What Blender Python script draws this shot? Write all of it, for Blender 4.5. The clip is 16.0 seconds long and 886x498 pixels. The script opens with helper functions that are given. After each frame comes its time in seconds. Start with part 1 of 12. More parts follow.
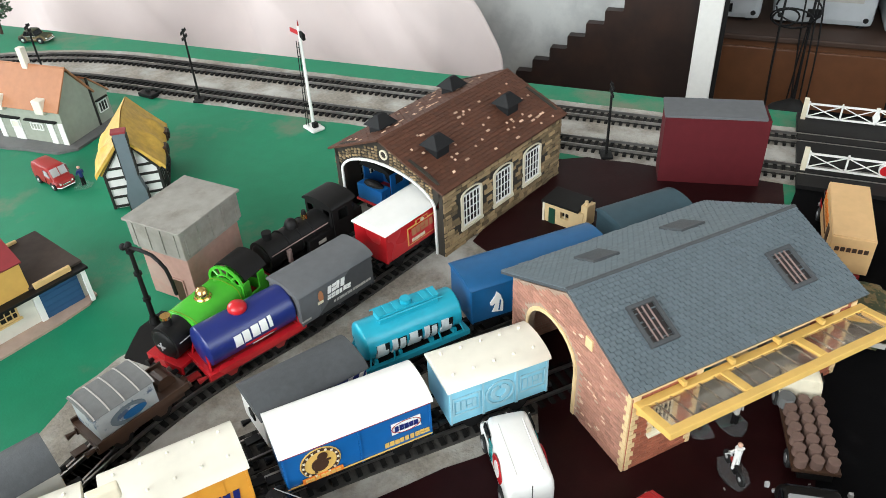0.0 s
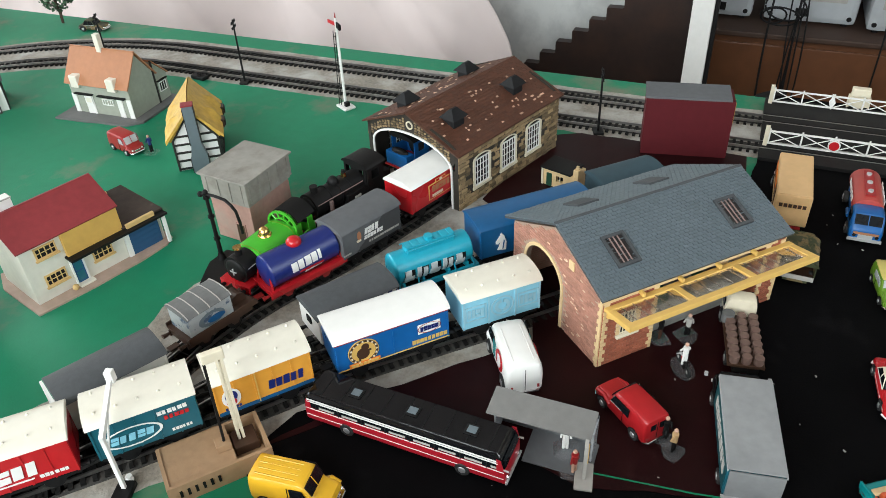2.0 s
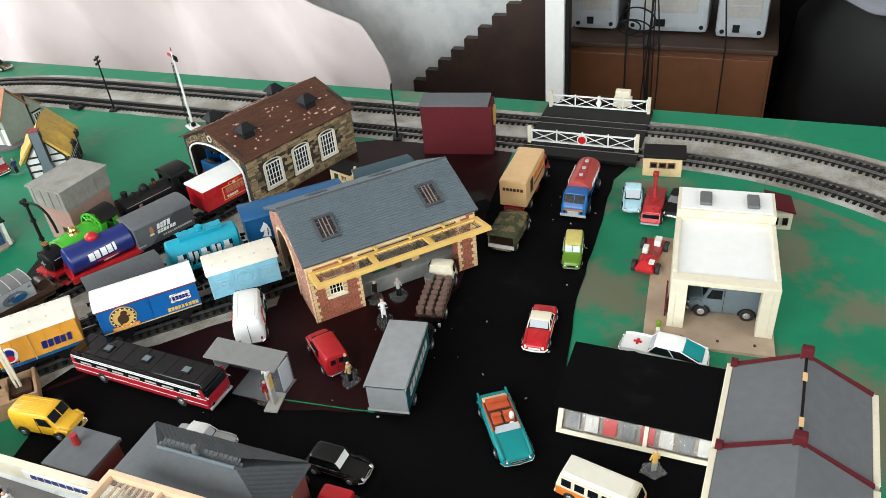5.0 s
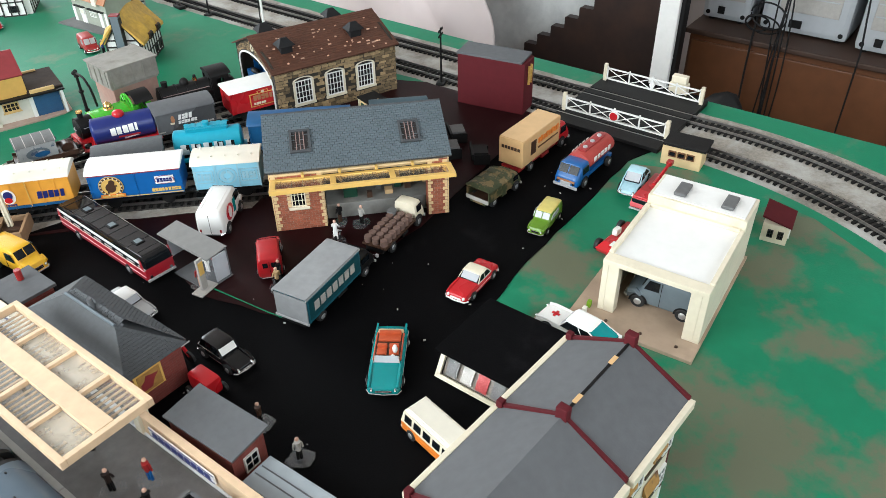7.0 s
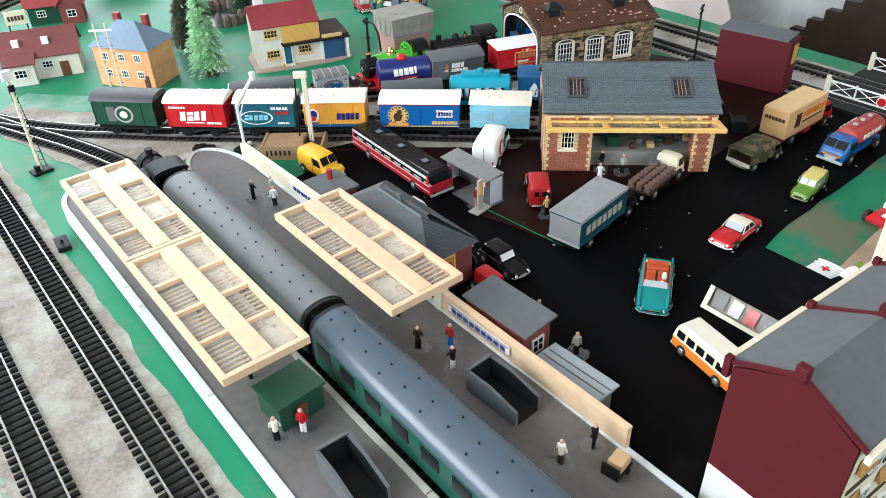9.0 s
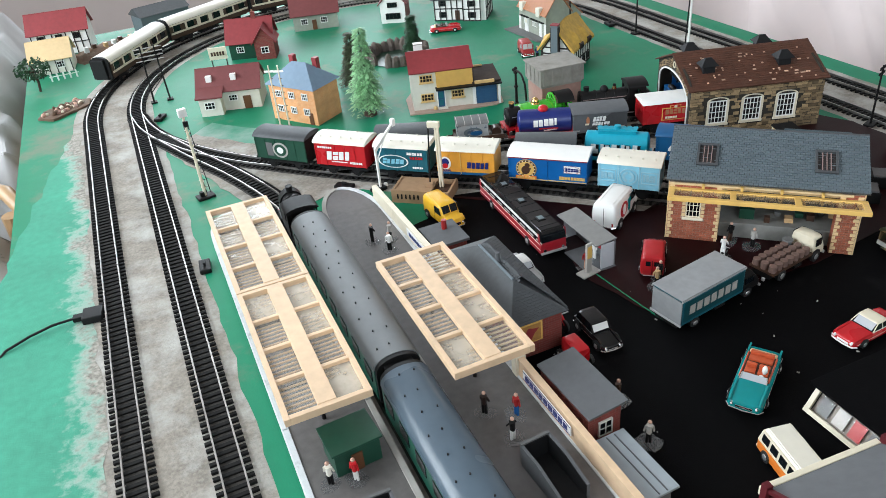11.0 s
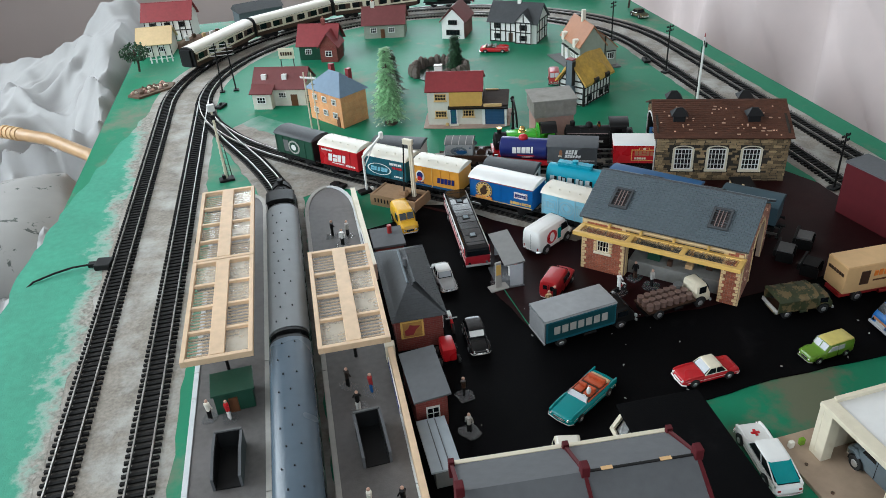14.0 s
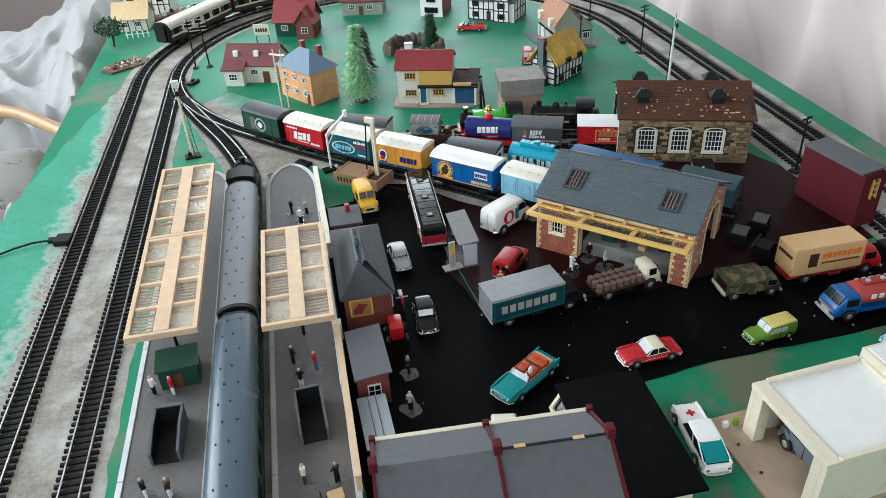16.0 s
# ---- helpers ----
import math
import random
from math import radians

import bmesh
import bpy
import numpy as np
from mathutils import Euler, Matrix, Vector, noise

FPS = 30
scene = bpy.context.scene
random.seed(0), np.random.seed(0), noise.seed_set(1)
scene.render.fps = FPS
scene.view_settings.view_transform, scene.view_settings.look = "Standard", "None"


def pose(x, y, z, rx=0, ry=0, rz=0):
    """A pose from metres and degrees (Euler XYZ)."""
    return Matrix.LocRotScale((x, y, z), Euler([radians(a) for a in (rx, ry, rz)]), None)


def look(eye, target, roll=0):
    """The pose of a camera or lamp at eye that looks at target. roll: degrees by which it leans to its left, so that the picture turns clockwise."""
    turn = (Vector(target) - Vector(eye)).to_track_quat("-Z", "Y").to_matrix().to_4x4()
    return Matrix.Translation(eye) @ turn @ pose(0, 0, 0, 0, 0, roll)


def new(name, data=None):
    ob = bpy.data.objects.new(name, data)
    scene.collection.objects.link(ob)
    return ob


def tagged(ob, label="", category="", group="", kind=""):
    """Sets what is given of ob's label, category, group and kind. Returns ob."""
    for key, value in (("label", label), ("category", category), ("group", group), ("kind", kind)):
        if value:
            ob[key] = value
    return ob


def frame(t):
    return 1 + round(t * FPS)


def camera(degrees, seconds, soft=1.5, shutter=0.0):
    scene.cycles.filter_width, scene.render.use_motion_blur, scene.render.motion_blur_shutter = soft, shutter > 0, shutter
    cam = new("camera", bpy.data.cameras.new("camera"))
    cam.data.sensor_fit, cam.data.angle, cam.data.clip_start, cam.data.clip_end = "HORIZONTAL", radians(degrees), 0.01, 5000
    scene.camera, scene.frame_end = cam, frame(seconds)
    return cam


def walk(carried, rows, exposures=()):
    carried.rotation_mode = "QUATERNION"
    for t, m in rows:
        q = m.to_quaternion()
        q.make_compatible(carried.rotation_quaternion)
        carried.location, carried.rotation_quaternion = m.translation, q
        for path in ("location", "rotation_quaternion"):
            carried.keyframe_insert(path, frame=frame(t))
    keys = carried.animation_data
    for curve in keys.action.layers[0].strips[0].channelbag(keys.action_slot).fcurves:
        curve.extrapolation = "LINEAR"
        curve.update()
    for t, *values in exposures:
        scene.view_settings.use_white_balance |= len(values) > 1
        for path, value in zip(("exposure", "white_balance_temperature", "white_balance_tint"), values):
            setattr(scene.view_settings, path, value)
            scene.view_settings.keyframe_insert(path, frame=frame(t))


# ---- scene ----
cam = camera(60.79, 16.0, soft=0.85)
PATH = [
    (0, -0.3668, -0.1959, 0.3768, 54.11, 2.5, -69.27),
    (0.5, -0.4079, -0.2166, 0.3977, 54.42, 3.36, -68.82),
    (1, -0.4436, -0.2304, 0.4059, 54.26, 3.33, -69.01),
    (1.5, -0.4646, -0.2373, 0.4056, 53.86, 2.59, -68.25),
    (2, -0.4869, -0.2378, 0.419, 53.84, 2.25, -68.26),
    (2.5, -0.4937, -0.2484, 0.4249, 53.36, 2.19, -68.64),
    (3, -0.5057, -0.2509, 0.4281, 55.24, 2.78, -68.22),
    (3.5, -0.527, -0.3331, 0.4534, 56.51, 3.5, -65.3),
    (4, -0.5527, -0.4182, 0.4618, 55.32, 2.98, -62.77),
    (4.5, -0.5471, -0.4477, 0.4632, 54.42, 4.25, -67.67),
    (5, -0.5257, -0.5164, 0.4584, 55.18, 4.62, -69.45),
    (5.2, -0.5173, -0.557, 0.4577, 54.37, 3.5, -66.83),
    (7.3, -0.4573, -0.6868, 0.4274, 54.03, 1.36, -52.95),
    (7.5, -0.4642, -0.6929, 0.4333, 54.34, 1.96, -52.79),
    (8, -0.5046, -0.7173, 0.4414, 55.53, 0.97, -44.86),
    (8.5, -0.5463, -0.6947, 0.4103, 54.81, 1.3, -41.57),
    (9, -0.5888, -0.6682, 0.4017, 54.88, 1.66, -39.13),
    (9.5, -0.6031, -0.6744, 0.4267, 56.94, 1.74, -40.66),
    (10, -0.5888, -0.683, 0.4149, 55.72, 2.67, -39.73),
    (10.2, -0.5741, -0.6845, 0.4165, 55.66, 4.1, -35.82),
    (12.3, -0.4596, -0.7551, 0.4471, 58.03, 5.14, -20.38),
    (12.5, -0.4641, -0.7624, 0.4496, 57.4, 4.25, -22.02),
    (13, -0.4276, -0.7932, 0.4548, 58.49, 2.46, -16.41),
    (13.5, -0.3759, -0.8456, 0.4749, 57.17, 4.07, -10.55),
    (14, -0.3444, -0.8605, 0.4855, 58.12, 3.35, -11.86),
    (14.5, -0.316, -0.8632, 0.4847, 57.98, 4.37, -12.93),
    (15, -0.3092, -0.8689, 0.4889, 58.19, 4.57, -11.43),
    (15.5, -0.3156, -0.8705, 0.4826, 57.47, 3.18, -9.94),
    (16, -0.2975, -0.8721, 0.4845, 56.54, 2.82, -11.68),
]
walk(cam, [(t, pose(x, y, z, rx, ry, rz)) for t, x, y, z, rx, ry, rz in PATH], [(0, 0.06, 6430, 4.5), (0.5, -0.19, 6420, 4), (2, -0.19, 6420, 4), (3.5, -0.11, 6420, 4), (5.2, 0.05, 6400, 4.7), (7.3, 0.12, 6260, 5.3), (8.0, 0.21, 6200, 5.2), (8.5, 0.24, 6180, 5.3), (9.0, 0.11, 6160, 5.8), (10.2, -0.01, 6160, 5.8), (12.3, -0.48, 6010, 6), (13.2, -0.50, 6010, 5.5), (14.0, -0.58, 6040, 4.5), (14.6, -0.39, 6000, 4), (16, -0.37, 6000, 4)])

# ---- light ----
world = bpy.data.worlds.new("world")
scene.world = world
world.use_nodes = True
wn, wl = world.node_tree.nodes, world.node_tree.links
sky = wn.new("ShaderNodeTexSky")
sky.sky_type, sky.sun_disc, sky.sun_elevation, sky.sun_rotation = "NISHITA", False, radians(40), radians(-40)
wl.new(sky.outputs["Color"], wn["Background"].inputs["Color"])
wn["Background"].inputs["Strength"].default_value = 0.12


def window_lamp(name, place, target, width, height, watts, colour):
    """Daylight that falls in through a window opening."""
    data = bpy.data.lights.new(name, "AREA")
    data.shape, data.size, data.size_y, data.energy, data.color = "RECTANGLE", width, height, watts, colour
    ob = new(name, data)
    ob.matrix_world = look(place, target)
    return ob


window_lamp("daylight_far_window", (0.05, 2.86, 0.95), (0.0, 0.0, 0.2), 1.9, 1.3, 68, (0.93, 0.97, 1.0))
window_lamp("daylight_rear_window", (-0.35, -2.26, 1.0), (0.0, 0.0, 0.1), 1.9, 1.2, 29, (0.93, 0.97, 1.0))
window_lamp("daylight_side_window", (-1.96, 0.35, 0.95), (0.0, 0.0, 0.1), 2.0, 1.3, 76, (0.95, 0.98, 1.0))


# ---- building helpers ----
def material(name, col, rough=0.5, metal=0.0, var=0.18, scale=220.0, bump=0.15, bscale=900.0, col2=None, patch=None, rand=0.0, alpha=1.0, glass=0.0, spec=0.5, emit=0.0, island=0.0):
    """A node material: fine grain, wide stains and relief, all in metres of the object's own space."""
    m = bpy.data.materials.new(name)
    m.use_nodes = True
    n, l = m.node_tree.nodes, m.node_tree.links
    p = n["Principled BSDF"]
    tc = n.new("ShaderNodeTexCoord")
    fine, wide = n.new("ShaderNodeTexNoise"), n.new("ShaderNodeTexNoise")
    fine.inputs["Scale"].default_value, fine.inputs["Detail"].default_value = scale, 6
    wide.inputs["Scale"].default_value, wide.inputs["Detail"].default_value = scale / 9, 3
    for k in (fine, wide):
        l.new(tc.outputs["Object"], k.inputs["Vector"])
    c = [max(0.0, v) for v in col]
    dark = [v * (1 - var) for v in c]
    light = [min(1.0, v * (1 + var * 0.6)) for v in c]
    r1 = n.new("ShaderNodeValToRGB")
    r1.color_ramp.elements[0].position, r1.color_ramp.elements[1].position = 0.3, 0.7
    r1.color_ramp.elements[0].color, r1.color_ramp.elements[1].color = (*dark, 1), (*light, 1)
    add = n.new("ShaderNodeMath")
    add.operation = "ADD"
    half = n.new("ShaderNodeMath")
    half.operation = "MULTIPLY"
    half.inputs[1].default_value = 0.5
    l.new(fine.outputs["Fac"], add.inputs[0])
    l.new(wide.outputs["Fac"], add.inputs[1])
    l.new(add.outputs[0], half.inputs[0])
    l.new(half.outputs[0], r1.inputs["Fac"])
    out = r1.outputs["Color"]
    if col2 is not None:
        pn = n.new("ShaderNodeTexNoise")
        pscale, lo, hi = patch
        pn.inputs["Scale"].default_value, pn.inputs["Detail"].default_value, pn.inputs["Roughness"].default_value = pscale, 8, 0.65
        l.new(tc.outputs["Object"], pn.inputs["Vector"])
        r2 = n.new("ShaderNodeValToRGB")
        r2.color_ramp.elements[0].position, r2.color_ramp.elements[1].position = lo, hi
        l.new(pn.outputs["Fac"], r2.inputs["Fac"])
        mix = n.new("ShaderNodeMix")
        mix.data_type = "RGBA"
        l.new(r2.outputs["Color"], mix.inputs["Factor"])
        l.new(out, mix.inputs["A"])
        mix.inputs["B"].default_value = (*col2, 1)
        out = mix.outputs["Result"]
    if rand:
        oi, mr, hs = n.new("ShaderNodeObjectInfo"), n.new("ShaderNodeMapRange"), n.new("ShaderNodeHueSaturation")
        mr.inputs["To Min"].default_value, mr.inputs["To Max"].default_value = 1 - rand, 1 + rand
        l.new(oi.outputs["Random"], mr.inputs["Value"])
        l.new(mr.outputs[0], hs.inputs["Value"])
        l.new(out, hs.inputs["Color"])
        out = hs.outputs["Color"]
    if island:
        ge, mi, hv = n.new("ShaderNodeNewGeometry"), n.new("ShaderNodeMapRange"), n.new("ShaderNodeHueSaturation")
        mi.inputs["To Min"].default_value, mi.inputs["To Max"].default_value = 1 - island, 1 + island
        l.new(ge.outputs["Random Per Island"], mi.inputs["Value"])
        l.new(mi.outputs[0], hv.inputs["Value"])
        l.new(out, hv.inputs["Color"])
        out = hv.outputs["Color"]
    l.new(out, p.inputs["Base Color"])
    rr = n.new("ShaderNodeMapRange")
    rr.inputs["To Min"].default_value, rr.inputs["To Max"].default_value = max(0.02, rough - 0.1), min(1.0, rough + 0.12)
    l.new(wide.outputs["Fac"], rr.inputs["Value"])
    l.new(rr.outputs[0], p.inputs["Roughness"])
    p.inputs["Metallic"].default_value = metal
    p.inputs["Specular IOR Level"].default_value = spec
    if bump:
        bn, bu = n.new("ShaderNodeTexNoise"), n.new("ShaderNodeBump")
        bn.inputs["Scale"].default_value, bn.inputs["Detail"].default_value = bscale, 5
        l.new(tc.outputs["Object"], bn.inputs["Vector"])
        bu.inputs["Strength"].default_value, bu.inputs["Distance"].default_value = bump, 0.0006
        l.new(bn.outputs["Fac"], bu.inputs["Height"])
        l.new(bu.outputs["Normal"], p.inputs["Normal"])
    if glass:
        p.inputs["Transmission Weight"].default_value = glass
        p.inputs["IOR"].default_value = 1.45
    if alpha < 1:
        p.inputs["Alpha"].default_value = alpha
    return m


def masonry(name, brick, joint, width, height, gap, rough=0.8, mix=0.35, axis="xz", squash=0.5):
    """Small courses of brick or stone, in metres."""
    m = bpy.data.materials.new(name)
    m.use_nodes = True
    n, l = m.node_tree.nodes, m.node_tree.links
    p = n["Principled BSDF"]
    tc, sep, com, ad = n.new("ShaderNodeTexCoord"), n.new("ShaderNodeSeparateXYZ"), n.new("ShaderNodeCombineXYZ"), n.new("ShaderNodeMath")
    l.new(tc.outputs["Object"], sep.inputs[0])
    ad.operation = "ADD"
    l.new(sep.outputs["X"], ad.inputs[0])
    l.new(sep.outputs["Y"], ad.inputs[1])
    l.new(ad.outputs[0], com.inputs["X"])
    l.new(sep.outputs["Z"], com.inputs["Y"])
    b = n.new("ShaderNodeTexBrick")
    b.offset, b.squash = 0.5, 1.0
    l.new(com.outputs[0], b.inputs["Vector"])
    b.inputs["Scale"].default_value = 1.0
    b.inputs["Color1"].default_value = (*brick[0], 1)
    b.inputs["Color2"].default_value = (*brick[1], 1)
    b.inputs["Mortar"].default_value = (*joint, 1)
    b.inputs["Mortar Size"].default_value = gap
    b.inputs["Mortar Smooth"].default_value = 0.3
    b.inputs["Bias"].default_value = mix - 0.5
    b.inputs["Brick Width"].default_value, b.inputs["Row Height"].default_value = width, height
    nz, hs, mr = n.new("ShaderNodeTexNoise"), n.new("ShaderNodeHueSaturation"), n.new("ShaderNodeMapRange")
    nz.inputs["Scale"].default_value = 60
    l.new(tc.outputs["Object"], nz.inputs["Vector"])
    mr.inputs["To Min"].default_value, mr.inputs["To Max"].default_value = 0.7, 1.3
    l.new(nz.outputs["Fac"], mr.inputs["Value"])
    l.new(mr.outputs[0], hs.inputs["Value"])
    l.new(b.outputs["Color"], hs.inputs["Color"])
    l.new(hs.outputs["Color"], p.inputs["Base Color"])
    p.inputs["Roughness"].default_value = rough
    bu = n.new("ShaderNodeBump")
    bu.inputs["Strength"].default_value, bu.inputs["Distance"].default_value, bu.invert = 0.5, 0.0008, True
    l.new(b.outputs["Fac"], bu.inputs["Height"])
    l.new(bu.outputs["Normal"], p.inputs["Normal"])
    return m


def thing(name, x, y, z=0.0, rz=0.0, label="", category="", group="", kind=""):
    ob = new(name)
    ob.empty_display_size = 0.01
    ob.matrix_basis = pose(x, y, z, 0, 0, rz)
    return tagged(ob, label, category, group, kind)


def mesh_of(name, bm, mat, smooth=False):
    bmesh.ops.recalc_face_normals(bm, faces=bm.faces[:])
    me = bpy.data.meshes.new(name)
    bm.to_mesh(me)
    bm.free()
    for m in (mat if isinstance(mat, (list, tuple)) else [mat]):
        me.materials.append(m)
    if smooth:
        me.shade_smooth()
        me.set_sharp_from_angle(angle=radians(38))
    return me


def part(name, bm, mat, parent=None, label="", smooth=False):
    ob = new(name, mesh_of(name, bm, mat, smooth))
    ob.parent = parent
    return tagged(ob, label)


def piece(name, me, parent, m):
    """One more object on a shared mesh."""
    ob = new(name, me)
    ob.parent = parent
    ob.matrix_basis = m
    return ob


def box(x0, x1, y0, y1, z0, z1, bev=0.0, bm=None):
    bm = bm or bmesh.new()
    vs = [bm.verts.new((x, y, z)) for x in (x0, x1) for y in (y0, y1) for z in (z0, z1)]
    fs = [bm.faces.new([vs[i] for i in q]) for q in ((0, 1, 3, 2), (4, 6, 7, 5), (0, 4, 5, 1), (2, 3, 7, 6), (0, 2, 6, 4), (1, 5, 7, 3))]
    if bev:
        es = list({e for f in fs for e in f.edges})
        bmesh.ops.bevel(bm, geom=es, offset=bev, segments=2, affect="EDGES", profile=0.6)
    return bm


def boxes(rows, bev=0.0):
    bm = bmesh.new()
    for r in rows:
        box(*r, bev=bev, bm=bm)
    return bm


def prism(pts, axis, a, b, bm=None, bev=0.0):
    """A polygon drawn in the plane across an axis and drawn out along it from a to b. x: (y, z), y: (x, z), z: (x, y)."""
    bm = bm or bmesh.new()

    def at(u, v, w):
        return {"x": (w, u, v), "y": (u, w, v), "z": (u, v, w)}[axis]

    lo = [bm.verts.new(at(u, v, a)) for u, v in pts]
    hi = [bm.verts.new(at(u, v, b)) for u, v in pts]
    fs = [bm.faces.new(lo), bm.faces.new(hi[::-1])]
    k = len(pts)
    for i in range(k):
        fs.append(bm.faces.new((lo[i], lo[(i + 1) % k], hi[(i + 1) % k], hi[i])))
    if bev:
        bmesh.ops.bevel(bm, geom=list({e for f in fs[:2] for e in f.edges}), offset=bev, segments=2, affect="EDGES", profile=0.6)
    return bm


def rod(p, q, r, r2=None, n=10, bm=None, cap=True):
    bm = bm or bmesh.new()
    p, q = Vector(p), Vector(q)
    d = (q - p).normalized()
    u = d.orthogonal().normalized()
    w = d.cross(u)
    r2 = r if r2 is None else r2
    rings = []
    for c, rad in ((p, r), (q, r2)):
        rings.append([bm.verts.new(c + rad * (math.cos(2 * math.pi * i / n) * u + math.sin(2 * math.pi * i / n) * w)) for i in range(n)])
    for i in range(n):
        bm.faces.new((rings[0][i], rings[0][(i + 1) % n], rings[1][(i + 1) % n], rings[1][i]))
    if cap:
        bm.faces.new(rings[0][::-1])
        bm.faces.new(rings[1])
    return bm


def tube(pts, r, n=6, bm=None):
    bm = bm or bmesh.new()
    pts = [Vector(p) for p in pts]
    rings = []
    for i, c in enumerate(pts):
        d = (pts[min(i + 1, len(pts) - 1)] - pts[max(i - 1, 0)]).normalized()
        u = d.cross(Vector((0.13, 0.21, 0.97))).normalized()
        w = d.cross(u)
        rings.append([bm.verts.new(c + r * (math.cos(2 * math.pi * k / n) * u + math.sin(2 * math.pi * k / n) * w)) for k in range(n)])
    for a, b in zip(rings, rings[1:]):
        for k in range(n):
            bm.faces.new((a[k], a[(k + 1) % n], b[(k + 1) % n], b[k]))
    bm.faces.new(rings[0][::-1])
    bm.faces.new(rings[-1])
    return bm


def ball(c, rx, ry=None, rz=None, n=10, bm=None):
    bm = bm or bmesh.new()
    ry, rz = ry or rx, rz or rx
    got = bmesh.ops.create_uvsphere(bm, u_segments=n, v_segments=max(5, n // 2 + 1), radius=1.0)
    for v in got["verts"]:
        v.co = Vector((c[0] + v.co.x * rx, c[1] + v.co.y * ry, c[2] + v.co.z * rz))
    return bm


def slab(pts, z0, z1, rough=0.0, step=0.02, seed=1):
    """A thin sheet with that outline; rough: how far its edge wanders."""
    rnd = random.Random(seed)
    out = []
    for i, p in enumerate(pts):
        q = pts[(i + 1) % len(pts)]
        k = max(1, int(math.hypot(q[0] - p[0], q[1] - p[1]) / step)) if rough else 1
        for j in range(k):
            t = j / k
            out.append((p[0] + (q[0] - p[0]) * t + rnd.uniform(-rough, rough) * (j > 0), p[1] + (q[1] - p[1]) * t + rnd.uniform(-rough, rough) * (j > 0)))
    return prism(out, "z", z0, z1)


def smooth_line(pts, step=0.01):
    """A Catmull-Rom line through plan points, at even steps."""
    p = [Vector(q) for q in pts]
    p = [2 * p[0] - p[1]] + p + [2 * p[-1] - p[-2]]
    raw = []
    for i in range(1, len(p) - 2):
        k = max(2, int((p[i + 1] - p[i]).length / step * 3))
        for j in range(k):
            t = j / k
            raw.append(0.5 * (2 * p[i] + (p[i + 1] - p[i - 1]) * t + (2 * p[i - 1] - 5 * p[i] + 4 * p[i + 1] - p[i + 2]) * t * t + (3 * p[i] - p[i - 1] - 3 * p[i + 1] + p[i + 2]) * t ** 3))
    raw.append(p[-2])
    out, gone = [raw[0]], 0.0
    for a, b in zip(raw, raw[1:]):
        d = (b - a).length
        while gone + d >= step:
            a = a + (b - a) * ((step - gone) / d)
            d = (b - a).length
            gone = 0.0
            out.append(a)
        gone += d
    return out

# ---- materials ----
green_paint = material("green_board_paint", (0.013, 0.204, 0.102), 0.55, var=0.12, scale=60, bump=0.25, bscale=500, col2=(0.15, 0.18, 0.12), patch=(6.5, 0.535, 0.67), spec=0.3)
black_road_mat = material("black_road_paint", (0.0019, 0.0018, 0.0022), 0.75, var=0.35, scale=120, bump=0.2, bscale=700, col2=(0.014, 0.013, 0.014), patch=(11.0, 0.60, 0.82), spec=0.06)
maroon_mat = material("maroon_yard_paint", (0.0165, 0.0024, 0.0030), 0.5, var=0.3, scale=90, bump=0.15, bscale=600, col2=(0.036, 0.013, 0.012), patch=(14.0, 0.56, 0.82), spec=0.15)
ballast_mat = material("grey_trackbed_paint", (0.300, 0.270, 0.228), 0.9, var=0.46, scale=300, bump=1.0, bscale=500, col2=(0.46, 0.45, 0.42), patch=(16.0, 0.46, 0.66))
worn_mat = material("worn_grey_green_paint", (0.035, 0.27, 0.16), 0.7, var=0.2, scale=120, bump=0.4, bscale=700, col2=(0.30, 0.37, 0.33), patch=(9.0, 0.40, 0.68), spec=0.3)
wood_mat = material("pine_wood", (0.70, 0.50, 0.32), 0.5, var=0.18, scale=120, bump=0.15)
tan_wood = material("tan_wood", (0.55, 0.36, 0.18), 0.5, var=0.2, scale=140, bump=0.2)
brown_wood = material("brown_cabinet_wood", (0.13, 0.05, 0.02), 0.4, var=0.3, scale=30, bump=0.1, bscale=200)
dark_brown = material("dark_mottled_brown", (0.017, 0.008, 0.006), 0.45, var=0.35, scale=40, bump=0.1, bscale=200, col2=(0.040, 0.017, 0.010), patch=(5.0, 0.45, 0.70))
cane_mat = material("varnished_cane", (0.46, 0.29, 0.15), 0.35, var=0.25, scale=60, bump=0.1)
steel_mat = material("nickel_rail", (0.42, 0.40, 0.38), 0.4, 1.0, var=0.2, scale=300, bump=0.05)
sleeper_mat = material("black_plastic_sleeper", (0.008, 0.0075, 0.007), 0.75, var=0.4, scale=400, bump=0.1, rand=0.25, spec=0.2)
black_plastic = material("black_plastic", (0.006, 0.006, 0.0065), 0.55, var=0.3, scale=300, bump=0.05, spec=0.3)
matt_black = material("matt_black_paint", (0.0065, 0.006, 0.006), 0.55, var=0.4, scale=260, bump=0.15, spec=0.25)
white_mat = material("white_enamel", (0.80, 0.79, 0.76), 0.35, var=0.06, scale=120, bump=0.05)
cream_mat = material("cream_plastic", (0.72, 0.65, 0.50), 0.45, var=0.1, scale=140, bump=0.08, col2=(0.55, 0.47, 0.33), patch=(40, 0.55, 0.8))
ivory_mat = material("ivory_roof", (0.74, 0.70, 0.60), 0.4, var=0.08, scale=120, bump=0.05)
stone_mat = material("grey_stone_paint", (0.13, 0.13, 0.128), 0.7, var=0.2, scale=200, bump=0.3)
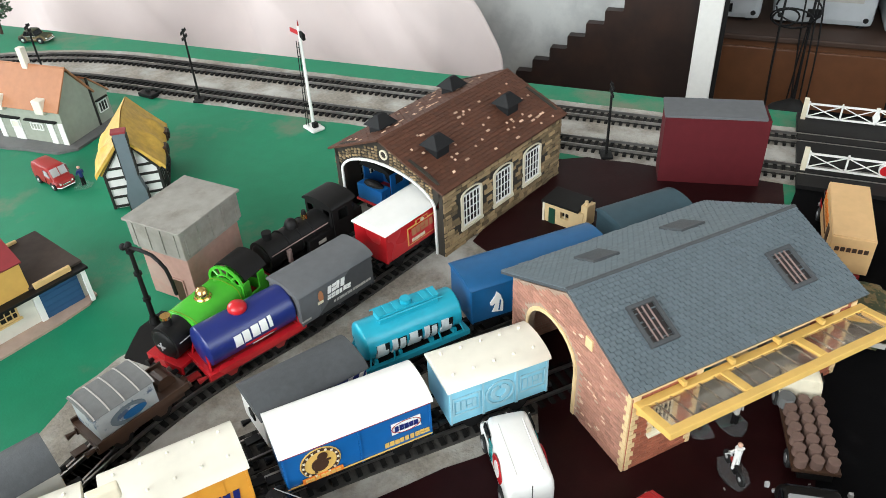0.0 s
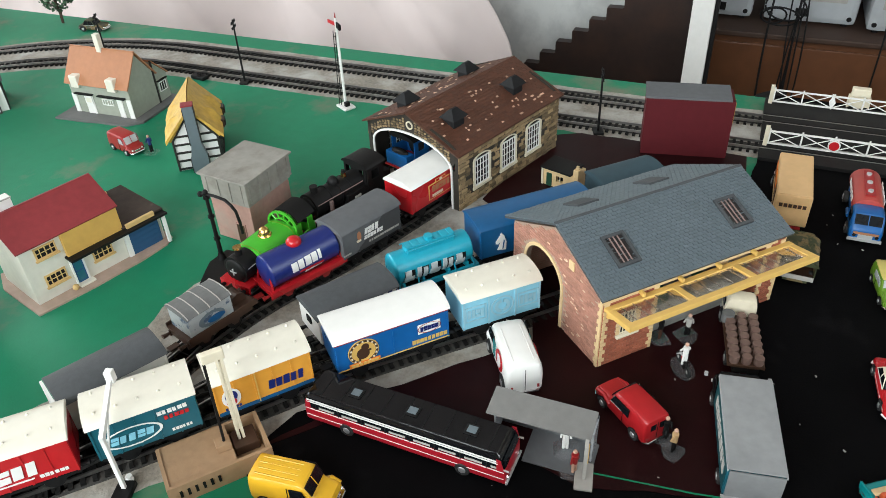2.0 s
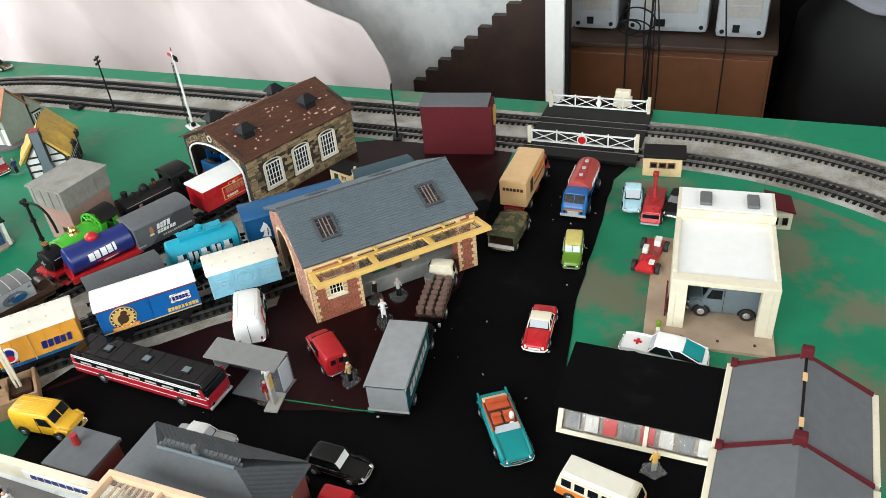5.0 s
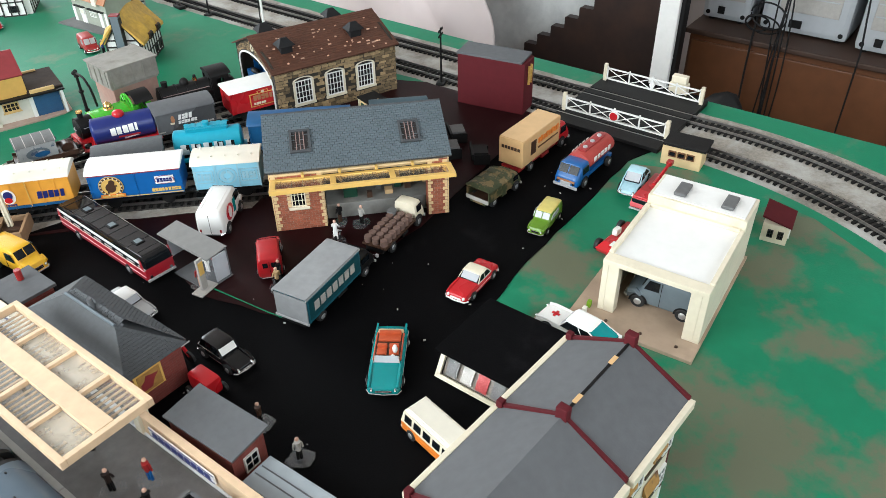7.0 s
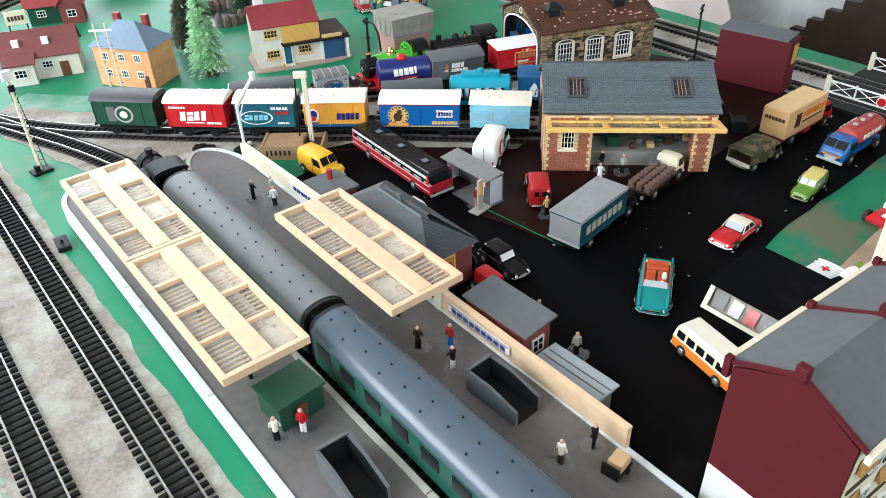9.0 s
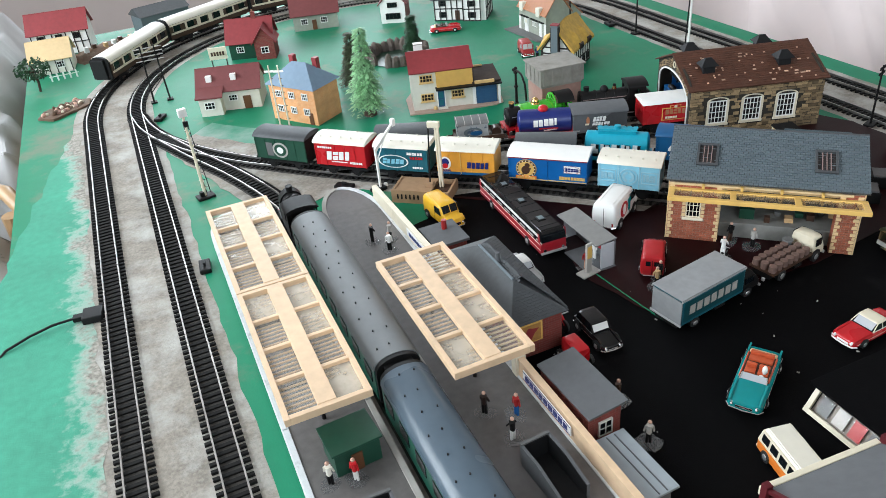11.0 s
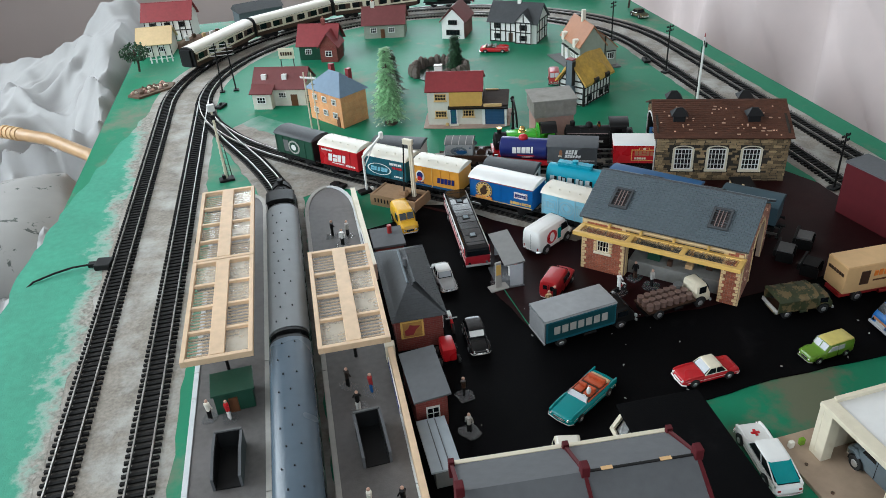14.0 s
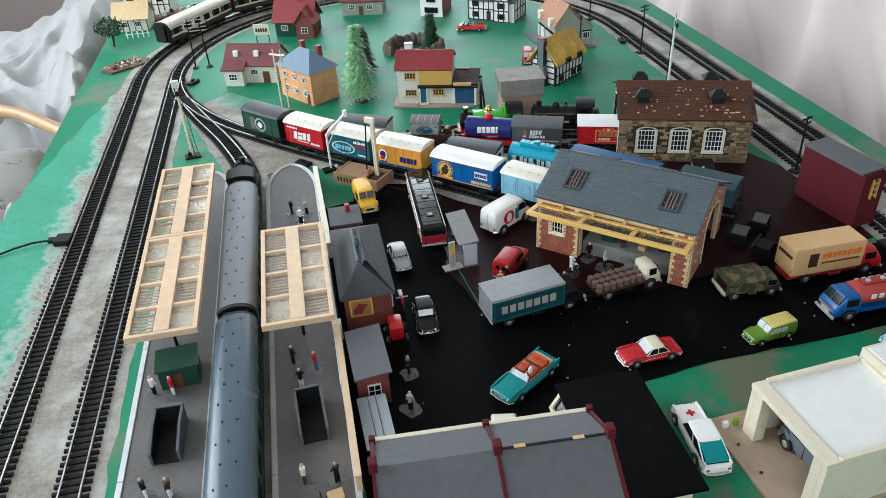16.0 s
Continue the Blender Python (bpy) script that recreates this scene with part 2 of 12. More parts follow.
platform_mat = material("grey_platform_paint", (0.124, 0.115, 0.110), 0.6, var=0.28, scale=160, bump=0.25, col2=(0.15, 0.14, 0.14), patch=(18, 0.5, 0.8))
slate_mat = material("grey_slate", (0.122, 0.152, 0.170), 0.45, var=0.10, scale=200, bump=0.15, island=0.07)
dark_slate = material("dark_grey_slate", (0.06, 0.065, 0.07), 0.6, var=0.25, scale=260, bump=0.25)
mid_grey = material("mid_grey_paint", (0.115, 0.118, 0.124), 0.75, var=0.15, scale=160, bump=0.1, spec=0.25)
light_grey = material("light_grey_card", (0.40, 0.38, 0.35), 0.7, var=0.15, scale=160, bump=0.2)
silver_mat = material("silver_painted_metal", (0.50, 0.50, 0.50), 0.38, 0.25, var=0.1, scale=200, bump=0.03)
chrome_mat = material("bright_chrome", (0.8, 0.8, 0.8), 0.15, 1.0, var=0.05, scale=300, bump=0.0)
red_mat = material("red_enamel", (0.48, 0.012, 0.018), 0.28, var=0.12, scale=160, bump=0.03)
deep_red = material("deep_red_plastic", (0.32, 0.02, 0.02), 0.35, var=0.15, scale=160, bump=0.05)
maroon_card = material("maroon_card", (0.088, 0.008, 0.012), 0.7, var=0.14, scale=120, bump=0.1, spec=0.25)
yellow_mat = material("yellow_enamel", (0.75, 0.42, 0.025), 0.3, var=0.1, scale=160, bump=0.03)
orange_mat = material("orange_enamel", (0.75, 0.21, 0.03), 0.3, var=0.1, scale=160, bump=0.03)
blue_mat = material("bright_blue_enamel", (0.010, 0.105, 0.33), 0.3, var=0.12, scale=160, bump=0.03)
navy_mat = material("navy_enamel", (0.012, 0.022, 0.14), 0.3, var=0.12, scale=160, bump=0.03)
sky_blue = material("pale_blue_enamel", (0.25, 0.56, 0.70), 0.35, var=0.1, scale=160, bump=0.05)
cyan_mat = material("cyan_enamel", (0.02, 0.33, 0.45), 0.3, var=0.12, scale=160, bump=0.03)
teal_mat = material("dark_teal_enamel", (0.015, 0.11, 0.15), 0.35, var=0.12, scale=160, bump=0.03)
turquoise = material("turquoise_enamel", (0.01, 0.24, 0.25), 0.22, var=0.1, scale=160, bump=0.02)
loco_green = material("apple_green_enamel", (0.07, 0.42, 0.03), 0.25, var=0.1, scale=160, bump=0.03)
dark_green = material("dark_green_plastic", (0.012, 0.06, 0.035), 0.4, var=0.2, scale=160, bump=0.08)
lime_mat = material("lime_green_enamel", (0.16, 0.30, 0.02), 0.25, var=0.1, scale=160, bump=0.02)
olive_mat = material("camouflage_paint", (0.040, 0.048, 0.018), 0.6, var=0.3, scale=200, bump=0.15, col2=(0.15, 0.105, 0.045), patch=(75, 0.52, 0.55))
brass_mat = material("polished_brass", (0.75, 0.50, 0.18), 0.2, 1.0, var=0.1, scale=200, bump=0.0)
coach_grey = material("coach_roof_grey", (0.15, 0.16, 0.165), 0.5, var=0.14, scale=90, bump=0.06)
coach_blue_roof = material("coach_roof_blue_grey", (0.075, 0.105, 0.135), 0.25, var=0.12, scale=90, bump=0.05)
coach_green = material("coach_side_green", (0.015, 0.085, 0.055), 0.3, var=0.12, scale=120, bump=0.03)
umber_mat = material("umber_plastic", (0.06, 0.03, 0.018), 0.4, var=0.2, scale=160, bump=0.05)
glass_mat = material("dark_tinted_glazing", (0.006, 0.008, 0.010), 0.16, var=0.1, scale=120, bump=0.0, spec=0.28)
clear_mat = material("clear_plastic_glazing", (0.50, 0.48, 0.43), 0.10, var=0.06, scale=120, bump=0.6, bscale=60, alpha=0.20, spec=0.9)
# milky colour stands in for white reflections on some canopy panes
milky_mat = material("reflection_milky_glazing", (0.70, 0.65, 0.55), 0.12, var=0.15, scale=90, bump=0.8, bscale=50, alpha=0.42, spec=1.0, col2=(0.50, 0.44, 0.34), patch=(40, 0.45, 0.65))
tan_paint = material("tan_enamel", (0.66, 0.42, 0.20), 0.35, var=0.1, scale=150, bump=0.03)
buff_mat = material("buff_plastic", (0.68, 0.50, 0.27), 0.5, var=0.12, scale=180, bump=0.1)
canopy_yellow = material("ochre_yellow_plastic", (0.70, 0.44, 0.12), 0.4, var=0.12, scale=180, bump=0.08)
pink_brick = masonry("pink_brick", ((0.36, 0.17, 0.12), (0.42, 0.22, 0.16)), (0.40, 0.28, 0.20), 0.0062, 0.0024, 0.00022, mix=0.5)
fleck_mat = material("pale_brick_fleck", (0.62, 0.42, 0.30), 0.7, var=0.25, scale=300, bump=0.1, island=0.3)
red_brick = masonry("red_brick", ((0.30, 0.085, 0.045), (0.36, 0.12, 0.07)), (0.30, 0.18, 0.12), 0.0062, 0.0024, 0.0002, mix=0.5)
dark_brick = masonry("dark_red_brick", ((0.17, 0.03, 0.025), (0.22, 0.045, 0.035)), (0.20, 0.09, 0.07), 0.006, 0.0023, 0.0002, mix=0.5)
rubble = masonry("rubble_stone", ((0.26, 0.18, 0.085), (0.09, 0.062, 0.038)), (0.02, 0.025, 0.018), 0.0085, 0.0036, 0.0005, mix=0.5)
orange_brick = masonry("orange_brick", ((0.70, 0.32, 0.13), (0.74, 0.37, 0.17)), (0.76, 0.45, 0.24), 0.005, 0.002, 0.00015, mix=0.5)
pink_card = material("faded_pink_brick_card", (0.36, 0.21, 0.17), 0.75, var=0.2, scale=200, bump=0.2, col2=(0.30, 0.24, 0.20), patch=(30, 0.5, 0.75))
tile_brown = material("brown_tile", (0.092, 0.034, 0.018), 0.6, var=0.3, scale=200, bump=0.3, island=0.16)
tile_red = material("red_tile", (0.25, 0.03, 0.035), 0.5, var=0.2, scale=160, bump=0.2)
tile_maroon = material("maroon_tile", (0.17, 0.045, 0.045), 0.5, var=0.2, scale=160, bump=0.2)
tile_terracotta = material("terracotta_tile", (0.40, 0.17, 0.08), 0.55, var=0.15, scale=160, bump=0.2)
thatch_mat = material("golden_thatch", (0.60, 0.37, 0.065), 0.6, var=0.35, scale=180, bump=0.7, bscale=420)
blue_tile = material("blue_grey_tile", (0.17, 0.25, 0.34), 0.5, var=0.15, scale=160, bump=0.2)
render_mat = material("off_white_render", (0.66, 0.63, 0.55), 0.6, var=0.1, scale=160, bump=0.15)
grey_render = material("grey_green_render", (0.33, 0.35, 0.29), 0.65, var=0.15, scale=160, bump=0.15)
beam_mat = material("black_timber_beam", (0.018, 0.015, 0.013), 0.6, var=0.3, scale=200, bump=0.1)
sheet_mat = material("white_cotton_sheet", (0.37, 0.365, 0.36), 0.85, var=0.06, scale=40, bump=0.2, bscale=1500)
pink_sheet = material("pinkish_cotton_sheet", (0.66, 0.57, 0.555), 0.85, var=0.07, scale=12, bump=0.2, bscale=1500)
floral_mat = material("floral_cotton_cover", (0.31, 0.30, 0.285), 0.8, var=0.08, scale=40, bump=0.2, bscale=900, col2=(0.075, 0.085, 0.075), patch=(30, 0.595, 0.625))
wall_mat = material("painted_room_wall", (0.56, 0.50, 0.475), 0.8, var=0.05, scale=6, bump=0.1, bscale=120)
carpet_mat = material("brown_carpet", (0.10, 0.07, 0.05), 0.95, var=0.3, scale=60, bump=0.5, bscale=300)
foliage_light = material("pale_green_foliage", (0.30, 0.56, 0.28), 0.6, var=0.3, scale=160, bump=0.0, island=0.35)
foliage_dark = material("dark_green_foliage", (0.030, 0.080, 0.035), 0.65, var=0.35, scale=160, bump=0.0, island=0.4)
foliage_mid = material("brown_green_foliage", (0.062, 0.080, 0.040), 0.65, var=0.4, scale=160, bump=0.0, island=0.45)
bark_mat = material("brown_bark", (0.055, 0.03, 0.018), 0.8, var=0.35, scale=160, bump=0.4)
earth_mat = material("modelled_earth", (0.13, 0.075, 0.045), 0.8, var=0.35, scale=120, bump=0.6, col2=(0.2, 0.16, 0.12), patch=(40, 0.5, 0.7))
rock_mat = material("modelled_rock", (0.13, 0.105, 0.09), 0.8, var=0.35, scale=100, bump=0.6, col2=(0.10, 0.08, 0.06), patch=(50, 0.45, 0.65))
skin_mat = material("flesh_plastic", (0.55, 0.33, 0.24), 0.5, var=0.1, scale=300, bump=0.0)
acrylic_mat = material("clear_acrylic_base", (0.80, 0.82, 0.84), 0.05, var=0.1, scale=100, bump=0.5, bscale=140, alpha=0.09, spec=1.0)
hub_mat = material("silver_wheel_hub", (0.6, 0.6, 0.6), 0.3, 0.8, var=0.1, scale=300, bump=0.0)
tyre_mat = material("black_rubber", (0.014, 0.014, 0.014), 0.7, var=0.3, scale=300, bump=0.05)
box_grey = material("grey_equipment_plastic", (0.42, 0.44, 0.46), 0.45, var=0.08, scale=60, bump=0.05)
dark_bed_mat = material("dark_rail_bed", (0.050, 0.046, 0.041), 0.9, var=0.45, scale=420, bump=0.8, bscale=420)
brown_bar = material("dull_brown_bar", (0.26, 0.18, 0.165), 0.6, var=0.2, scale=200)
# white cotton greyed so that the colour carries its shade
crumpled_mat = material("shade_grey_cotton_sheet", (0.36, 0.355, 0.35), 0.88, var=0.08, scale=40, bump=0.2, bscale=1500)
roof_pane = material("dusty_roof_glazing", (0.024, 0.020, 0.020), 0.4, var=0.35, scale=260)
shop_brown = material("brown_grey_board", (0.17, 0.145, 0.12), 0.6, var=0.25, scale=90)
taxi_black = material("gloss_black_enamel", (0.004, 0.004, 0.005), 0.22, var=0.2, scale=150, bump=0.03)
shed_glazing = material("brownish_clear_glazing", (0.80, 0.72, 0.62), 0.05, var=0.05, scale=120, bump=0.3, bscale=110, glass=0.97)
amber_mat = material("amber_enamel", (0.72, 0.33, 0.045), 0.35, var=0.12, scale=160, bump=0.03)
pit_tan = material("brown_tan_card", (0.36, 0.225, 0.125), 0.65, var=0.2, scale=140, bump=0.2)
van_red = material("dull_red_enamel", (0.36, 0.010, 0.014), 0.38, var=0.15, scale=160, bump=0.04)
lorry_silver = material("dull_silver_paint", (0.26, 0.265, 0.27), 0.45, var=0.2, scale=140, bump=0.06)
deep_blue = material("deep_blue_enamel", (0.008, 0.085, 0.22), 0.4, var=0.15, scale=160, bump=0.04)

# ---- the room ----
FLOOR = -0.76


def structure(name, bm, mat, label, category, smooth=False):
    ob = new(name, mesh_of(name, bm, mat, smooth))
    return tagged(ob, label, category, kind="structure")


structure("floor", box(-2.2, 2.2, -2.4, 3.1, FLOOR - 0.05, FLOOR), carpet_mat, "dark brown carpeted floor of the room", "floor")
structure("ceiling", box(-2.2, 2.2, -2.4, 3.1, 1.66, 1.72), wall_mat, "plain off-white ceiling of the room", "ceiling")
structure("wall_east", box(2.0, 2.12, -2.3, 3.0, FLOOR, 1.66), wall_mat, "plain pale painted wall behind the stored things", "wall")
structure("wall_south", boxes([(-2.12, -1.35, -2.4, -2.3, FLOOR, 1.66), (0.65, 2.12, -2.4, -2.3, FLOOR, 1.66), (-1.35, 0.65, -2.4, -2.3, FLOOR, 0.25), (-1.35, 0.65, -2.4, -2.3, 1.62, 1.66)]), wall_mat, "pale painted wall with a window behind the viewer", "wall")
structure("wall_north", boxes([(-2.12, -0.95, 2.9, 3.0, FLOOR, 1.66), (1.05, 2.12, 2.9, 3.0, FLOOR, 1.66), (-0.95, 1.05, 2.9, 3.0, FLOOR, 0.25), (-0.95, 1.05, 2.9, 3.0, 1.62, 1.66)]), wall_mat, "pale painted wall with a wide window opening", "wall")
structure("wall_west", boxes([(-2.12, -2.0, -2.3, -0.7, FLOOR, 1.66), (-2.12, -2.0, 1.4, 2.9, FLOOR, 1.66), (-2.12, -2.0, -0.7, 1.4, FLOOR, 0.25), (-2.12, -2.0, -0.7, 1.4, 1.62, 1.66)]), wall_mat, "pale painted wall with a side window opening", "wall")
for name, m in (("window_1", pose(0.05, 2.95, 0.935)), ("window_2", pose(-2.06, 0.35, 0.935, 0, 0, 90)), ("window_3", pose(-0.35, -2.35, 0.935))):
    w = thing(name, 0, 0, label="white painted window frame in the room wall", category="window", kind="structure")
    w.matrix_basis = m
    part("window_frame", boxes([(-1.0, -0.95, -0.03, 0.03, -0.685, 0.685), (0.95, 1.0, -0.03, 0.03, -0.685, 0.685), (-0.95, 0.95, -0.03, 0.03, 0.635, 0.685), (-0.95, 0.95, -0.03, 0.03, -0.685, -0.635), (-0.02, 0.02, -0.025, 0.025, -0.635, 0.635)], bev=0.004), white_mat, w)

# ---- the board ----
EDGE_W, EDGE_E, END_S, END_N = -0.706, 0.466, -1.10, 1.135
structure("ground", box(EDGE_W, EDGE_E, END_S, END_N, -0.018, 0.0), green_paint, "green painted baseboard top with worn brown patches", "baseboard")
trestle = thing("trestle_table", -0.12, 0.0, FLOOR, label="plain wooden trestle carrying the layout board", category="table")
part("tabletop_frame", boxes([(-0.55, 0.55, -1.06, -1.02, 0.66, 0.742), (-0.55, 0.55, 1.06, 1.10, 0.66, 0.742), (-0.55, -0.51, -1.02, 1.06, 0.66, 0.742), (0.51, 0.55, -1.02, 1.06, 0.66, 0.742)]), tan_wood, trestle)
for sx in (-0.5, 0.5):
    for sy in (-1.0, 1.0):
        part("leg", box(sx - 0.025, sx + 0.025, sy - 0.025, sy + 0.025, 0.0, 0.66), tan_wood, trestle)

CX, NC, SC = -0.102, 0.540, -0.455
R_IN, R_OUT = 0.431, 0.498


def oval(r, n=40):
    pts = [(CX - r, SC + (NC - SC) * i / 12) for i in range(12)]
    pts += [(CX - r * math.cos(math.pi * i / n), NC + r * math.sin(math.pi * i / n)) for i in range(n)]
    pts += [(CX + r, NC - (NC - SC) * i / 12) for i in range(12)]
    pts += [(CX + r * math.cos(math.pi * i / n), SC - r * math.sin(math.pi * i / n)) for i in range(n)]
    return pts + [pts[0]]


OUTER, INNER = oval(R_OUT), oval(R_IN)
PLATFORM_LINE = [(-0.533, 0.54), (-0.520, 0.46), (-0.480, 0.345), (-0.432, 0.225), (-0.402, 0.122), (-0.396, 0.04), (-0.396, -0.3), (-0.396, -0.98)]
GOODS_LINE = [(-0.515, 0.435), (-0.47, 0.345), (-0.42, 0.275), (-0.372, 0.222), (-0.323, 0.170), (-0.262, 0.111), (-0.197, 0.054), (-0.134, 0.0), (-0.056, -0.079), (-0.012, -0.124), (0.09, -0.222)]
SECOND_LINE = [(-0.30, 0.148), (-0.24, 0.112), (-0.17, 0.074), (-0.125, 0.038), (-0.094, 0.014), (-0.019, -0.0235), (0.030, -0.062), (0.075, -0.102), (0.122, -0.125), (0.180, -0.180)]
THIRD_LINE = [(-0.325, 0.176), (-0.275, 0.158), (-0.227, 0.139), (-0.18, 0.130), (-0.132, 0.121), (-0.08, 0.104), (-0.005, 0.068), (0.085, 0.034), (0.25, -0.026)]
FOURTH_LINE = [(-0.20, 0.134), (-0.145, 0.130), (-0.09, 0.128), (-0.042, 0.1215), (0.018, 0.1165), (0.064, 0.1015), (0.12, 0.082), (0.27, 0.028)]


def offset_line(line, d):
    out = []
    for i, c in enumerate(line):
        t = (line[min(i + 1, len(line) - 1)] - line[max(i - 1, 0)]).normalized()
        out.append(c + Vector((-t.y, t.x)) * d)
    return out


def ribbon(line, w0, w1, z0, z1, bm=None):
    """A strip between two offsets of a line."""
    bm = bm or bmesh.new()
    a, b = offset_line(line, w0), offset_line(line, w1)
    rings = [[bm.verts.new((p.x, p.y, z)) for p, z in ((u, z0), (u, z1), (v, z1), (v, z0))] for u, v in zip(a, b)]
    for r, s in zip(rings, rings[1:]):
        for k in range(4):
            bm.faces.new((r[k], r[(k + 1) % 4], s[(k + 1) % 4], s[k]))
    bm.faces.new(rings[0][::-1])
    bm.faces.new(rings[-1])
    return bm


bed = slab([(x, y) for x, y in oval(R_OUT + 0.030, 60)[:-1]], 0.0, 0.0008, 0.0012, 0.02, 3)
structure("trackbed", bed, ballast_mat, "speckled grey painted bed under the oval tracks", "track bed")
structure("ground_inside", slab([(x, y) for x, y in oval(R_IN - 0.026, 60)[:-1]], 0.0, 0.0014, 0.0025, 0.02, 5), green_paint, "green painted ground inside the oval", "ground")
siding_bed = [(-0.505, 0.37), (-0.46, 0.41), (-0.40, 0.33), (-0.30, 0.235), (-0.20, 0.175), (-0.12, 0.188), (-0.02, 0.160), (0.10, 0.118), (0.16, 0.10), (0.18, -0.02), (0.14, -0.02), (0.10, -0.10), (0.0, -0.165), (-0.085, -0.128), (-0.15, -0.055), (-0.215, 0.002), (-0.265, 0.066), (-0.30, 0.10), (-0.33, 0.115), (-0.372, 0.10), (-0.372, -0.9), (-0.42, -0.9), (-0.42, 0.02), (-0.43, 0.12)]
structure("siding_bed", slab(siding_bed, 0.0, 0.0021, 0.0025, 0.015, 7), ballast_mat, "grey painted bed under the goods sidings", "track bed")
road_pts = [(0.470, -0.285), (0.470, -0.405), (0.31, -0.415), (0.262, -0.398), (0.15, -0.402), (0.03, -0.404), (-0.060, -0.415), (-0.100, -0.440), (-0.104, -0.55), (-0.19, -0.61), (-0.24, -0.66), (-0.302, -0.66), (-0.302, -0.02), (-0.262, -0.01), (-0.238, 0.03), (-0.185, 0.015), (-0.135, -0.045), (-0.13, -0.1), (0.0, -0.25), (0.19, -0.265)]
structure("road", slab(road_pts, 0.0, 0.0028, 0.0012, 0.02, 11), black_road_mat, "matt black painted road and station forecourt", "road")
yard_pts = [(-0.225, 0.025), (-0.172, -0.011), (-0.10, -0.078), (-0.055, -0.125), (0.03, -0.10), (0.10, -0.06), (0.13, -0.018), (0.20, -0.03), (0.278, -0.03), (0.300, -0.08), (0.300, -0.262), (0.196, -0.270), (0.10, -0.280), (0.02, -0.289), (-0.10, -0.281), (-0.150, -0.30), (-0.178, -0.192), (-0.150, -0.08), (-0.175, -0.02)]
structure("yard", slab(yard_pts, 0.0, 0.0034, 0.0012, 0.02, 13), maroon_mat, "dark maroon painted goods yard with scuffs", "yard")


def feathered_paint():
    """Green paint, its light sheen coloured in as mint, that breaks up into pale flakes and then grey trackbed towards
    the rails.
    """
    m = material("flaking_green_with_sheen", (0.060, 0.300, 0.195), 0.7, var=0.2, scale=120, bump=0.6, bscale=600, spec=0.3)
    n, l = m.node_tree.nodes, m.node_tree.links
    p = n["Principled BSDF"]
    green = p.inputs["Base Color"].links[0].from_socket
    tc, sep = n.new("ShaderNodeTexCoord"), n.new("ShaderNodeSeparateXYZ")
    l.new(tc.outputs["Object"], sep.inputs["Vector"])
    grey = n.new("ShaderNodeTexNoise")
    grey.inputs["Scale"].default_value, grey.inputs["Detail"].default_value = 260, 6
    l.new(tc.outputs["Object"], grey.inputs["Vector"])
    gr = n.new("ShaderNodeValToRGB")
    gr.color_ramp.elements[0].position, gr.color_ramp.elements[1].position = 0.3, 0.7
    gr.color_ramp.elements[0].color, gr.color_ramp.elements[1].color = (0.15, 0.14, 0.115, 1), (0.42, 0.39, 0.34, 1)
    l.new(grey.outputs["Fac"], gr.inputs["Fac"])
    total = n.new("ShaderNodeMapRange")
    total.clamp = False
    total.inputs["From Min"].default_value, total.inputs["From Max"].default_value = -0.672, -0.590
    l.new(sep.outputs["X"], total.inputs["Value"])
    value = total.outputs[0]
    for scale, rough, gain in ((7.0, 0.60, 1.7), (70.0, 0.7, 0.8)):
        t, sub, mul, add = n.new("ShaderNodeTexNoise"), n.new("ShaderNodeMath"), n.new("ShaderNodeMath"), n.new("ShaderNodeMath")
        sub.operation, mul.operation, add.operation = "SUBTRACT", "MULTIPLY", "ADD"
        t.inputs["Scale"].default_value, t.inputs["Detail"].default_value, t.inputs["Roughness"].default_value = scale, 8, rough
        l.new(tc.outputs["Object"], t.inputs["Vector"])
        l.new(t.outputs["Fac"], sub.inputs[0])
        sub.inputs[1].default_value = 0.5
        l.new(sub.outputs[0], mul.inputs[0])
        mul.inputs[1].default_value = gain
        l.new(mul.outputs[0], add.inputs[0])
        l.new(value, add.inputs[1])
        value = add.outputs[0]
    for colour, lo, hi in (((0.26, 0.39, 0.32, 1), 0.38, 0.52), (None, 0.52, 0.68)):
        f, mix = n.new("ShaderNodeMapRange"), n.new("ShaderNodeMix")
        f.inputs["From Min"].default_value, f.inputs["From Max"].default_value = lo, hi
        mix.data_type = "RGBA"
        l.new(value, f.inputs["Value"])
        l.new(f.outputs[0], mix.inputs["Factor"])
        l.new(green, mix.inputs["A"])
        if colour:
            mix.inputs["B"].default_value = colour
        else:
            l.new(gr.outputs["Color"], mix.inputs["B"])
        green = mix.outputs["Result"]
    l.new(green, p.inputs["Base Color"])
    return m


structure("worn_ground", slab([(-0.722, -1.0), (-0.6195, -1.0), (-0.6195, 0.53), (-0.632, 0.53), (-0.668, 0.36), (-0.700, 0.20), (-0.722, 0.02)], 0.0, 0.0010, 0.004, 0.02, 17), feathered_paint(), "green paint coloured mint for its sheen, flaking to grey beside the outer track", "ground")
structure("worn_ground_siding", slab([(-0.475, 0.40), (-0.43, 0.44), (-0.36, 0.36), (-0.30, 0.27), (-0.33, 0.235), (-0.42, 0.32)], 0.0, 0.0019, 0.003, 0.02, 19), worn_mat, "scraped pale grey paint beside the points", "ground")

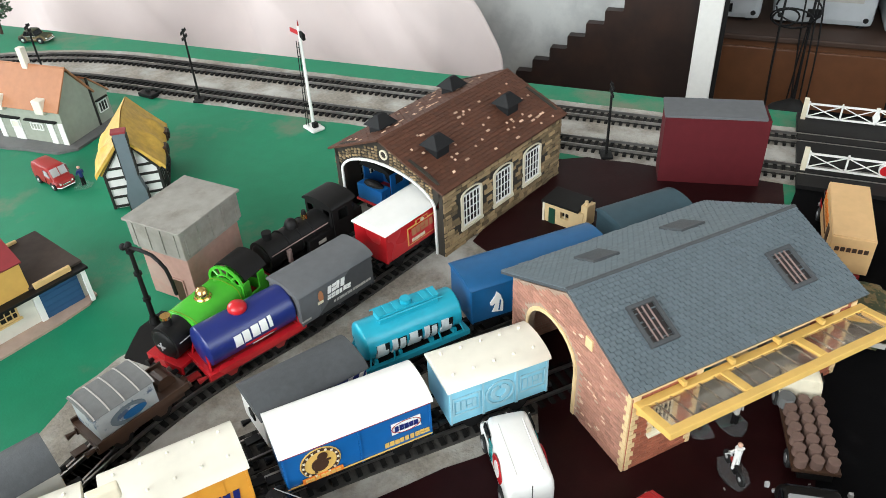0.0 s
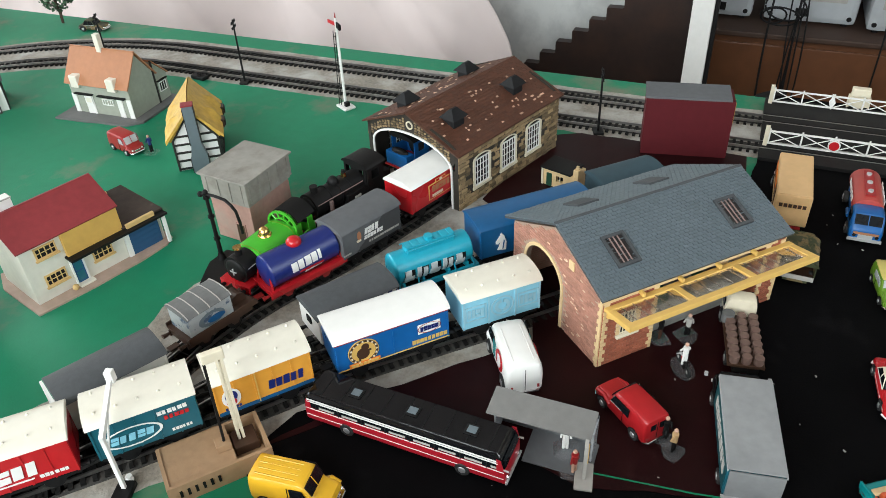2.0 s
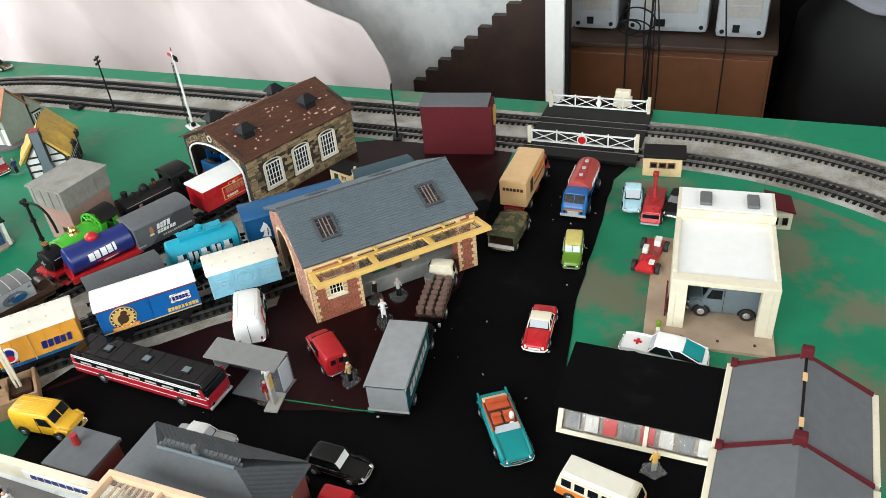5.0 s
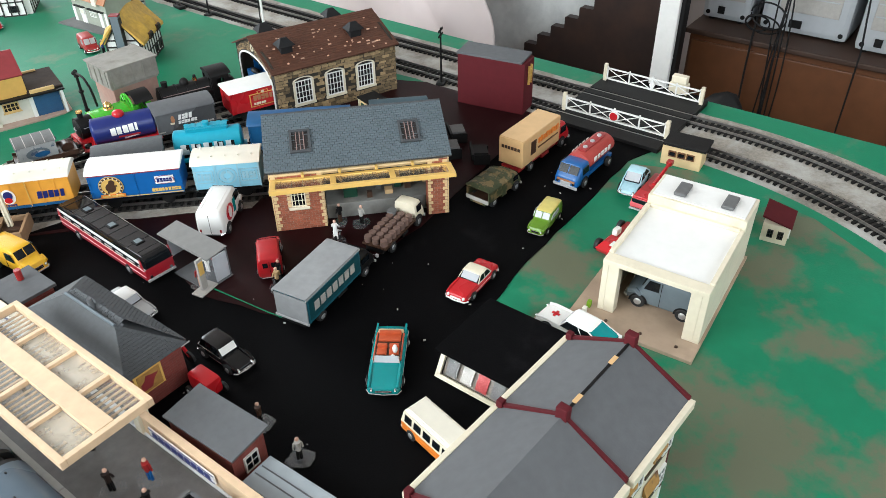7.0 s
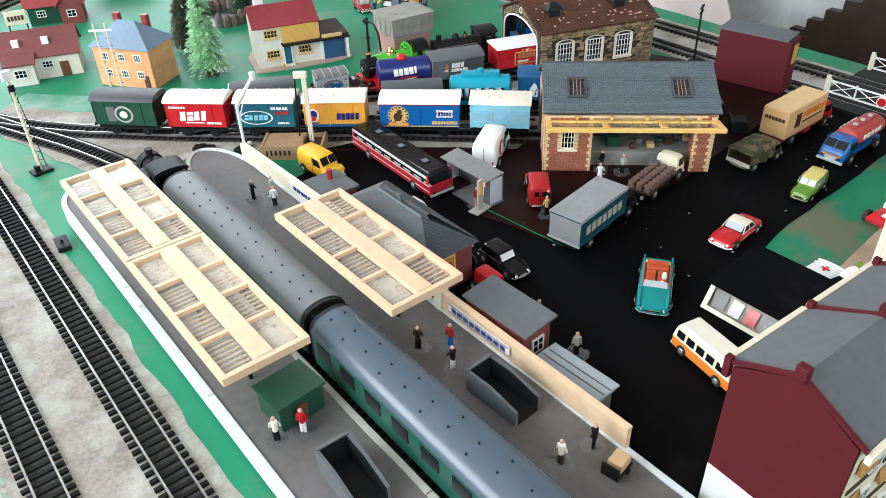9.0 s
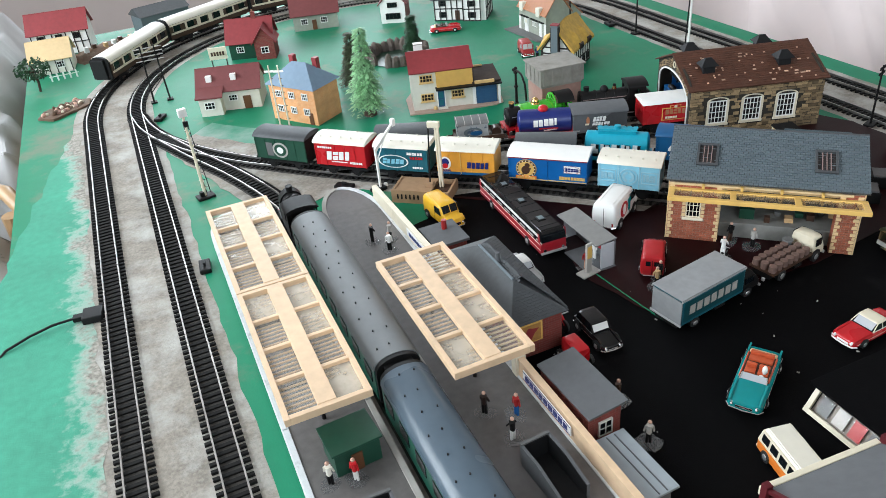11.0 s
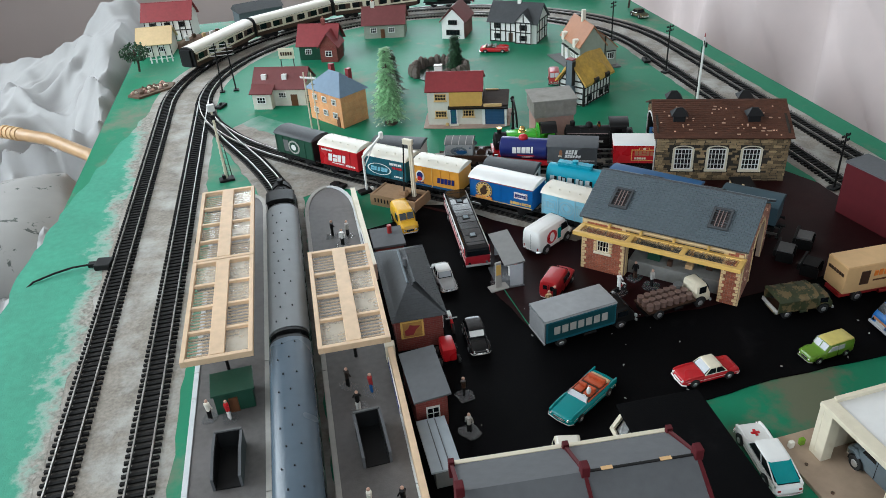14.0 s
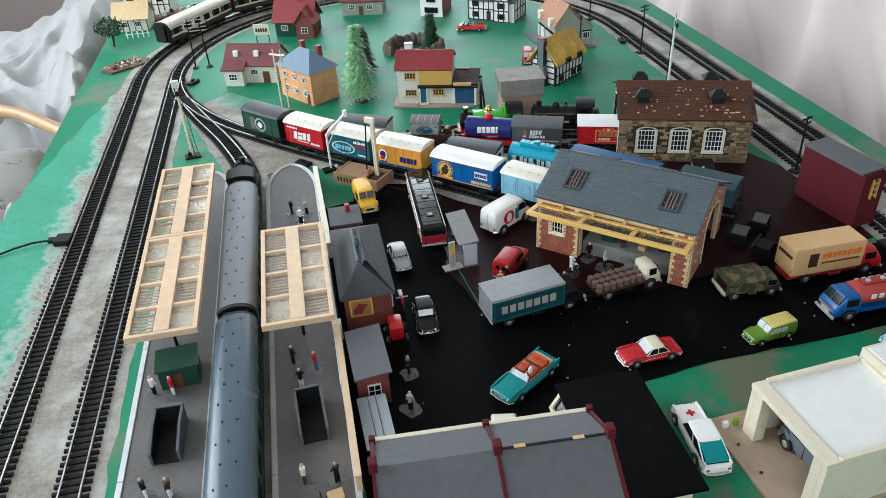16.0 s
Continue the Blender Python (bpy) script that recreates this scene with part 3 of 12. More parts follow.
scuffed_green = material("scuffed_green_paint", (0.013, 0.204, 0.102), 0.55, var=0.12, scale=60, bump=0.25, bscale=500, col2=(0.135, 0.150, 0.095), patch=(9.0, 0.475, 0.575), spec=0.3)
structure("worn_ground_south", slab([(-0.055, -0.392), (0.252, -0.388), (0.285, -0.47), (0.262, -0.60), (0.20, -0.70), (0.08, -0.80), (-0.08, -0.84), (-0.20, -0.80), (-0.21, -0.68), (-0.098, -0.55), (-0.094, -0.45)], 0.0, 0.0016), scuffed_green, "green painted ground with bare brown scuffs by the garage", "ground")
structure("verge_line", slab([(-0.1662, -0.190), (-0.1653, -0.190), (-0.1580, -0.262), (-0.1534, -0.290), (-0.1543, -0.290), (-0.1589, -0.262)], 0.0, 0.0040), green_paint, "thin green painted line at the edge of the yard", "ground line")

# ---- tracks ----
SLEEPER = mesh_of("sleeper", box(-0.0016, 0.0016, -0.0148, 0.0148, 0.0, 0.0024), sleeper_mat)
BED = 0.0022


def track(name, pts, label, near=lambda p: False, pitch=0.0078, base=BED, dark_half=0.0165):
    line = smooth_line(pts, 0.008)
    t = thing(name, line[0].x, line[0].y, 0, label=label, category="railway track", kind="structure")
    home = Matrix.Translation((-line[0].x, -line[0].y, 0))
    for d in (-0.0085, 0.0085):
        bm = ribbon(line, d - 0.0007, d + 0.0007, base + 0.0024, base + 0.0052)
        bm.transform(home)
        part("rail", bm, steel_mat, t)
    bm = ribbon(line, -dark_half, dark_half, base - 0.0004, base + 0.0007)
    bm.transform(home)
    part("grimy_ballast", bm, dark_bed_mat, t, "dark ballast strip under the rails")
    at = smooth_line(pts, pitch)
    rest = bmesh.new()
    for i, c in enumerate(at):
        d = at[min(i + 1, len(at) - 1)] - at[max(i - 1, 0)]
        m = home @ pose(c.x, c.y, base, 0, 0, math.degrees(math.atan2(d.y, d.x)))
        if near(c):
            piece("sleeper", SLEEPER, t, m)
        else:
            vs = [rest.verts.new(m @ v.co) for v in SLEEPER.vertices]
            for f in SLEEPER.polygons:
                rest.faces.new([vs[k] for k in f.vertices])
    ob = part("sleepers", rest, sleeper_mat, t)
    tagged(ob, kind="stuff")
    return t


track("track_outer", OUTER, "outer oval of nickel rails on black sleepers", lambda c: c.x < -0.5 and -0.5 < c.y < 0.3, base=0.0009, dark_half=0.0078)
track("track_inner", INNER, "inner oval of nickel rails on black sleepers", lambda c: c.x < -0.45 and -0.5 < c.y < 0.3, base=0.0009, dark_half=0.0078)
track("track_platform", PLATFORM_LINE, "station track curving in from the oval")
track("track_goods", GOODS_LINE, "goods siding running into the brick goods shed", lambda c: -0.35 < c.x < 0.0)
track("track_second", SECOND_LINE, "second goods siding of black sleepers")
track("track_third", THIRD_LINE, "siding running into the stone engine shed")
track("track_fourth", FOURTH_LINE, "rear siding running into the stone engine shed")

# ---- buildings ----
def wall_with_holes(x0, x1, z0, z1, y0, y1, holes):
    """An upright wall along x with rectangular holes (xa, xb, za, zb), from butted blocks."""
    bm = bmesh.new()
    xs = sorted({x0, x1, *[h[0] for h in holes], *[h[1] for h in holes]})
    for a, b in zip(xs, xs[1:]):
        mid = (a + b) / 2
        cuts = sorted([(h[2], h[3]) for h in holes if h[0] < mid < h[1]])
        z = z0
        for za, zb in cuts:
            if za > z:
                box(a, b, y0, y1, z, za, bm=bm)
            z = zb
        if z < z1:
            box(a, b, y0, y1, z, z1, bm=bm)
    bmesh.ops.remove_doubles(bm, verts=bm.verts[:], dist=1e-6)
    return bm


def small_window(parent, x, z, w, h, y=-0.0006, bars=(2, 2), frame_mat=white_mat, m=None, depth=0.0022, pane_mat=glass_mat, t=0.0011):
    """A window set in a wall that runs along x and faces -y: a frame with its bars, and a pane."""
    m = m or Matrix()
    bm = boxes([(-w / 2, w / 2, -depth / 2, depth / 2, -h / 2, -h / 2 + t), (-w / 2, w / 2, -depth / 2, depth / 2, h / 2 - t, h / 2), (-w / 2, -w / 2 + t, -depth / 2, depth / 2, -h / 2 + t, h / 2 - t), (w / 2 - t, w / 2, -depth / 2, depth / 2, -h / 2 + t, h / 2 - t)])
    nb = []
    for i in range(1, bars[0]):
        c = -w / 2 + w * i / bars[0]
        nb.append((c - t * 0.3, c + t * 0.3, -depth / 2, depth / 4, -h / 2 + t, h / 2 - t))
    for j in range(1, bars[1]):
        c = -h / 2 + h * j / bars[1]
        nb.append((-w / 2 + t, w / 2 - t, -depth / 2 + 0.0002, depth / 4, c - t * 0.25, c + t * 0.25))
    bm.transform(m @ Matrix.Translation((x, y, z)))
    win = part("window", bm, frame_mat, parent)
    for r in nb:
        bar = box(*r)
        bar.transform(m @ Matrix.Translation((x, y, z)))
        part("bar", bar, frame_mat, win)
    pane = box(-w / 2 + t, w / 2 - t, -depth * 0.24, -depth * 0.06, -h / 2 + t, h / 2 - t)
    pane.transform(m @ Matrix.Translation((x, y, z)))
    part("pane", pane, pane_mat, win, "dark glazing")
    return win


def each_island(name, bm, mat, parent, label=""):
    """One part for every loose piece of a bmesh."""
    left = set(bm.verts)
    while left:
        todo, got = [left.pop()], set()
        while todo:
            v = todo.pop()
            got.add(v)
            for e in v.link_edges:
                o = e.other_vert(v)
                if o in left:
                    left.discard(o)
                    todo.append(o)
        one = bmesh.new()
        new_v = {v: one.verts.new(v.co) for v in got}
        for f in {f for v in got for f in v.link_faces}:
            one.faces.new([new_v[v] for v in f.verts])
        part(name, one, mat, parent, label)
    bm.free()


def gable_roof(x0, x1, eaves, ridge, t=0.0022):
    """Two roof slopes along x: eaves ((y, z), (y, z)) and ridge (y, z)."""
    out = []
    for (ya, za) in eaves:
        yr, zr = ridge
        d = Vector((yr - ya, zr - za)).normalized()
        nrm = Vector((-d.y, d.x)) * (1 if d.x > 0 else -1) * t
        out.append(prism([(ya, za), (yr, zr), (yr, zr + t * 1.15), (ya + nrm.x, za + nrm.y)], "x", x0, x1))
    return out


def courses(x0, x1, low, high, rows, width, t, rnd, lift=0.0, hip=(0.0, 0.0)):
    """Overlapping slates on a slope along x, from low (y, z) to high (y, z), joined."""
    verts, faces = [], []
    a, b = Vector((0, *low)), Vector((0, *high))
    d = (b - a).normalized()
    nrm = Vector((0, -d.z, d.y)) if d.y > 0 else Vector((0, d.z, -d.y))
    length = (b - a).length
    step = length / rows
    for r in range(rows):
        x = x0 - (width / 2 if r % 2 else 0)
        xl, xr = x0 + hip[0] * (r + 1) / rows, x1 - hip[1] * (r + 1) / rows
        while x < x1:
            xa, xb = max(x + 0.00022, xl), min(x + width - 0.00022, xr)
            x += width
            if xb - xa < 0.0004:
                continue
            h = t * rnd.uniform(0.7, 1.3)
            p0, p1 = a + d * (r * step), a + d * min(length, (r + 1) * step)
            k = len(verts)
            for xx in (xa, xb):
                for pp, lo, hi in ((p0, lift, lift + h), (p1, lift, lift + h * 0.25)):
                    for q in (lo, hi):
                        w = pp + nrm * q
                        verts.append((xx, w.y, w.z))
            for f in ((0, 1, 5, 4), (1, 3, 7, 5), (0, 4, 6, 2), (2, 6, 7, 3), (0, 2, 3, 1), (4, 5, 7, 6)):
                faces.append([k + i for i in f])
    me = bpy.data.meshes.new("courses")
    me.from_pydata(verts, [], faces)
    bm = bmesh.new()
    bm.from_mesh(me)
    bpy.data.meshes.remove(me)
    return bm


shelter_stone = material("worn_dock_grey", (0.22, 0.215, 0.20), 0.8, var=0.25, scale=160, bump=0.25)


brick_piece = material("pink_red_brick", (0.385, 0.185, 0.130), 0.75, var=0.2, scale=420, bump=0.3, island=0.20)
brick_piece_red = material("orange_red_brick", (0.33, 0.098, 0.052), 0.75, var=0.2, scale=420, bump=0.3, island=0.22)
mortar_mat = material("pale_mortar", (0.36, 0.25, 0.185), 0.85, var=0.15, scale=300, bump=0.2)
stone_piece = material("rubble_stone_piece", (0.25, 0.175, 0.092), 0.8, var=0.3, scale=420, bump=0.5, island=0.58)
joint_mat = material("dark_stone_joint", (0.030, 0.025, 0.018), 0.85, var=0.2, scale=300, bump=0.2)


def brickwork(u0, u1, z0, z1, bw, bh, keep, place, rnd, gap=0.00028, proud=0.00045, rubble=False):
    """Courses of single bricks or rubble stones on a wall. keep(u, z): is there wall; place(u, z, d): a point d in front of it."""
    verts, faces = [], []
    z, row = z0, 0
    while z < z1 - bh * 0.3:
        h = bh * (rnd.uniform(0.75, 1.3) if rubble else 1.0)
        u = u0 - (bw * rnd.random() if rubble else bw / 2 * (row % 2))
        while u < u1:
            w = bw * (rnd.uniform(0.55, 1.5) if rubble else 1.0)
            a, b = max(u, u0) + gap / 2, min(u + w, u1) - gap / 2
            lo, hi = z + gap / 2, min(z + h, z1) - gap / 2
            u += w
            if b - a < bw * 0.15 or not all(keep(p, q) for p in (a, b, (a + b) / 2) for q in (lo, hi)):
                continue
            d = proud * (rnd.uniform(0.4, 2.2) if rubble else rnd.uniform(0.8, 1.2))
            j = bh * 0.13 if rubble else 0.0
            cs = [(p + rnd.uniform(-j, j), q + rnd.uniform(-j, j)) for p, q in ((a, lo), (b, lo), (b, hi), (a, hi))]
            mu, mz = (a + b) / 2, (lo + hi) / 2
            k = len(verts)
            verts += [place(p, q, 0.0) for p, q in cs]
            verts += [place(mu + (p - mu) * 0.93, mz + (q - mz) * 0.86, d) for p, q in cs]
            faces += [(k + 4, k + 5, k + 6, k + 7)] + [(k + i, k + (i + 1) % 4, k + 4 + (i + 1) % 4, k + 4 + i) for i in range(4)]
        z += h
        row += 1
    me = bpy.data.meshes.new("courses")
    me.from_pydata(verts, [], faces)
    bm = bmesh.new()
    bm.from_mesh(me)
    bpy.data.meshes.remove(me)
    return bm


def goods_shed():
    s = thing("goods_shed", -0.068, -0.179, 0.0034, -43.1, "brick goods shed with grey slate roof and ochre canopy", "goods shed")
    L, D = 0.171, 0.128
    FE, RG, BE = (-0.003, 0.0665), (0.0624, 0.0938), (0.138, 0.0560)
    rnd = random.Random(4)
    # gable walls with a rail arch
    for x, name in ((0.0, "wall"), (L - 0.004, "wall")):
        arch = [(0.080 + 0.0265 * math.cos(a), 0.036 + 0.022 * math.sin(a)) for a in [math.pi * i / 12 for i in range(13)]]
        outline = [(0.0, 0.0), (0.0535, 0.0)] + arch[::-1] + [(0.1065, 0.0), (D, 0.0), (D, 0.0585), (0.0624, 0.0905), (0.0, 0.0655)]
        bm = bmesh.new()
        prism([(0.0, 0.0), (0.0535, 0.0), (0.0535, 0.036), (0.0535, 0.060), (0.0535, 0.0865), (0.0, 0.0655)], "x", x, x + 0.004, bm)
        prism([(0.1065, 0.0), (D, 0.0), (D, 0.0585), (0.1065, 0.0685)], "x", x, x + 0.004, bm)
        prism(arch[::-1] + [(0.1065, 0.0685), (0.0624, 0.0905), (0.0535, 0.0865)], "x", x, x + 0.004, bm)
        w = part("wall", bm, mortar_mat, s, "pink brick gable wall with an arched rail opening")

        def gable_keep(y, z):
            top = 0.0655 + 0.025 * y / 0.0624 if y < 0.0624 else 0.0905 - (y - 0.0624) * 0.4878
            arch_in = abs(y - 0.080) < 0.0295 and (z < 0.036 or ((y - 0.080) / 0.0295) ** 2 + ((z - 0.036) / 0.0250) ** 2 < 1)
            return z < top - 0.0004 and not arch_in
        face = (lambda y, z, d: (-d, y, z)) if x == 0 else (lambda y, z, d: (x + 0.004 + d, y, z))
        tagged(part("brick_facing", brickwork(0.0, D, 0.0, 0.0905, 0.0064, 0.00245, gable_keep, face, rnd), brick_piece, w), kind="stuff")
        ring = bmesh.new()
        ro = [(0.080 + 0.0295 * math.cos(a), 0.036 + 0.0250 * math.sin(a)) for a in [math.pi * i / 12 for i in range(13)]]
        xa = x - 0.0009 if x == 0 else x + 0.004
        for i in range(12):
            prism([arch[i], ro[i], ro[i + 1], arch[i + 1]], "x", xa, xa + 0.0009, ring)
        box(xa, xa + 0.0009, 0.1065, 0.1095, 0.0, 0.036, bm=ring)
        box(xa, xa + 0.0009, 0.0505, 0.0535, 0.0, 0.036, bm=ring)
        part("arch_trim", ring, buff_mat, s, "buff stone arch surround")
        fleck = bmesh.new()
        for _ in range(85):
            y, z = rnd.uniform(0.004, 0.122), rnd.uniform(0.004, 0.084)
            top = 0.0655 + (0.0905 - 0.0655) * min(1, y / 0.0624) if y < 0.0624 else 0.0905 - (y - 0.0624) * 0.49
            if z < top - 0.006 and not (0.048 < y < 0.112 and z < 0.064):
                box(xa + 0.0003, xa + 0.0012, y, y + 0.0034, z, z + 0.0011, bm=fleck)
        tagged(part("brick_fleck", fleck, fleck_mat, s, "pale raised bricks"), kind="stuff")
        quoin = bmesh.new()
        for i in range(17):
            k = 0.0045 if i % 2 else 0.0028
            box(xa - 0.0001, xa + 0.0011, 0.0, k, i * 0.0038, i * 0.0038 + 0.0034, bm=quoin)
        tagged(part("quoin", quoin, buff_mat, s, "buff corner stones"), kind="stuff")
    part("vent_plate", box(-0.0014, -0.0002, 0.037, 0.044, 0.066, 0.074, 0.001), buff_mat, s, "small oval buff plate on the gable")
    # front wall: brick panel with a window, opening, end pillar
    w = part("front_wall", wall_with_holes(0.004, 0.049, 0.0, 0.0640, 0.0, 0.004, [(0.017, 0.031, 0.026, 0.046)]), mortar_mat, s, "red brick front panel")
    tagged(part("brick_facing", brickwork(0.0, 0.049, 0.0, 0.0640, 0.0064, 0.00245, lambda x, z: not (0.0165 < x < 0.0315 and 0.0232 < z < 0.0464), lambda x, z, d: (x, -d, z), rnd), brick_piece_red, w), kind="stuff")
    w = part("front_pillar", box(0.151, L - 0.004, 0.0, 0.012, 0.0, 0.0640), mortar_mat, s, "red brick end pillar")
    tagged(part("brick_facing", brickwork(0.151, L, 0.0, 0.0640, 0.0064, 0.00245, lambda x, z: True, lambda x, z, d: (x, -d, z), rnd), brick_piece_red, w), kind="stuff")
    tagged(part("brick_facing", brickwork(0.0, 0.012, 0.0, 0.0640, 0.0064, 0.00245, lambda y, z: True, lambda y, z, d: (0.151 - d, y, z), rnd), brick_piece_red, w), kind="stuff")
    part("inner_pillar", box(0.046, 0.0495, 0.004, 0.012, 0.0, 0.0640), buff_mat, s)
    small_window(s, 0.024, 0.036, 0.0138, 0.0198, 0.001, (4, 3), cream_mat)
    part("window_sill", box(0.014, 0.034, -0.0025, 0.001, 0.0235, 0.0258, 0.0005), cream_mat, s)
    q = bmesh.new()
    for xx, sgn in ((0.0005, 1), (0.0488, -1), (0.1512, 1), (0.1705, -1)):
        for i in range(16):
            k = (0.0046 if i % 2 else 0.0026) * sgn
            box(min(xx, xx + k), max(xx, xx + k), -0.0011, 0.0, i * 0.0039 + 0.001, i * 0.0039 + 0.0041, bm=q)
    for i in range(5):
        box(0.0135, 0.0168, -0.0009, 0.0, 0.027 + i * 0.0042, 0.030 + i * 0.0042, bm=q)
        box(0.0312, 0.0345, -0.0009, 0.0, 0.027 + i * 0.0042, 0.030 + i * 0.0042, bm=q)
    tagged(part("quoin", q, buff_mat, s, "buff corner stones"), kind="stuff")
    part("back_wall", box(0.004, L - 0.004, D - 0.004, D, 0.0, 0.058), pink_brick, s)
    part("lintel", box(0.049, 0.151, 0.002, 0.008, 0.0585, 0.0640), buff_mat, s)
    part("loading_platform", box(0.050, 0.164, 0.0125, 0.050, 0.0, 0.0165, 0.0006), shelter_stone, s, "grey loading platform inside the shed")
    part("crate", box(0.068, 0.082, 0.022, 0.034, 0.0165, 0.0275, 0.0006), dark_green, s, "dark green crate on the loading platform")
    rnd2 = random.Random(31)
    for k in range(7):
        x, y, w = 0.094 + 0.010 * k, rnd2.uniform(0.020, 0.042), rnd2.uniform(0.0025, 0.0045)
        part("stored_box", box(x - w, x + w, y - w, y + w, 0.0165, 0.0165 + rnd2.uniform(0.004, 0.010), 0.0005), (umber_mat, stone_mat, tan_wood, dark_green)[k % 4], s, "small stored box on the loading platform")
    part("tool_rack", boxes([(0.060, 0.150, 0.0505, 0.0520, 0.0, 0.040), (0.072, 0.074, 0.049, 0.0505, 0.012, 0.036), (0.110, 0.112, 0.049, 0.0505, 0.012, 0.036)]), dark_slate, s, "dark partition behind the platform")
    # roof
    a, b = gable_roof(-0.0035, L + 0.0035, (FE, BE), RG, 0.0018)
    r1 = part("roof", a, dark_slate, s, "blue-grey slate roof slope")
    r2 = part("roof", b, dark_slate, s, "blue-grey slate roof slope")
    part("slate_coursing", courses(-0.0035, L + 0.0035, (FE[0] - 0.0007, FE[1] + 0.0017), (RG[0], RG[1] + 0.0020), 24, 0.0044, 0.0009, rnd), slate_mat, r1)
    part("slate_coursing", courses(-0.0035, L + 0.0035, (BE[0] + 0.0007, BE[1] + 0.0017), (RG[0], RG[1] + 0.0020), 28, 0.0044, 0.0009, rnd), slate_mat, r2)
    for c in r1.children[:] + r2.children[:]:
        tagged(c, kind="stuff")
    part("ridge", rod((-0.0035, RG[0], RG[1] + 0.0018), (L + 0.0035, RG[0], RG[1] + 0.0018), 0.0015, n=8), dark_slate, s)
    d = Vector((0, RG[0] - FE[0], RG[1] - FE[1])).normalized()
    for x in (0.032, 0.138):
        base = Matrix.Translation(Vector((x, FE[0], FE[1])) + d * 0.034 + Vector((0, -d.z, d.y)) * 0.0024) @ Matrix.Rotation(math.atan2(d.z, d.y), 4, "X")
        fr = boxes([(-0.010, 0.010, -0.014, -0.0115, -0.001, 0.0020), (-0.010, 0.010, 0.0115, 0.014, -0.001, 0.0020), (-0.010, -0.0078, -0.0115, 0.0115, -0.001, 0.0020), (0.0078, 0.010, -0.0115, 0.0115, -0.001, 0.0020)])
        fr.transform(base)
        sk = part("skylight", fr, dark_slate, s, "small roof light with dull brown bars")
        pn = box(-0.0078, 0.0078, -0.0115, 0.0115, -0.0008, 0.0003)
        pn.transform(base)
        part("pane", pn, roof_pane, sk)
        for k in (-0.0036, 0.0, 0.0036):
            br = box(k - 0.0004, k + 0.0004, -0.0115, 0.0115, 0.0004, 0.0012)
            br.transform(base)
            part("bar", br, brown_bar, sk)
    for x in (0.045, 0.115):
        db = Vector((0, RG[0] - BE[0], RG[1] - BE[1])).normalized()
        base = Matrix.Translation(Vector((x, BE[0], BE[1])) + db * 0.045 + Vector((0, db.z, -db.y)) * 0.0024) @ Matrix.Rotation(math.atan2(-db.z, -db.y), 4, "X")
        fr = box(-0.010, 0.010, -0.012, 0.012, -0.0005, 0.0016, 0.0004)
        fr.transform(base)
        part("skylight", fr, dark_slate, s, "small roof light with dark glazing")
    # canopy over the loading dock
    cz, slope = 0.0580, radians(-9)
    m = Matrix.Translation((0.0, -0.001, cz)) @ Matrix.Rotation(slope, 4, "X")
    cm = bmesh.new()
    X0, X1, Y0 = 0.000, 0.174, -0.030
    rows = [(X0, X1, Y0, Y0 + 0.0055, -0.0030, 0.0012), (X0, X1, -0.0055, 0.0, -0.0015, 0.0015), (X0, X0 + 0.0055, Y0 + 0.0055, -0.0055, -0.0030, 0.0012), (X1 - 0.0055, X1, Y0 + 0.0055, -0.0055, -0.0030, 0.0012)]
    step = (X1 - X0 - 0.0055) / 3
    for i in (1, 2):
        rows.append((X0 + step * i, X0 + step * i + 0.0055, Y0 + 0.0055, -0.0055, -0.0015, 0.0015))
    for r in rows:
        box(*r, bev=0.0005, bm=cm)
    cm.transform(m)
    can = part("canopy", cm, canopy_yellow, s, "ochre canopy frame with clear glazing")
    for i in range(3):
        pn = box(X0 + step * i + 0.0055, X0 + step * (i + 1), Y0 + 0.0055, -0.0055, -0.0004, 0.0004)
        for k in range(5):
            xx = X0 + step * i + 0.0055 + (step - 0.0055) * (k + 0.5) / 5
            box(xx - 0.0006, xx + 0.0006, Y0 + 0.0055, -0.0055, 0.0004, 0.0008, bm=pn)
        pn.transform(m)
        part("pane", pn, shed_glazing, can, "clear ribbed glazing").visible_shadow = False
    for xx in (0.003, 0.060, 0.120, 0.1655):
        part("bracket", prism([(0.0, 0.0545), (0.0, 0.048), (-0.016, 0.0570), (-0.016, 0.0585)], "x", xx, xx + 0.002), canopy_yellow, can)
    g = bmesh.new()
    rod((X0, 0.0005, 0.0625), (X1 - 0.012, 0.0005, 0.0625), 0.0016, n=8, bm=g)
    part("gutter", g, buff_mat, s, "buff gutter with small cleats")
    for i in range(4):
        part("cleat", box(0.03 + i * 0.035, 0.0325 + i * 0.035, -0.006, 0.0, 0.0612, 0.0645, 0.0005), canopy_yellow, s)
    return s


vent_black = material("sooty_black", (0.009, 0.009, 0.010), 0.7, var=0.3, scale=200, bump=0.2, spec=0.3)


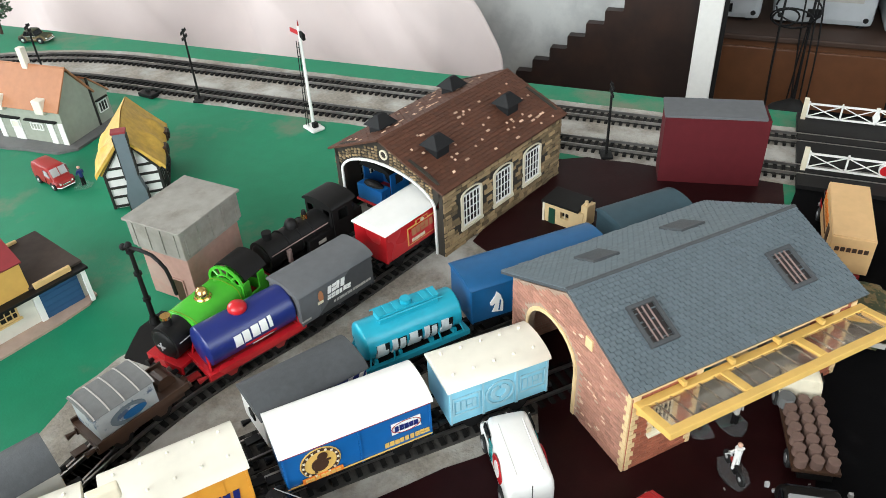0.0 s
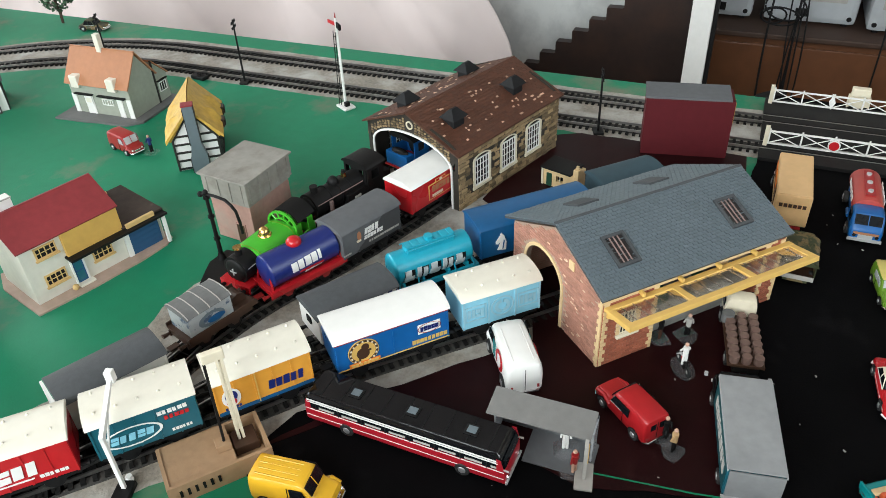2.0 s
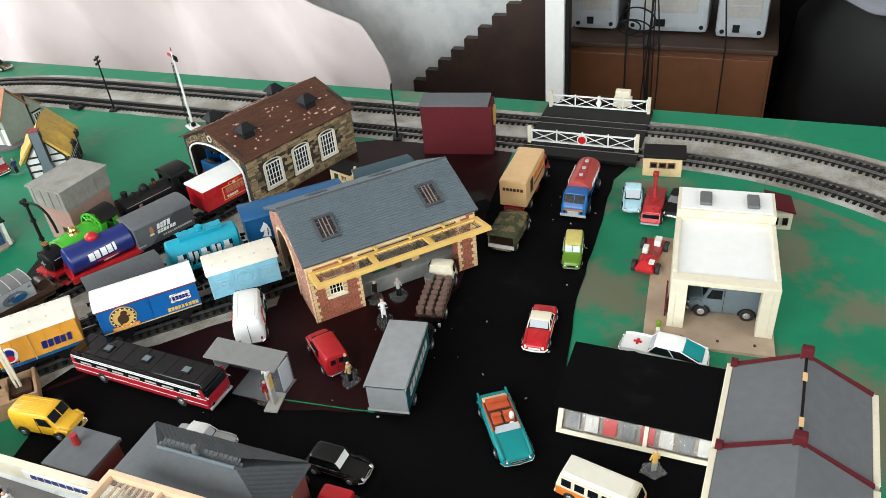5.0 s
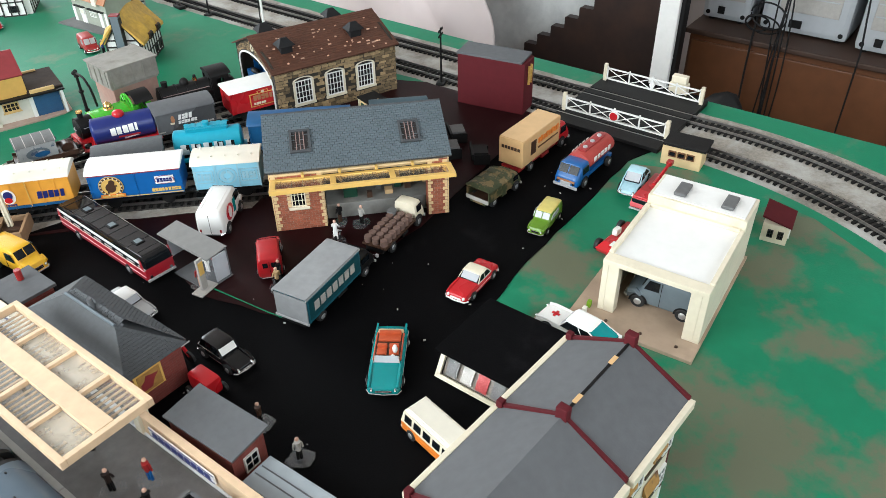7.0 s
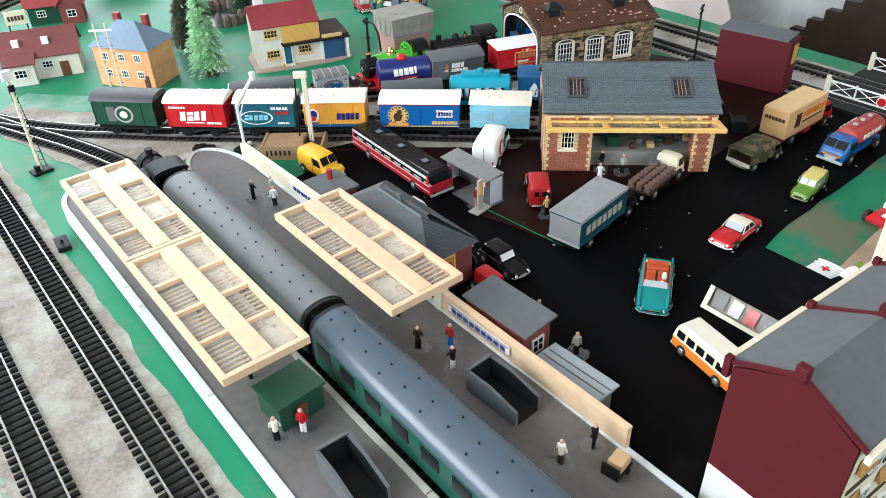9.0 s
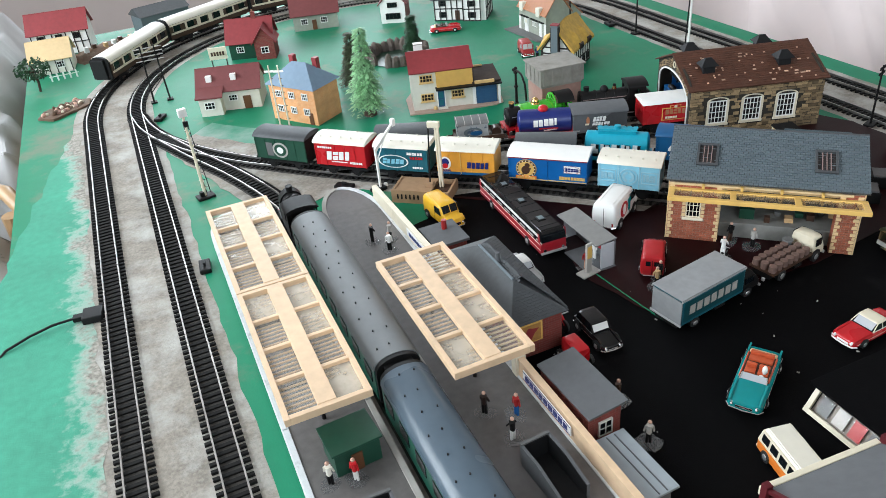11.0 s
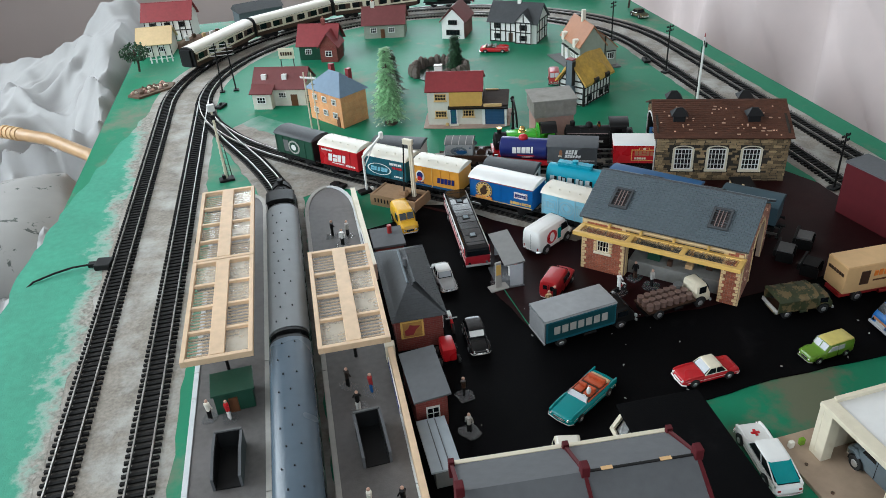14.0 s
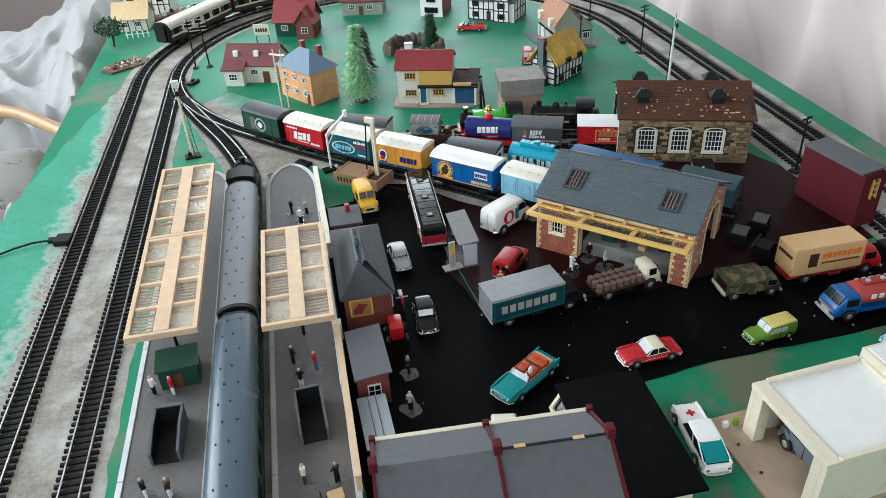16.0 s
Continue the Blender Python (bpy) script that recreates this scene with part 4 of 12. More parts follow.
def engine_shed():
    s = thing("engine_shed", 0.102, -0.003, 0.0022, -19.7, "rubble stone engine shed with brown tiled roof and four vents", "engine shed")
    L, W, EZ, RZ, RY = 0.169, 0.124, 0.0635, 0.0895, 0.064
    rnd = random.Random(9)
    wins = [(0.0245, 0.0475), (0.068, 0.091), (0.1115, 0.1345)]
    for y0, y1 in ((0.0, 0.004), (W - 0.004, W)):
        part("side_wall", wall_with_holes(0.0, L, 0.0, EZ, y0, y1, [(a, b, 0.017, 0.047) for a, b in wins]), joint_mat, s, "rubble stone side wall with three arched windows")
    side_keep = lambda x, z: not any(a - 0.0022 < x < b + 0.0022 and 0.0145 < z < 0.0505 for a, b in wins)
    for wall, face in zip([o for o in s.children if o.name.startswith("side_wall")], (lambda x, z, d: (x, -d, z), lambda x, z, d: (x, W + d, z))):
        tagged(part("stone_facing", brickwork(0.0, L, 0.0, EZ, 0.0082, 0.0035, side_keep, face, rnd, 0.0004, 0.0006, True), stone_piece, wall), kind="stuff")
    for side, yy, flip in ((0, 0.0012, False), (1, W - 0.0012, True)):
        for a, b in wins:
            m = Matrix.Translation((0, W, 0)) @ Matrix.Scale(-1, 4, (0, 1, 0)) if flip else Matrix()
            small_window(s, (a + b) / 2, 0.032, b - a - 0.0004, 0.0296, 0.0008, (5, 4), white_mat, m, 0.003, matt_black, 0.0012)
            hood = bmesh.new()
            n = 8
            for i in range(n):
                t0, t1 = math.pi * i / n, math.pi * (i + 1) / n
                c = (a + b) / 2
                p = [(c + r * math.cos(t), 0.0465 + r * 0.36 * math.sin(t)) for r, t in ((0.0112, t0), (0.0138, t0), (0.0138, t1), (0.0112, t1))]
                prism(p, "y", -0.0012, 0.0002, hood)
            box(a - 0.0024, a + 0.0002, -0.0012, 0.0002, 0.017, 0.0465, bm=hood)
            box(b - 0.0002, b + 0.0024, -0.0012, 0.0002, 0.017, 0.0465, bm=hood)
            box(a - 0.003, b + 0.003, -0.0018, 0.0002, 0.0142, 0.017, bm=hood)
            hood.transform(m)
            part("window_surround", hood, cream_mat, s, "pale stone window surround")
    # front and back frames with the wide arch
    for x0 in (0.0, L - 0.003):
        arch = [(W / 2 + (W / 2 - 0.009) * math.cos(math.pi * i / 16), 0.044 + 0.022 * math.sin(math.pi * i / 16)) for i in range(17)]
        top = [(W / 2 + (W / 2) * math.cos(math.pi * i / 16), (EZ + (RZ - EZ) * (1 - abs(1 - 2 * (1 - i / 16) * 1.0))) - 0.002) for i in range(17)]
        bm = bmesh.new()
        for i in range(16):
            prism([arch[i], top[i], top[i + 1], arch[i + 1]], "x", x0, x0 + 0.003, bm)
        box(x0, x0 + 0.003, 0.004, 0.009, 0.0, 0.044, bm=bm)
        box(x0, x0 + 0.003, W - 0.009, W - 0.004, 0.0, 0.044, bm=bm)
        bmesh.ops.remove_doubles(bm, verts=bm.verts[:], dist=0.00002)
        part("gable", bm, joint_mat, s, "dark gable over the wide arched doorway")
        tr = bmesh.new()
        ro = [(W / 2 + (W / 2 - 0.0068) * math.cos(math.pi * i / 16), 0.044 + 0.0242 * math.sin(math.pi * i / 16)) for i in range(17)]
        xa = x0 - 0.0013 if x0 == 0 else x0 + 0.003
        for i in range(16):
            prism([arch[i], ro[i], ro[i + 1], arch[i + 1]], "x", xa, xa + 0.0013, tr)
        box(xa, xa + 0.0013, 0.0068, 0.009, 0.0, 0.044, bm=tr)
        box(xa, xa + 0.0013, W - 0.009, W - 0.0068, 0.0, 0.044, bm=tr)
        part("arch_trim", tr, white_mat, s, "white painted arch trim")
        if x0 == 0:
            orn, ring = bmesh.new(), bmesh.new()
            for i in range(14):
                t0, t1 = 2 * math.pi * i / 14, 2 * math.pi * (i + 1) / 14
                prism([(W / 2 + r * math.cos(t), 0.0765 + r * math.sin(t)) for r, t in ((0.0032, t0), (0.0045, t0), (0.0045, t1), (0.0032, t1))], "x", -0.0011, 0.0, ring)
            for k in range(26):
                y = 0.010 + k * 0.0042 + rnd.uniform(-0.0006, 0.0006)
                if abs(y + 0.0015 - W / 2) > 0.0065:
                    top_z = EZ + (RZ - EZ) * (1 - abs(y - W / 2) / (W / 2))
                    low_z = 0.044 + 0.0245 * math.sqrt(max(0.0, 1 - ((y - W / 2) / (W / 2 - 0.0066)) ** 2))
                    zc = low_z + 0.0012
                    while zc < top_z - 0.0045:
                        box(-0.0009, 0.0, y + rnd.uniform(-0.0005, 0.0005), y + rnd.uniform(0.0022, 0.0034), zc, zc + rnd.uniform(0.0012, 0.0020), bm=orn)
                        zc += 0.0028
            part("gable_ring", ring, cream_mat, s, "pale ring on the gable")
            part("gable_stone", orn, stone_piece, s, "uneven stones over the arch")
    a, b = gable_roof(-0.004, L + 0.004, ((-0.004, EZ - 0.001), (W + 0.004, EZ - 0.001)), (RY, RZ), 0.0014)
    for sl, e in ((a, (-0.004, EZ - 0.001)), (b, (W + 0.004, EZ - 0.001))):
        r = part("roof", sl, tile_brown, s, "brown tiled roof slope with pale patches")
        t = part("tile_coursing", courses(-0.004, L + 0.004, (e[0], e[1] + 0.0013), (RY, RZ + 0.0015), 19, 0.0056, 0.0006, rnd), tile_brown, r)
        tagged(t, kind="stuff")
        fl = bmesh.new()
        d = Vector((0, RY - e[0], RZ - e[1])).normalized()
        nr = Vector((0, -d.z, d.y)) if d.y > 0 else Vector((0, d.z, -d.y))
        for _ in range(48):
            x, k = rnd.uniform(0.0, L - 0.006), rnd.uniform(0.004, 0.060)
            w = rnd.choice((0.0018, 0.0026, 0.0044))
            p0, p1 = Vector((0, *e)) + d * k + nr * 0.0014, Vector((0, *e)) + d * (k + 0.0019) + nr * 0.0014
            vs = [(x, p0), (x + w, p0), (x + w, p1), (x, p1)]
            lo = [fl.verts.new((xx, p.y, p.z)) for xx, p in vs]
            hi = [fl.verts.new((xx, p.y + nr.y * 0.0009, p.z + nr.z * 0.0009)) for xx, p in vs]
            fl.faces.new(hi)
            for i in range(4):
                fl.faces.new((lo[i], lo[(i + 1) % 4], hi[(i + 1) % 4], hi[i]))
        tagged(part("tile_patch", fl, fleck_mat, r, "pale buff patches on the tiles"), kind="stuff")
    part("ridge", rod((-0.004, RY, RZ + 0.0012), (L + 0.004, RY, RZ + 0.0012), 0.0012, n=8), tile_brown, s)
    for x in (0.030, 0.126):
        for y in (0.030, W - 0.030):
            z = EZ + (RZ - EZ) * ((y if y < RY else W - y) / RY)
            v = box(x - 0.0078, x + 0.0078, y - 0.0068, y + 0.0068, z - 0.006, z + 0.0085, 0.0008)
            lo = [v.verts.new((x + sx * 0.0112, y + sy * 0.0100, z + 0.0085)) for sx, sy in ((-1, -1), (1, -1), (1, 1), (-1, 1))]
            hi = [v.verts.new((x + sx * 0.0040, y + sy * 0.0012, z + 0.0172)) for sx, sy in ((-1, -1), (1, -1), (1, 1), (-1, 1))]
            v.faces.new(lo[::-1])
            v.faces.new(hi)
            for i in range(4):
                v.faces.new((lo[i], lo[(i + 1) % 4], hi[(i + 1) % 4], hi[i]))
            part("roof_vent", v, vent_black, s, "dark smoke vent with a pitched cap")
    return s


goods_shed()
engine_shed()

# water tower
wt = thing("water_tower", -0.0185, 0.1560, 0.0018, -6, "faded pink brick water tower with a grey tank", "water tower")
part("tower_base", box(0.003, 0.062, 0.003, 0.050, 0.0, 0.047, 0.0008), pink_card, wt, "faded pink brick base")
tank_grey = material("weathered_tank_grey", (0.27, 0.255, 0.225), 0.75, var=0.25, scale=120, bump=0.3, col2=(0.17, 0.15, 0.125), patch=(45, 0.5, 0.75))
part("tank", box(0.0, 0.065, 0.0, 0.053, 0.047, 0.070, 0.0008), tank_grey, wt, "grey riveted tank")
part("tank_lid", box(-0.002, 0.067, -0.002, 0.055, 0.070, 0.0722, 0.0006), tank_grey, wt)
part("base_moulding", box(0.0015, 0.0635, 0.0015, 0.0515, 0.0445, 0.0468, 0.0004), tank_grey, wt)
for k in range(5):
    part("tank_rib", box(0.004 + k * 0.0138, 0.0053 + k * 0.0138, -0.0008, -0.0001, 0.048, 0.0695), tank_grey, wt)
    if k < 4:
        part("tank_rib", box(-0.0008, -0.0001, 0.005 + k * 0.0138, 0.0063 + k * 0.0138, 0.048, 0.0695), tank_grey, wt)
part("doorway", box(0.0020, 0.0031, 0.014, 0.023, 0.0, 0.021), umber_mat, wt, "dark brown arched door")
part("door_frame", boxes([(0.0018, 0.0031, 0.0128, 0.0139, 0.0, 0.0222), (0.0018, 0.0031, 0.0231, 0.0242, 0.0, 0.0222), (0.0018, 0.0031, 0.0139, 0.0231, 0.0211, 0.0222)]), pink_card, wt)


def cottage(name, x, y, rz, L, D, eave, ridge, wall, roof, label, chimney=(), windows=(), door=None, gable_windows=(), category="house", over=0.004, ridge_y=None, frame_mat=white_mat, chim_mat=None, beams=None):
    """A small house along x: walls, gable roof, chimneys, windows (x, z, w, h) on the front (y = 0) and gables."""
    h = thing(name, x, y, 0.0014, rz, label, category)
    ry = D / 2 if ridge_y is None else ridge_y
    bm = prism([(0, 0), (D, 0), (D, eave), (ry, ridge - 0.002), (0, eave)], "x", 0, L)
    part("wall", bm, wall, h)
    a, b = gable_roof(-over, L + over, ((-over, eave - over * (ridge - eave) / ry), (D + over, eave - over * (ridge - eave) / (D - ry))), (ry, ridge), 0.0018)
    part("roof", a, roof, h)
    part("roof", b, roof, h)
    part("ridge_cap", rod((-over, ry, ridge + 0.0012), (L + over, ry, ridge + 0.0012), 0.0011, n=6), roof, h)
    for cx, cy, w, top in chimney:
        c = box(cx - w / 2, cx + w / 2, cy - w * 0.4, cy + w * 0.4, eave * 0.8, top, 0.0004)
        c = part("chimney", c, chim_mat or wall, h)
        part("chimney_pot", rod((cx, cy, top), (cx, cy, top + 0.004), 0.0014, 0.0012, 8), tile_terracotta, c)
    for wx, wz, ww, wh in windows:
        small_window(h, wx, wz, ww, wh, -0.0003, (3, 2), frame_mat)
    side = pose(L, 0, 0, 0, 0, 90)
    for wy, wz, ww, wh in gable_windows:
        small_window(h, wy, wz, ww, wh, -0.0003, (2, 2), frame_mat, side)
    if door:
        dx, dw, dh, dm = door
        part("door", box(dx - dw / 2, dx + dw / 2, -0.0012, 0.0002, 0.0, dh, 0.0002), dm, h, "painted front door")
    return h


# yellow-fronted modern house with an attached garage
yh = thing("house", -0.155, 0.292, 0.0014, -17.6, "white modern house with red roof, yellow panels and blue garage", "house")
garage_tar = material("brown_black_roofing", (0.055, 0.041, 0.034), 0.85, spec=0.15, var=0.2, scale=140, bump=0.15, col2=(0.075, 0.055, 0.045), patch=(40, 0.5, 0.75))
house_base = material("pinkish_buff_card", (0.42, 0.30, 0.24), 0.7, var=0.18, scale=120, bump=0.2, col2=(0.33, 0.25, 0.19), patch=(36, 0.5, 0.75))
faded_yellow = material("faded_golden_panel", (0.60, 0.36, 0.085), 0.6, var=0.12, scale=160, bump=0.1)
pale_ochre = material("pale_ochre_trim", (0.62, 0.42, 0.17), 0.6, var=0.14, scale=220)
door_blue = material("dusty_dark_blue", (0.022, 0.085, 0.19), 0.55, var=0.14, scale=150)
part("plinth", slab([(-0.007, -0.012), (0.045, -0.015), (0.095, -0.014), (0.122, -0.011), (0.133, -0.004), (0.135, 0.068), (0.0, 0.075), (-0.009, 0.05)], 0.0, 0.002), house_base, yh, "pinkish buff base plate")
part("wall", prism([(0, 0.002), (0.062, 0.002), (0.062, 0.0595), (0.031, 0.0785), (0, 0.0595)], "x", 0, 0.088), render_mat, yh, "off-white rendered walls")
ra, rb = gable_roof(-0.003, 0.091, ((-0.0045, 0.0585), (0.0665, 0.0585)), (0.031, 0.0795), 0.0018)
part("roof", ra, tile_red, yh, "dark red roof slope")
part("roof", rb, tile_red, yh, "dark red roof slope")
part("ridge_cap", box(-0.003, 0.091, 0.0298, 0.0322, 0.0800, 0.0816, 0.0005), tile_red, yh)
ch = part("chimney", box(0.010, 0.023, 0.034, 0.043, 0.062, 0.0905, 0.0006), white_mat, yh, "white chimney block")
part("chimney_cap", box(0.0095, 0.0235, 0.0335, 0.0435, 0.0890, 0.0902), light_grey, ch)
part("yellow_panel", box(0.036, 0.0895, -0.0040, 0.0, 0.0345, 0.0590, 0.0004), faded_yellow, yh, "golden yellow upper front panel")
part("porch_roof", box(0.034, 0.131, -0.0125, 0.0, 0.0322, 0.0345, 0.0004), matt_black, yh, "black porch roof")
part("garage", wall_with_holes(0.088, 0.128, 0.002, 0.0330, 0.0, 0.062, []), render_mat, yh)
part("garage_roof", box(0.0882, 0.131, -0.005, 0.067, 0.0348, 0.0368, 0.0005), garage_tar, yh, "dark brown flat roof")
part("garage_eave", box(0.0882, 0.130, -0.003, 0.065, 0.0330, 0.0347), matt_black, yh)
part("garage_fascia", box(0.0915, 0.1205, -0.0080, -0.0052, 0.0346, 0.0392, 0.0004), pale_ochre, yh, "pale ochre board along the roof edge")
part("roof_kerb", box(0.0915, 0.1130, 0.0610, 0.0640, 0.0369, 0.0392, 0.0004), pale_ochre, yh, "pale ochre board at the back of the roof")
gd = part("garage_door", box(0.0935, 0.1245, -0.0016, -0.0002, 0.002, 0.0320, 0.0003), door_blue, yh, "dark blue garage door")
for k in range(5):
    part("door_rib", box(0.0938, 0.1242, -0.0020, -0.0016, 0.0065 + k * 0.0052, 0.0069 + k * 0.0052), door_blue, gd)
part("door_jamb", box(0.0885, 0.0933, -0.0024, -0.0002, 0.002, 0.0322, 0.0002), white_mat, yh, "white garage pier")
part("porch_post", box(0.1252, 0.1285, -0.0110, -0.0085, 0.002, 0.0322, 0.0003), white_mat, yh)
dr = part("door", box(0.0370, 0.0465, -0.0014, 0.0, 0.003, 0.0295, 0.0003), door_blue, yh, "dark blue front door")
part("door_panel", boxes([(0.0385, 0.0450, -0.0018, -0.0014, 0.006, 0.0150), (0.0385, 0.0450, -0.0018, -0.0014, 0.0170, 0.0265)]), teal_mat, dr)
part("door_frame", boxes([(0.0355, 0.0369, -0.0022, 0.0, 0.002, 0.0322), (0.0466, 0.0480, -0.0022, 0.0, 0.002, 0.0322)]), white_mat, yh)
part("door_step", box(0.0355, 0.0500, -0.0080, -0.0016, 0.0021, 0.0040, 0.0004), ivory_mat, yh, "pale door step")
for wx, wz in ((0.0215, 0.0490), (0.0215, 0.0205), (0.0665, 0.0215)):
    small_window(yh, wx, wz, 0.0190, 0.0115, -0.0003, (4, 2), pale_ochre, None, 0.0022, matt_black, 0.0014)
    part("window_sill", box(wx - 0.0108, wx + 0.0108, -0.0028, -0.0003, wz - 0.0072, wz - 0.0058, 0.0003), pale_ochre, yh)
part("flower_tub", ball((0.0315, -0.0062, 0.0050), 0.0032, 0.0026, 0.0030, 8), pale_ochre, yh, "small ochre tub by the door")

# orange brick villa with a hipped blue roof
oh = thing("villa", -0.292, 0.329, 0.0014, 35, "orange brick villa with a hipped blue-grey roof", "house")
part("wall", box(0.0, 0.055, 0.0, 0.086, 0.0, 0.0555), orange_brick, oh, "orange brick walls")
hip = bmesh.new()
e0, e1, f0, f1, hz, az = -0.004, 0.059, -0.004, 0.090, 0.0545, 0.0835
vs = [hip.verts.new(p) for p in ((e0, f0, hz), (e1, f0, hz), (e1, f1, hz), (e0, f1, hz), (0.0275, 0.030, az), (0.0275, 0.056, az))]
for f in ((0, 1, 4), (1, 2, 5, 4), (2, 3, 5), (3, 0, 4, 5), (3, 2, 1, 0)):
    hip.faces.new([vs[i] for i in f])
part("roof", hip, blue_tile, oh, "blue-grey hipped roof")
for cy in (0.022, 0.066):
    part("chimney", box(0.037, 0.045, cy - 0.004, cy + 0.004, 0.062, 0.088, 0.0004), tile_red, oh, "dark red chimney")
left = Matrix.Translation((0, 0.086, 0)) @ pose(0, 0, 0, 0, 0, -90)
for wx in (0.018, 0.043, 0.068):
    for wz in (0.042, 0.019):
        small_window(oh, wx, wz, 0.011, 0.0105, -0.0003, (3, 2), white_mat, left)
part("door", box(-0.0012, 0.0002, 0.008, 0.015, 0.0, 0.018), brown_wood, oh)

# cream bungalow with a maroon roof
bh = cottage("bungalow", -0.436, 0.492, -19, 0.094, 0.062, 0.034, 0.060, render_mat, tile_maroon, "off-white bungalow with a maroon tiled roof", windows=[(0.052, 0.020, 0.014, 0.010)], door=(0.073, 0.012, 0.021, brown_wood))
part("bay", prism([(-0.018, 0.0), (0.0, 0.0), (0.0, 0.034), (-0.018, 0.030)], "x", 0.002, 0.036), render_mat, bh, "projecting front bay")
part("bay_roof", prism([(-0.022, 0.0285), (0.012, 0.0405), (0.012, 0.0425), (-0.022, 0.0308)], "x", -0.002, 0.040), tile_maroon, bh)
small_window(bh, 0.018, 0.017, 0.016, 0.012, -0.0183, (3, 2), white_mat)
for cx in (0.018, 0.056):
    part("dormer", box(cx - 0.0045, cx + 0.0045, 0.010, 0.017, 0.040, 0.054, 0.0006), white_mat, bh, "small white roof dormer")

# thatched timbered cottage
gc = cottage("thatched_cottage", 0.1110, 0.2845, 36.5, 0.080, 0.050, 0.037, 0.070, white_mat, thatch_mat, "white timbered cottage with a golden thatched roof", over=0.001)


def thatch_sheet(sgn):
    """One slope of thick thatch that swells over its dormers and sags along the ridge."""
    bm = bmesh.new()
    nu, nv = 40, 18
    def at(u, v, lift):
        x = -0.0048 + 0.0905 * u
        y = 0.025 + sgn * (0.0005 + 0.0305 * v)
        z = 0.0765 - 0.0370 * v ** 0.95 + lift
        z += 0.0022 * math.cos(2 * math.pi * (u - 0.5) * 1.0) * (1 - v)
        for c in (0.35, 0.72) if sgn < 0 else (0.22, 0.55):
            z += 0.0085 * math.exp(-((u - c) / 0.085) ** 2) * math.exp(-((v - 0.80) / 0.26) ** 2)
        z += 0.0006 * math.sin(90 * u + 4 * v) * v
        return bm.verts.new((x, y, z))
    top = [[at(i / nu, j / nv, 0.0) for j in range(nv + 1)] for i in range(nu + 1)]
    low = [[at(i / nu, j / nv, -0.0042) for j in range(nv + 1)] for i in range(nu + 1)]
    for i in range(nu):
        for j in range(nv):
            bm.faces.new((top[i][j], top[i + 1][j], top[i + 1][j + 1], top[i][j + 1]))
            bm.faces.new((low[i][j], low[i][j + 1], low[i + 1][j + 1], low[i + 1][j]))
    for i in range(nu):
        bm.faces.new((top[i][nv], top[i + 1][nv], low[i + 1][nv], low[i][nv]))
        bm.faces.new((top[i][0], low[i][0], low[i + 1][0], top[i + 1][0]))
    for j in range(nv):
        bm.faces.new((top[0][j], top[0][j + 1], low[0][j + 1], low[0][j]))
        bm.faces.new((top[nu][j], low[nu][j], low[nu][j + 1], top[nu][j + 1]))
    bmesh.ops.recalc_face_normals(bm, faces=bm.faces[:])
    return bm


for sgn in (-1, 1):
    part("thatch", thatch_sheet(sgn), thatch_mat, gc, "thick golden thatch swelling over the dormers", True)
for cx in (0.0269, 0.0604):
    part("dormer", box(cx - 0.0062, cx + 0.0062, -0.0078, 0.006, 0.0350, 0.0445, 0.0004), umber_mat, gc, "dark dormer window under the thatch")
    small_window(gc, cx, 0.0398, 0.0095, 0.0068, -0.0082, (2, 1), beam_mat)
st = bmesh.new()
prism([(0.0155, 0.0), (0.0335, 0.0), (0.0335, 0.016), (0.0300, 0.032), (0.0300, 0.0785), (0.0190, 0.0785), (0.0190, 0.034), (0.0155, 0.018)], "x", -0.010, -0.0005, st)
each_island("stack_edge", boxes([(-0.0104, -0.0006, 0.0148, 0.0154, 0.0, 0.017), (-0.0104, -0.0006, 0.0336, 0.0342, 0.0, 0.015), (-0.0104, -0.0006, 0.0183, 0.0189, 0.035, 0.0755), (-0.0104, -0.0006, 0.0301, 0.0307, 0.033, 0.0755)]), beam_mat, gc, "black edge line of the stack")
part("stone_chimney", st, slate_mat, gc, "tall grey stone chimney stack")
part("chimney_pot", box(-0.0105, -0.0002, 0.0180, 0.0310, 0.0785, 0.0806, 0.0004), tile_red, gc, "red stack cap")
bm = bmesh.new()
for k in range(5):
    z = 0.0012 + k * 0.0098
    inset = max(0.0, (z - 0.036) * 0.78)
    box(-0.0014, 0.0, inset, 0.0190, z, z + 0.0020, bm=bm)
    box(-0.0014, 0.0, 0.0300, 0.050 - inset, z, z + 0.0020, bm=bm)
for yy in (0.0, 0.0478):
    box(-0.0016, 0.0, yy, yy + 0.0022, 0.0, 0.036, bm=bm)
for e in (-1, 1):
    prism([(0.025 + e * 0.0250, 0.0335), (0.025 + e * 0.0250, 0.0365), (0.025 + e * 0.003, 0.0668), (0.025 + e * 0.003, 0.0635)], "x", -0.0017, 0.0, bm)
each_island("timber_beam", bm, beam_mat, gc, "black timber beams on the gable")
bm = bmesh.new()
for k in range(9):
    box(0.0 + k * 0.00975, 0.0020 + k * 0.00975, -0.0010, 0.0, 0.0, 0.033, bm=bm)
for z in (0.001, 0.016, 0.031):
    box(0.0, 0.080, -0.0012, -0.0002, z, z + 0.0018, bm=bm)
each_island("timber_beam", bm, beam_mat, gc, "black timber beams on the front")
for cx in (0.018, 0.052, 0.07):
    small_window(gc, cx, 0.010, 0.010, 0.010, -0.0004, (2, 2), beam_mat)

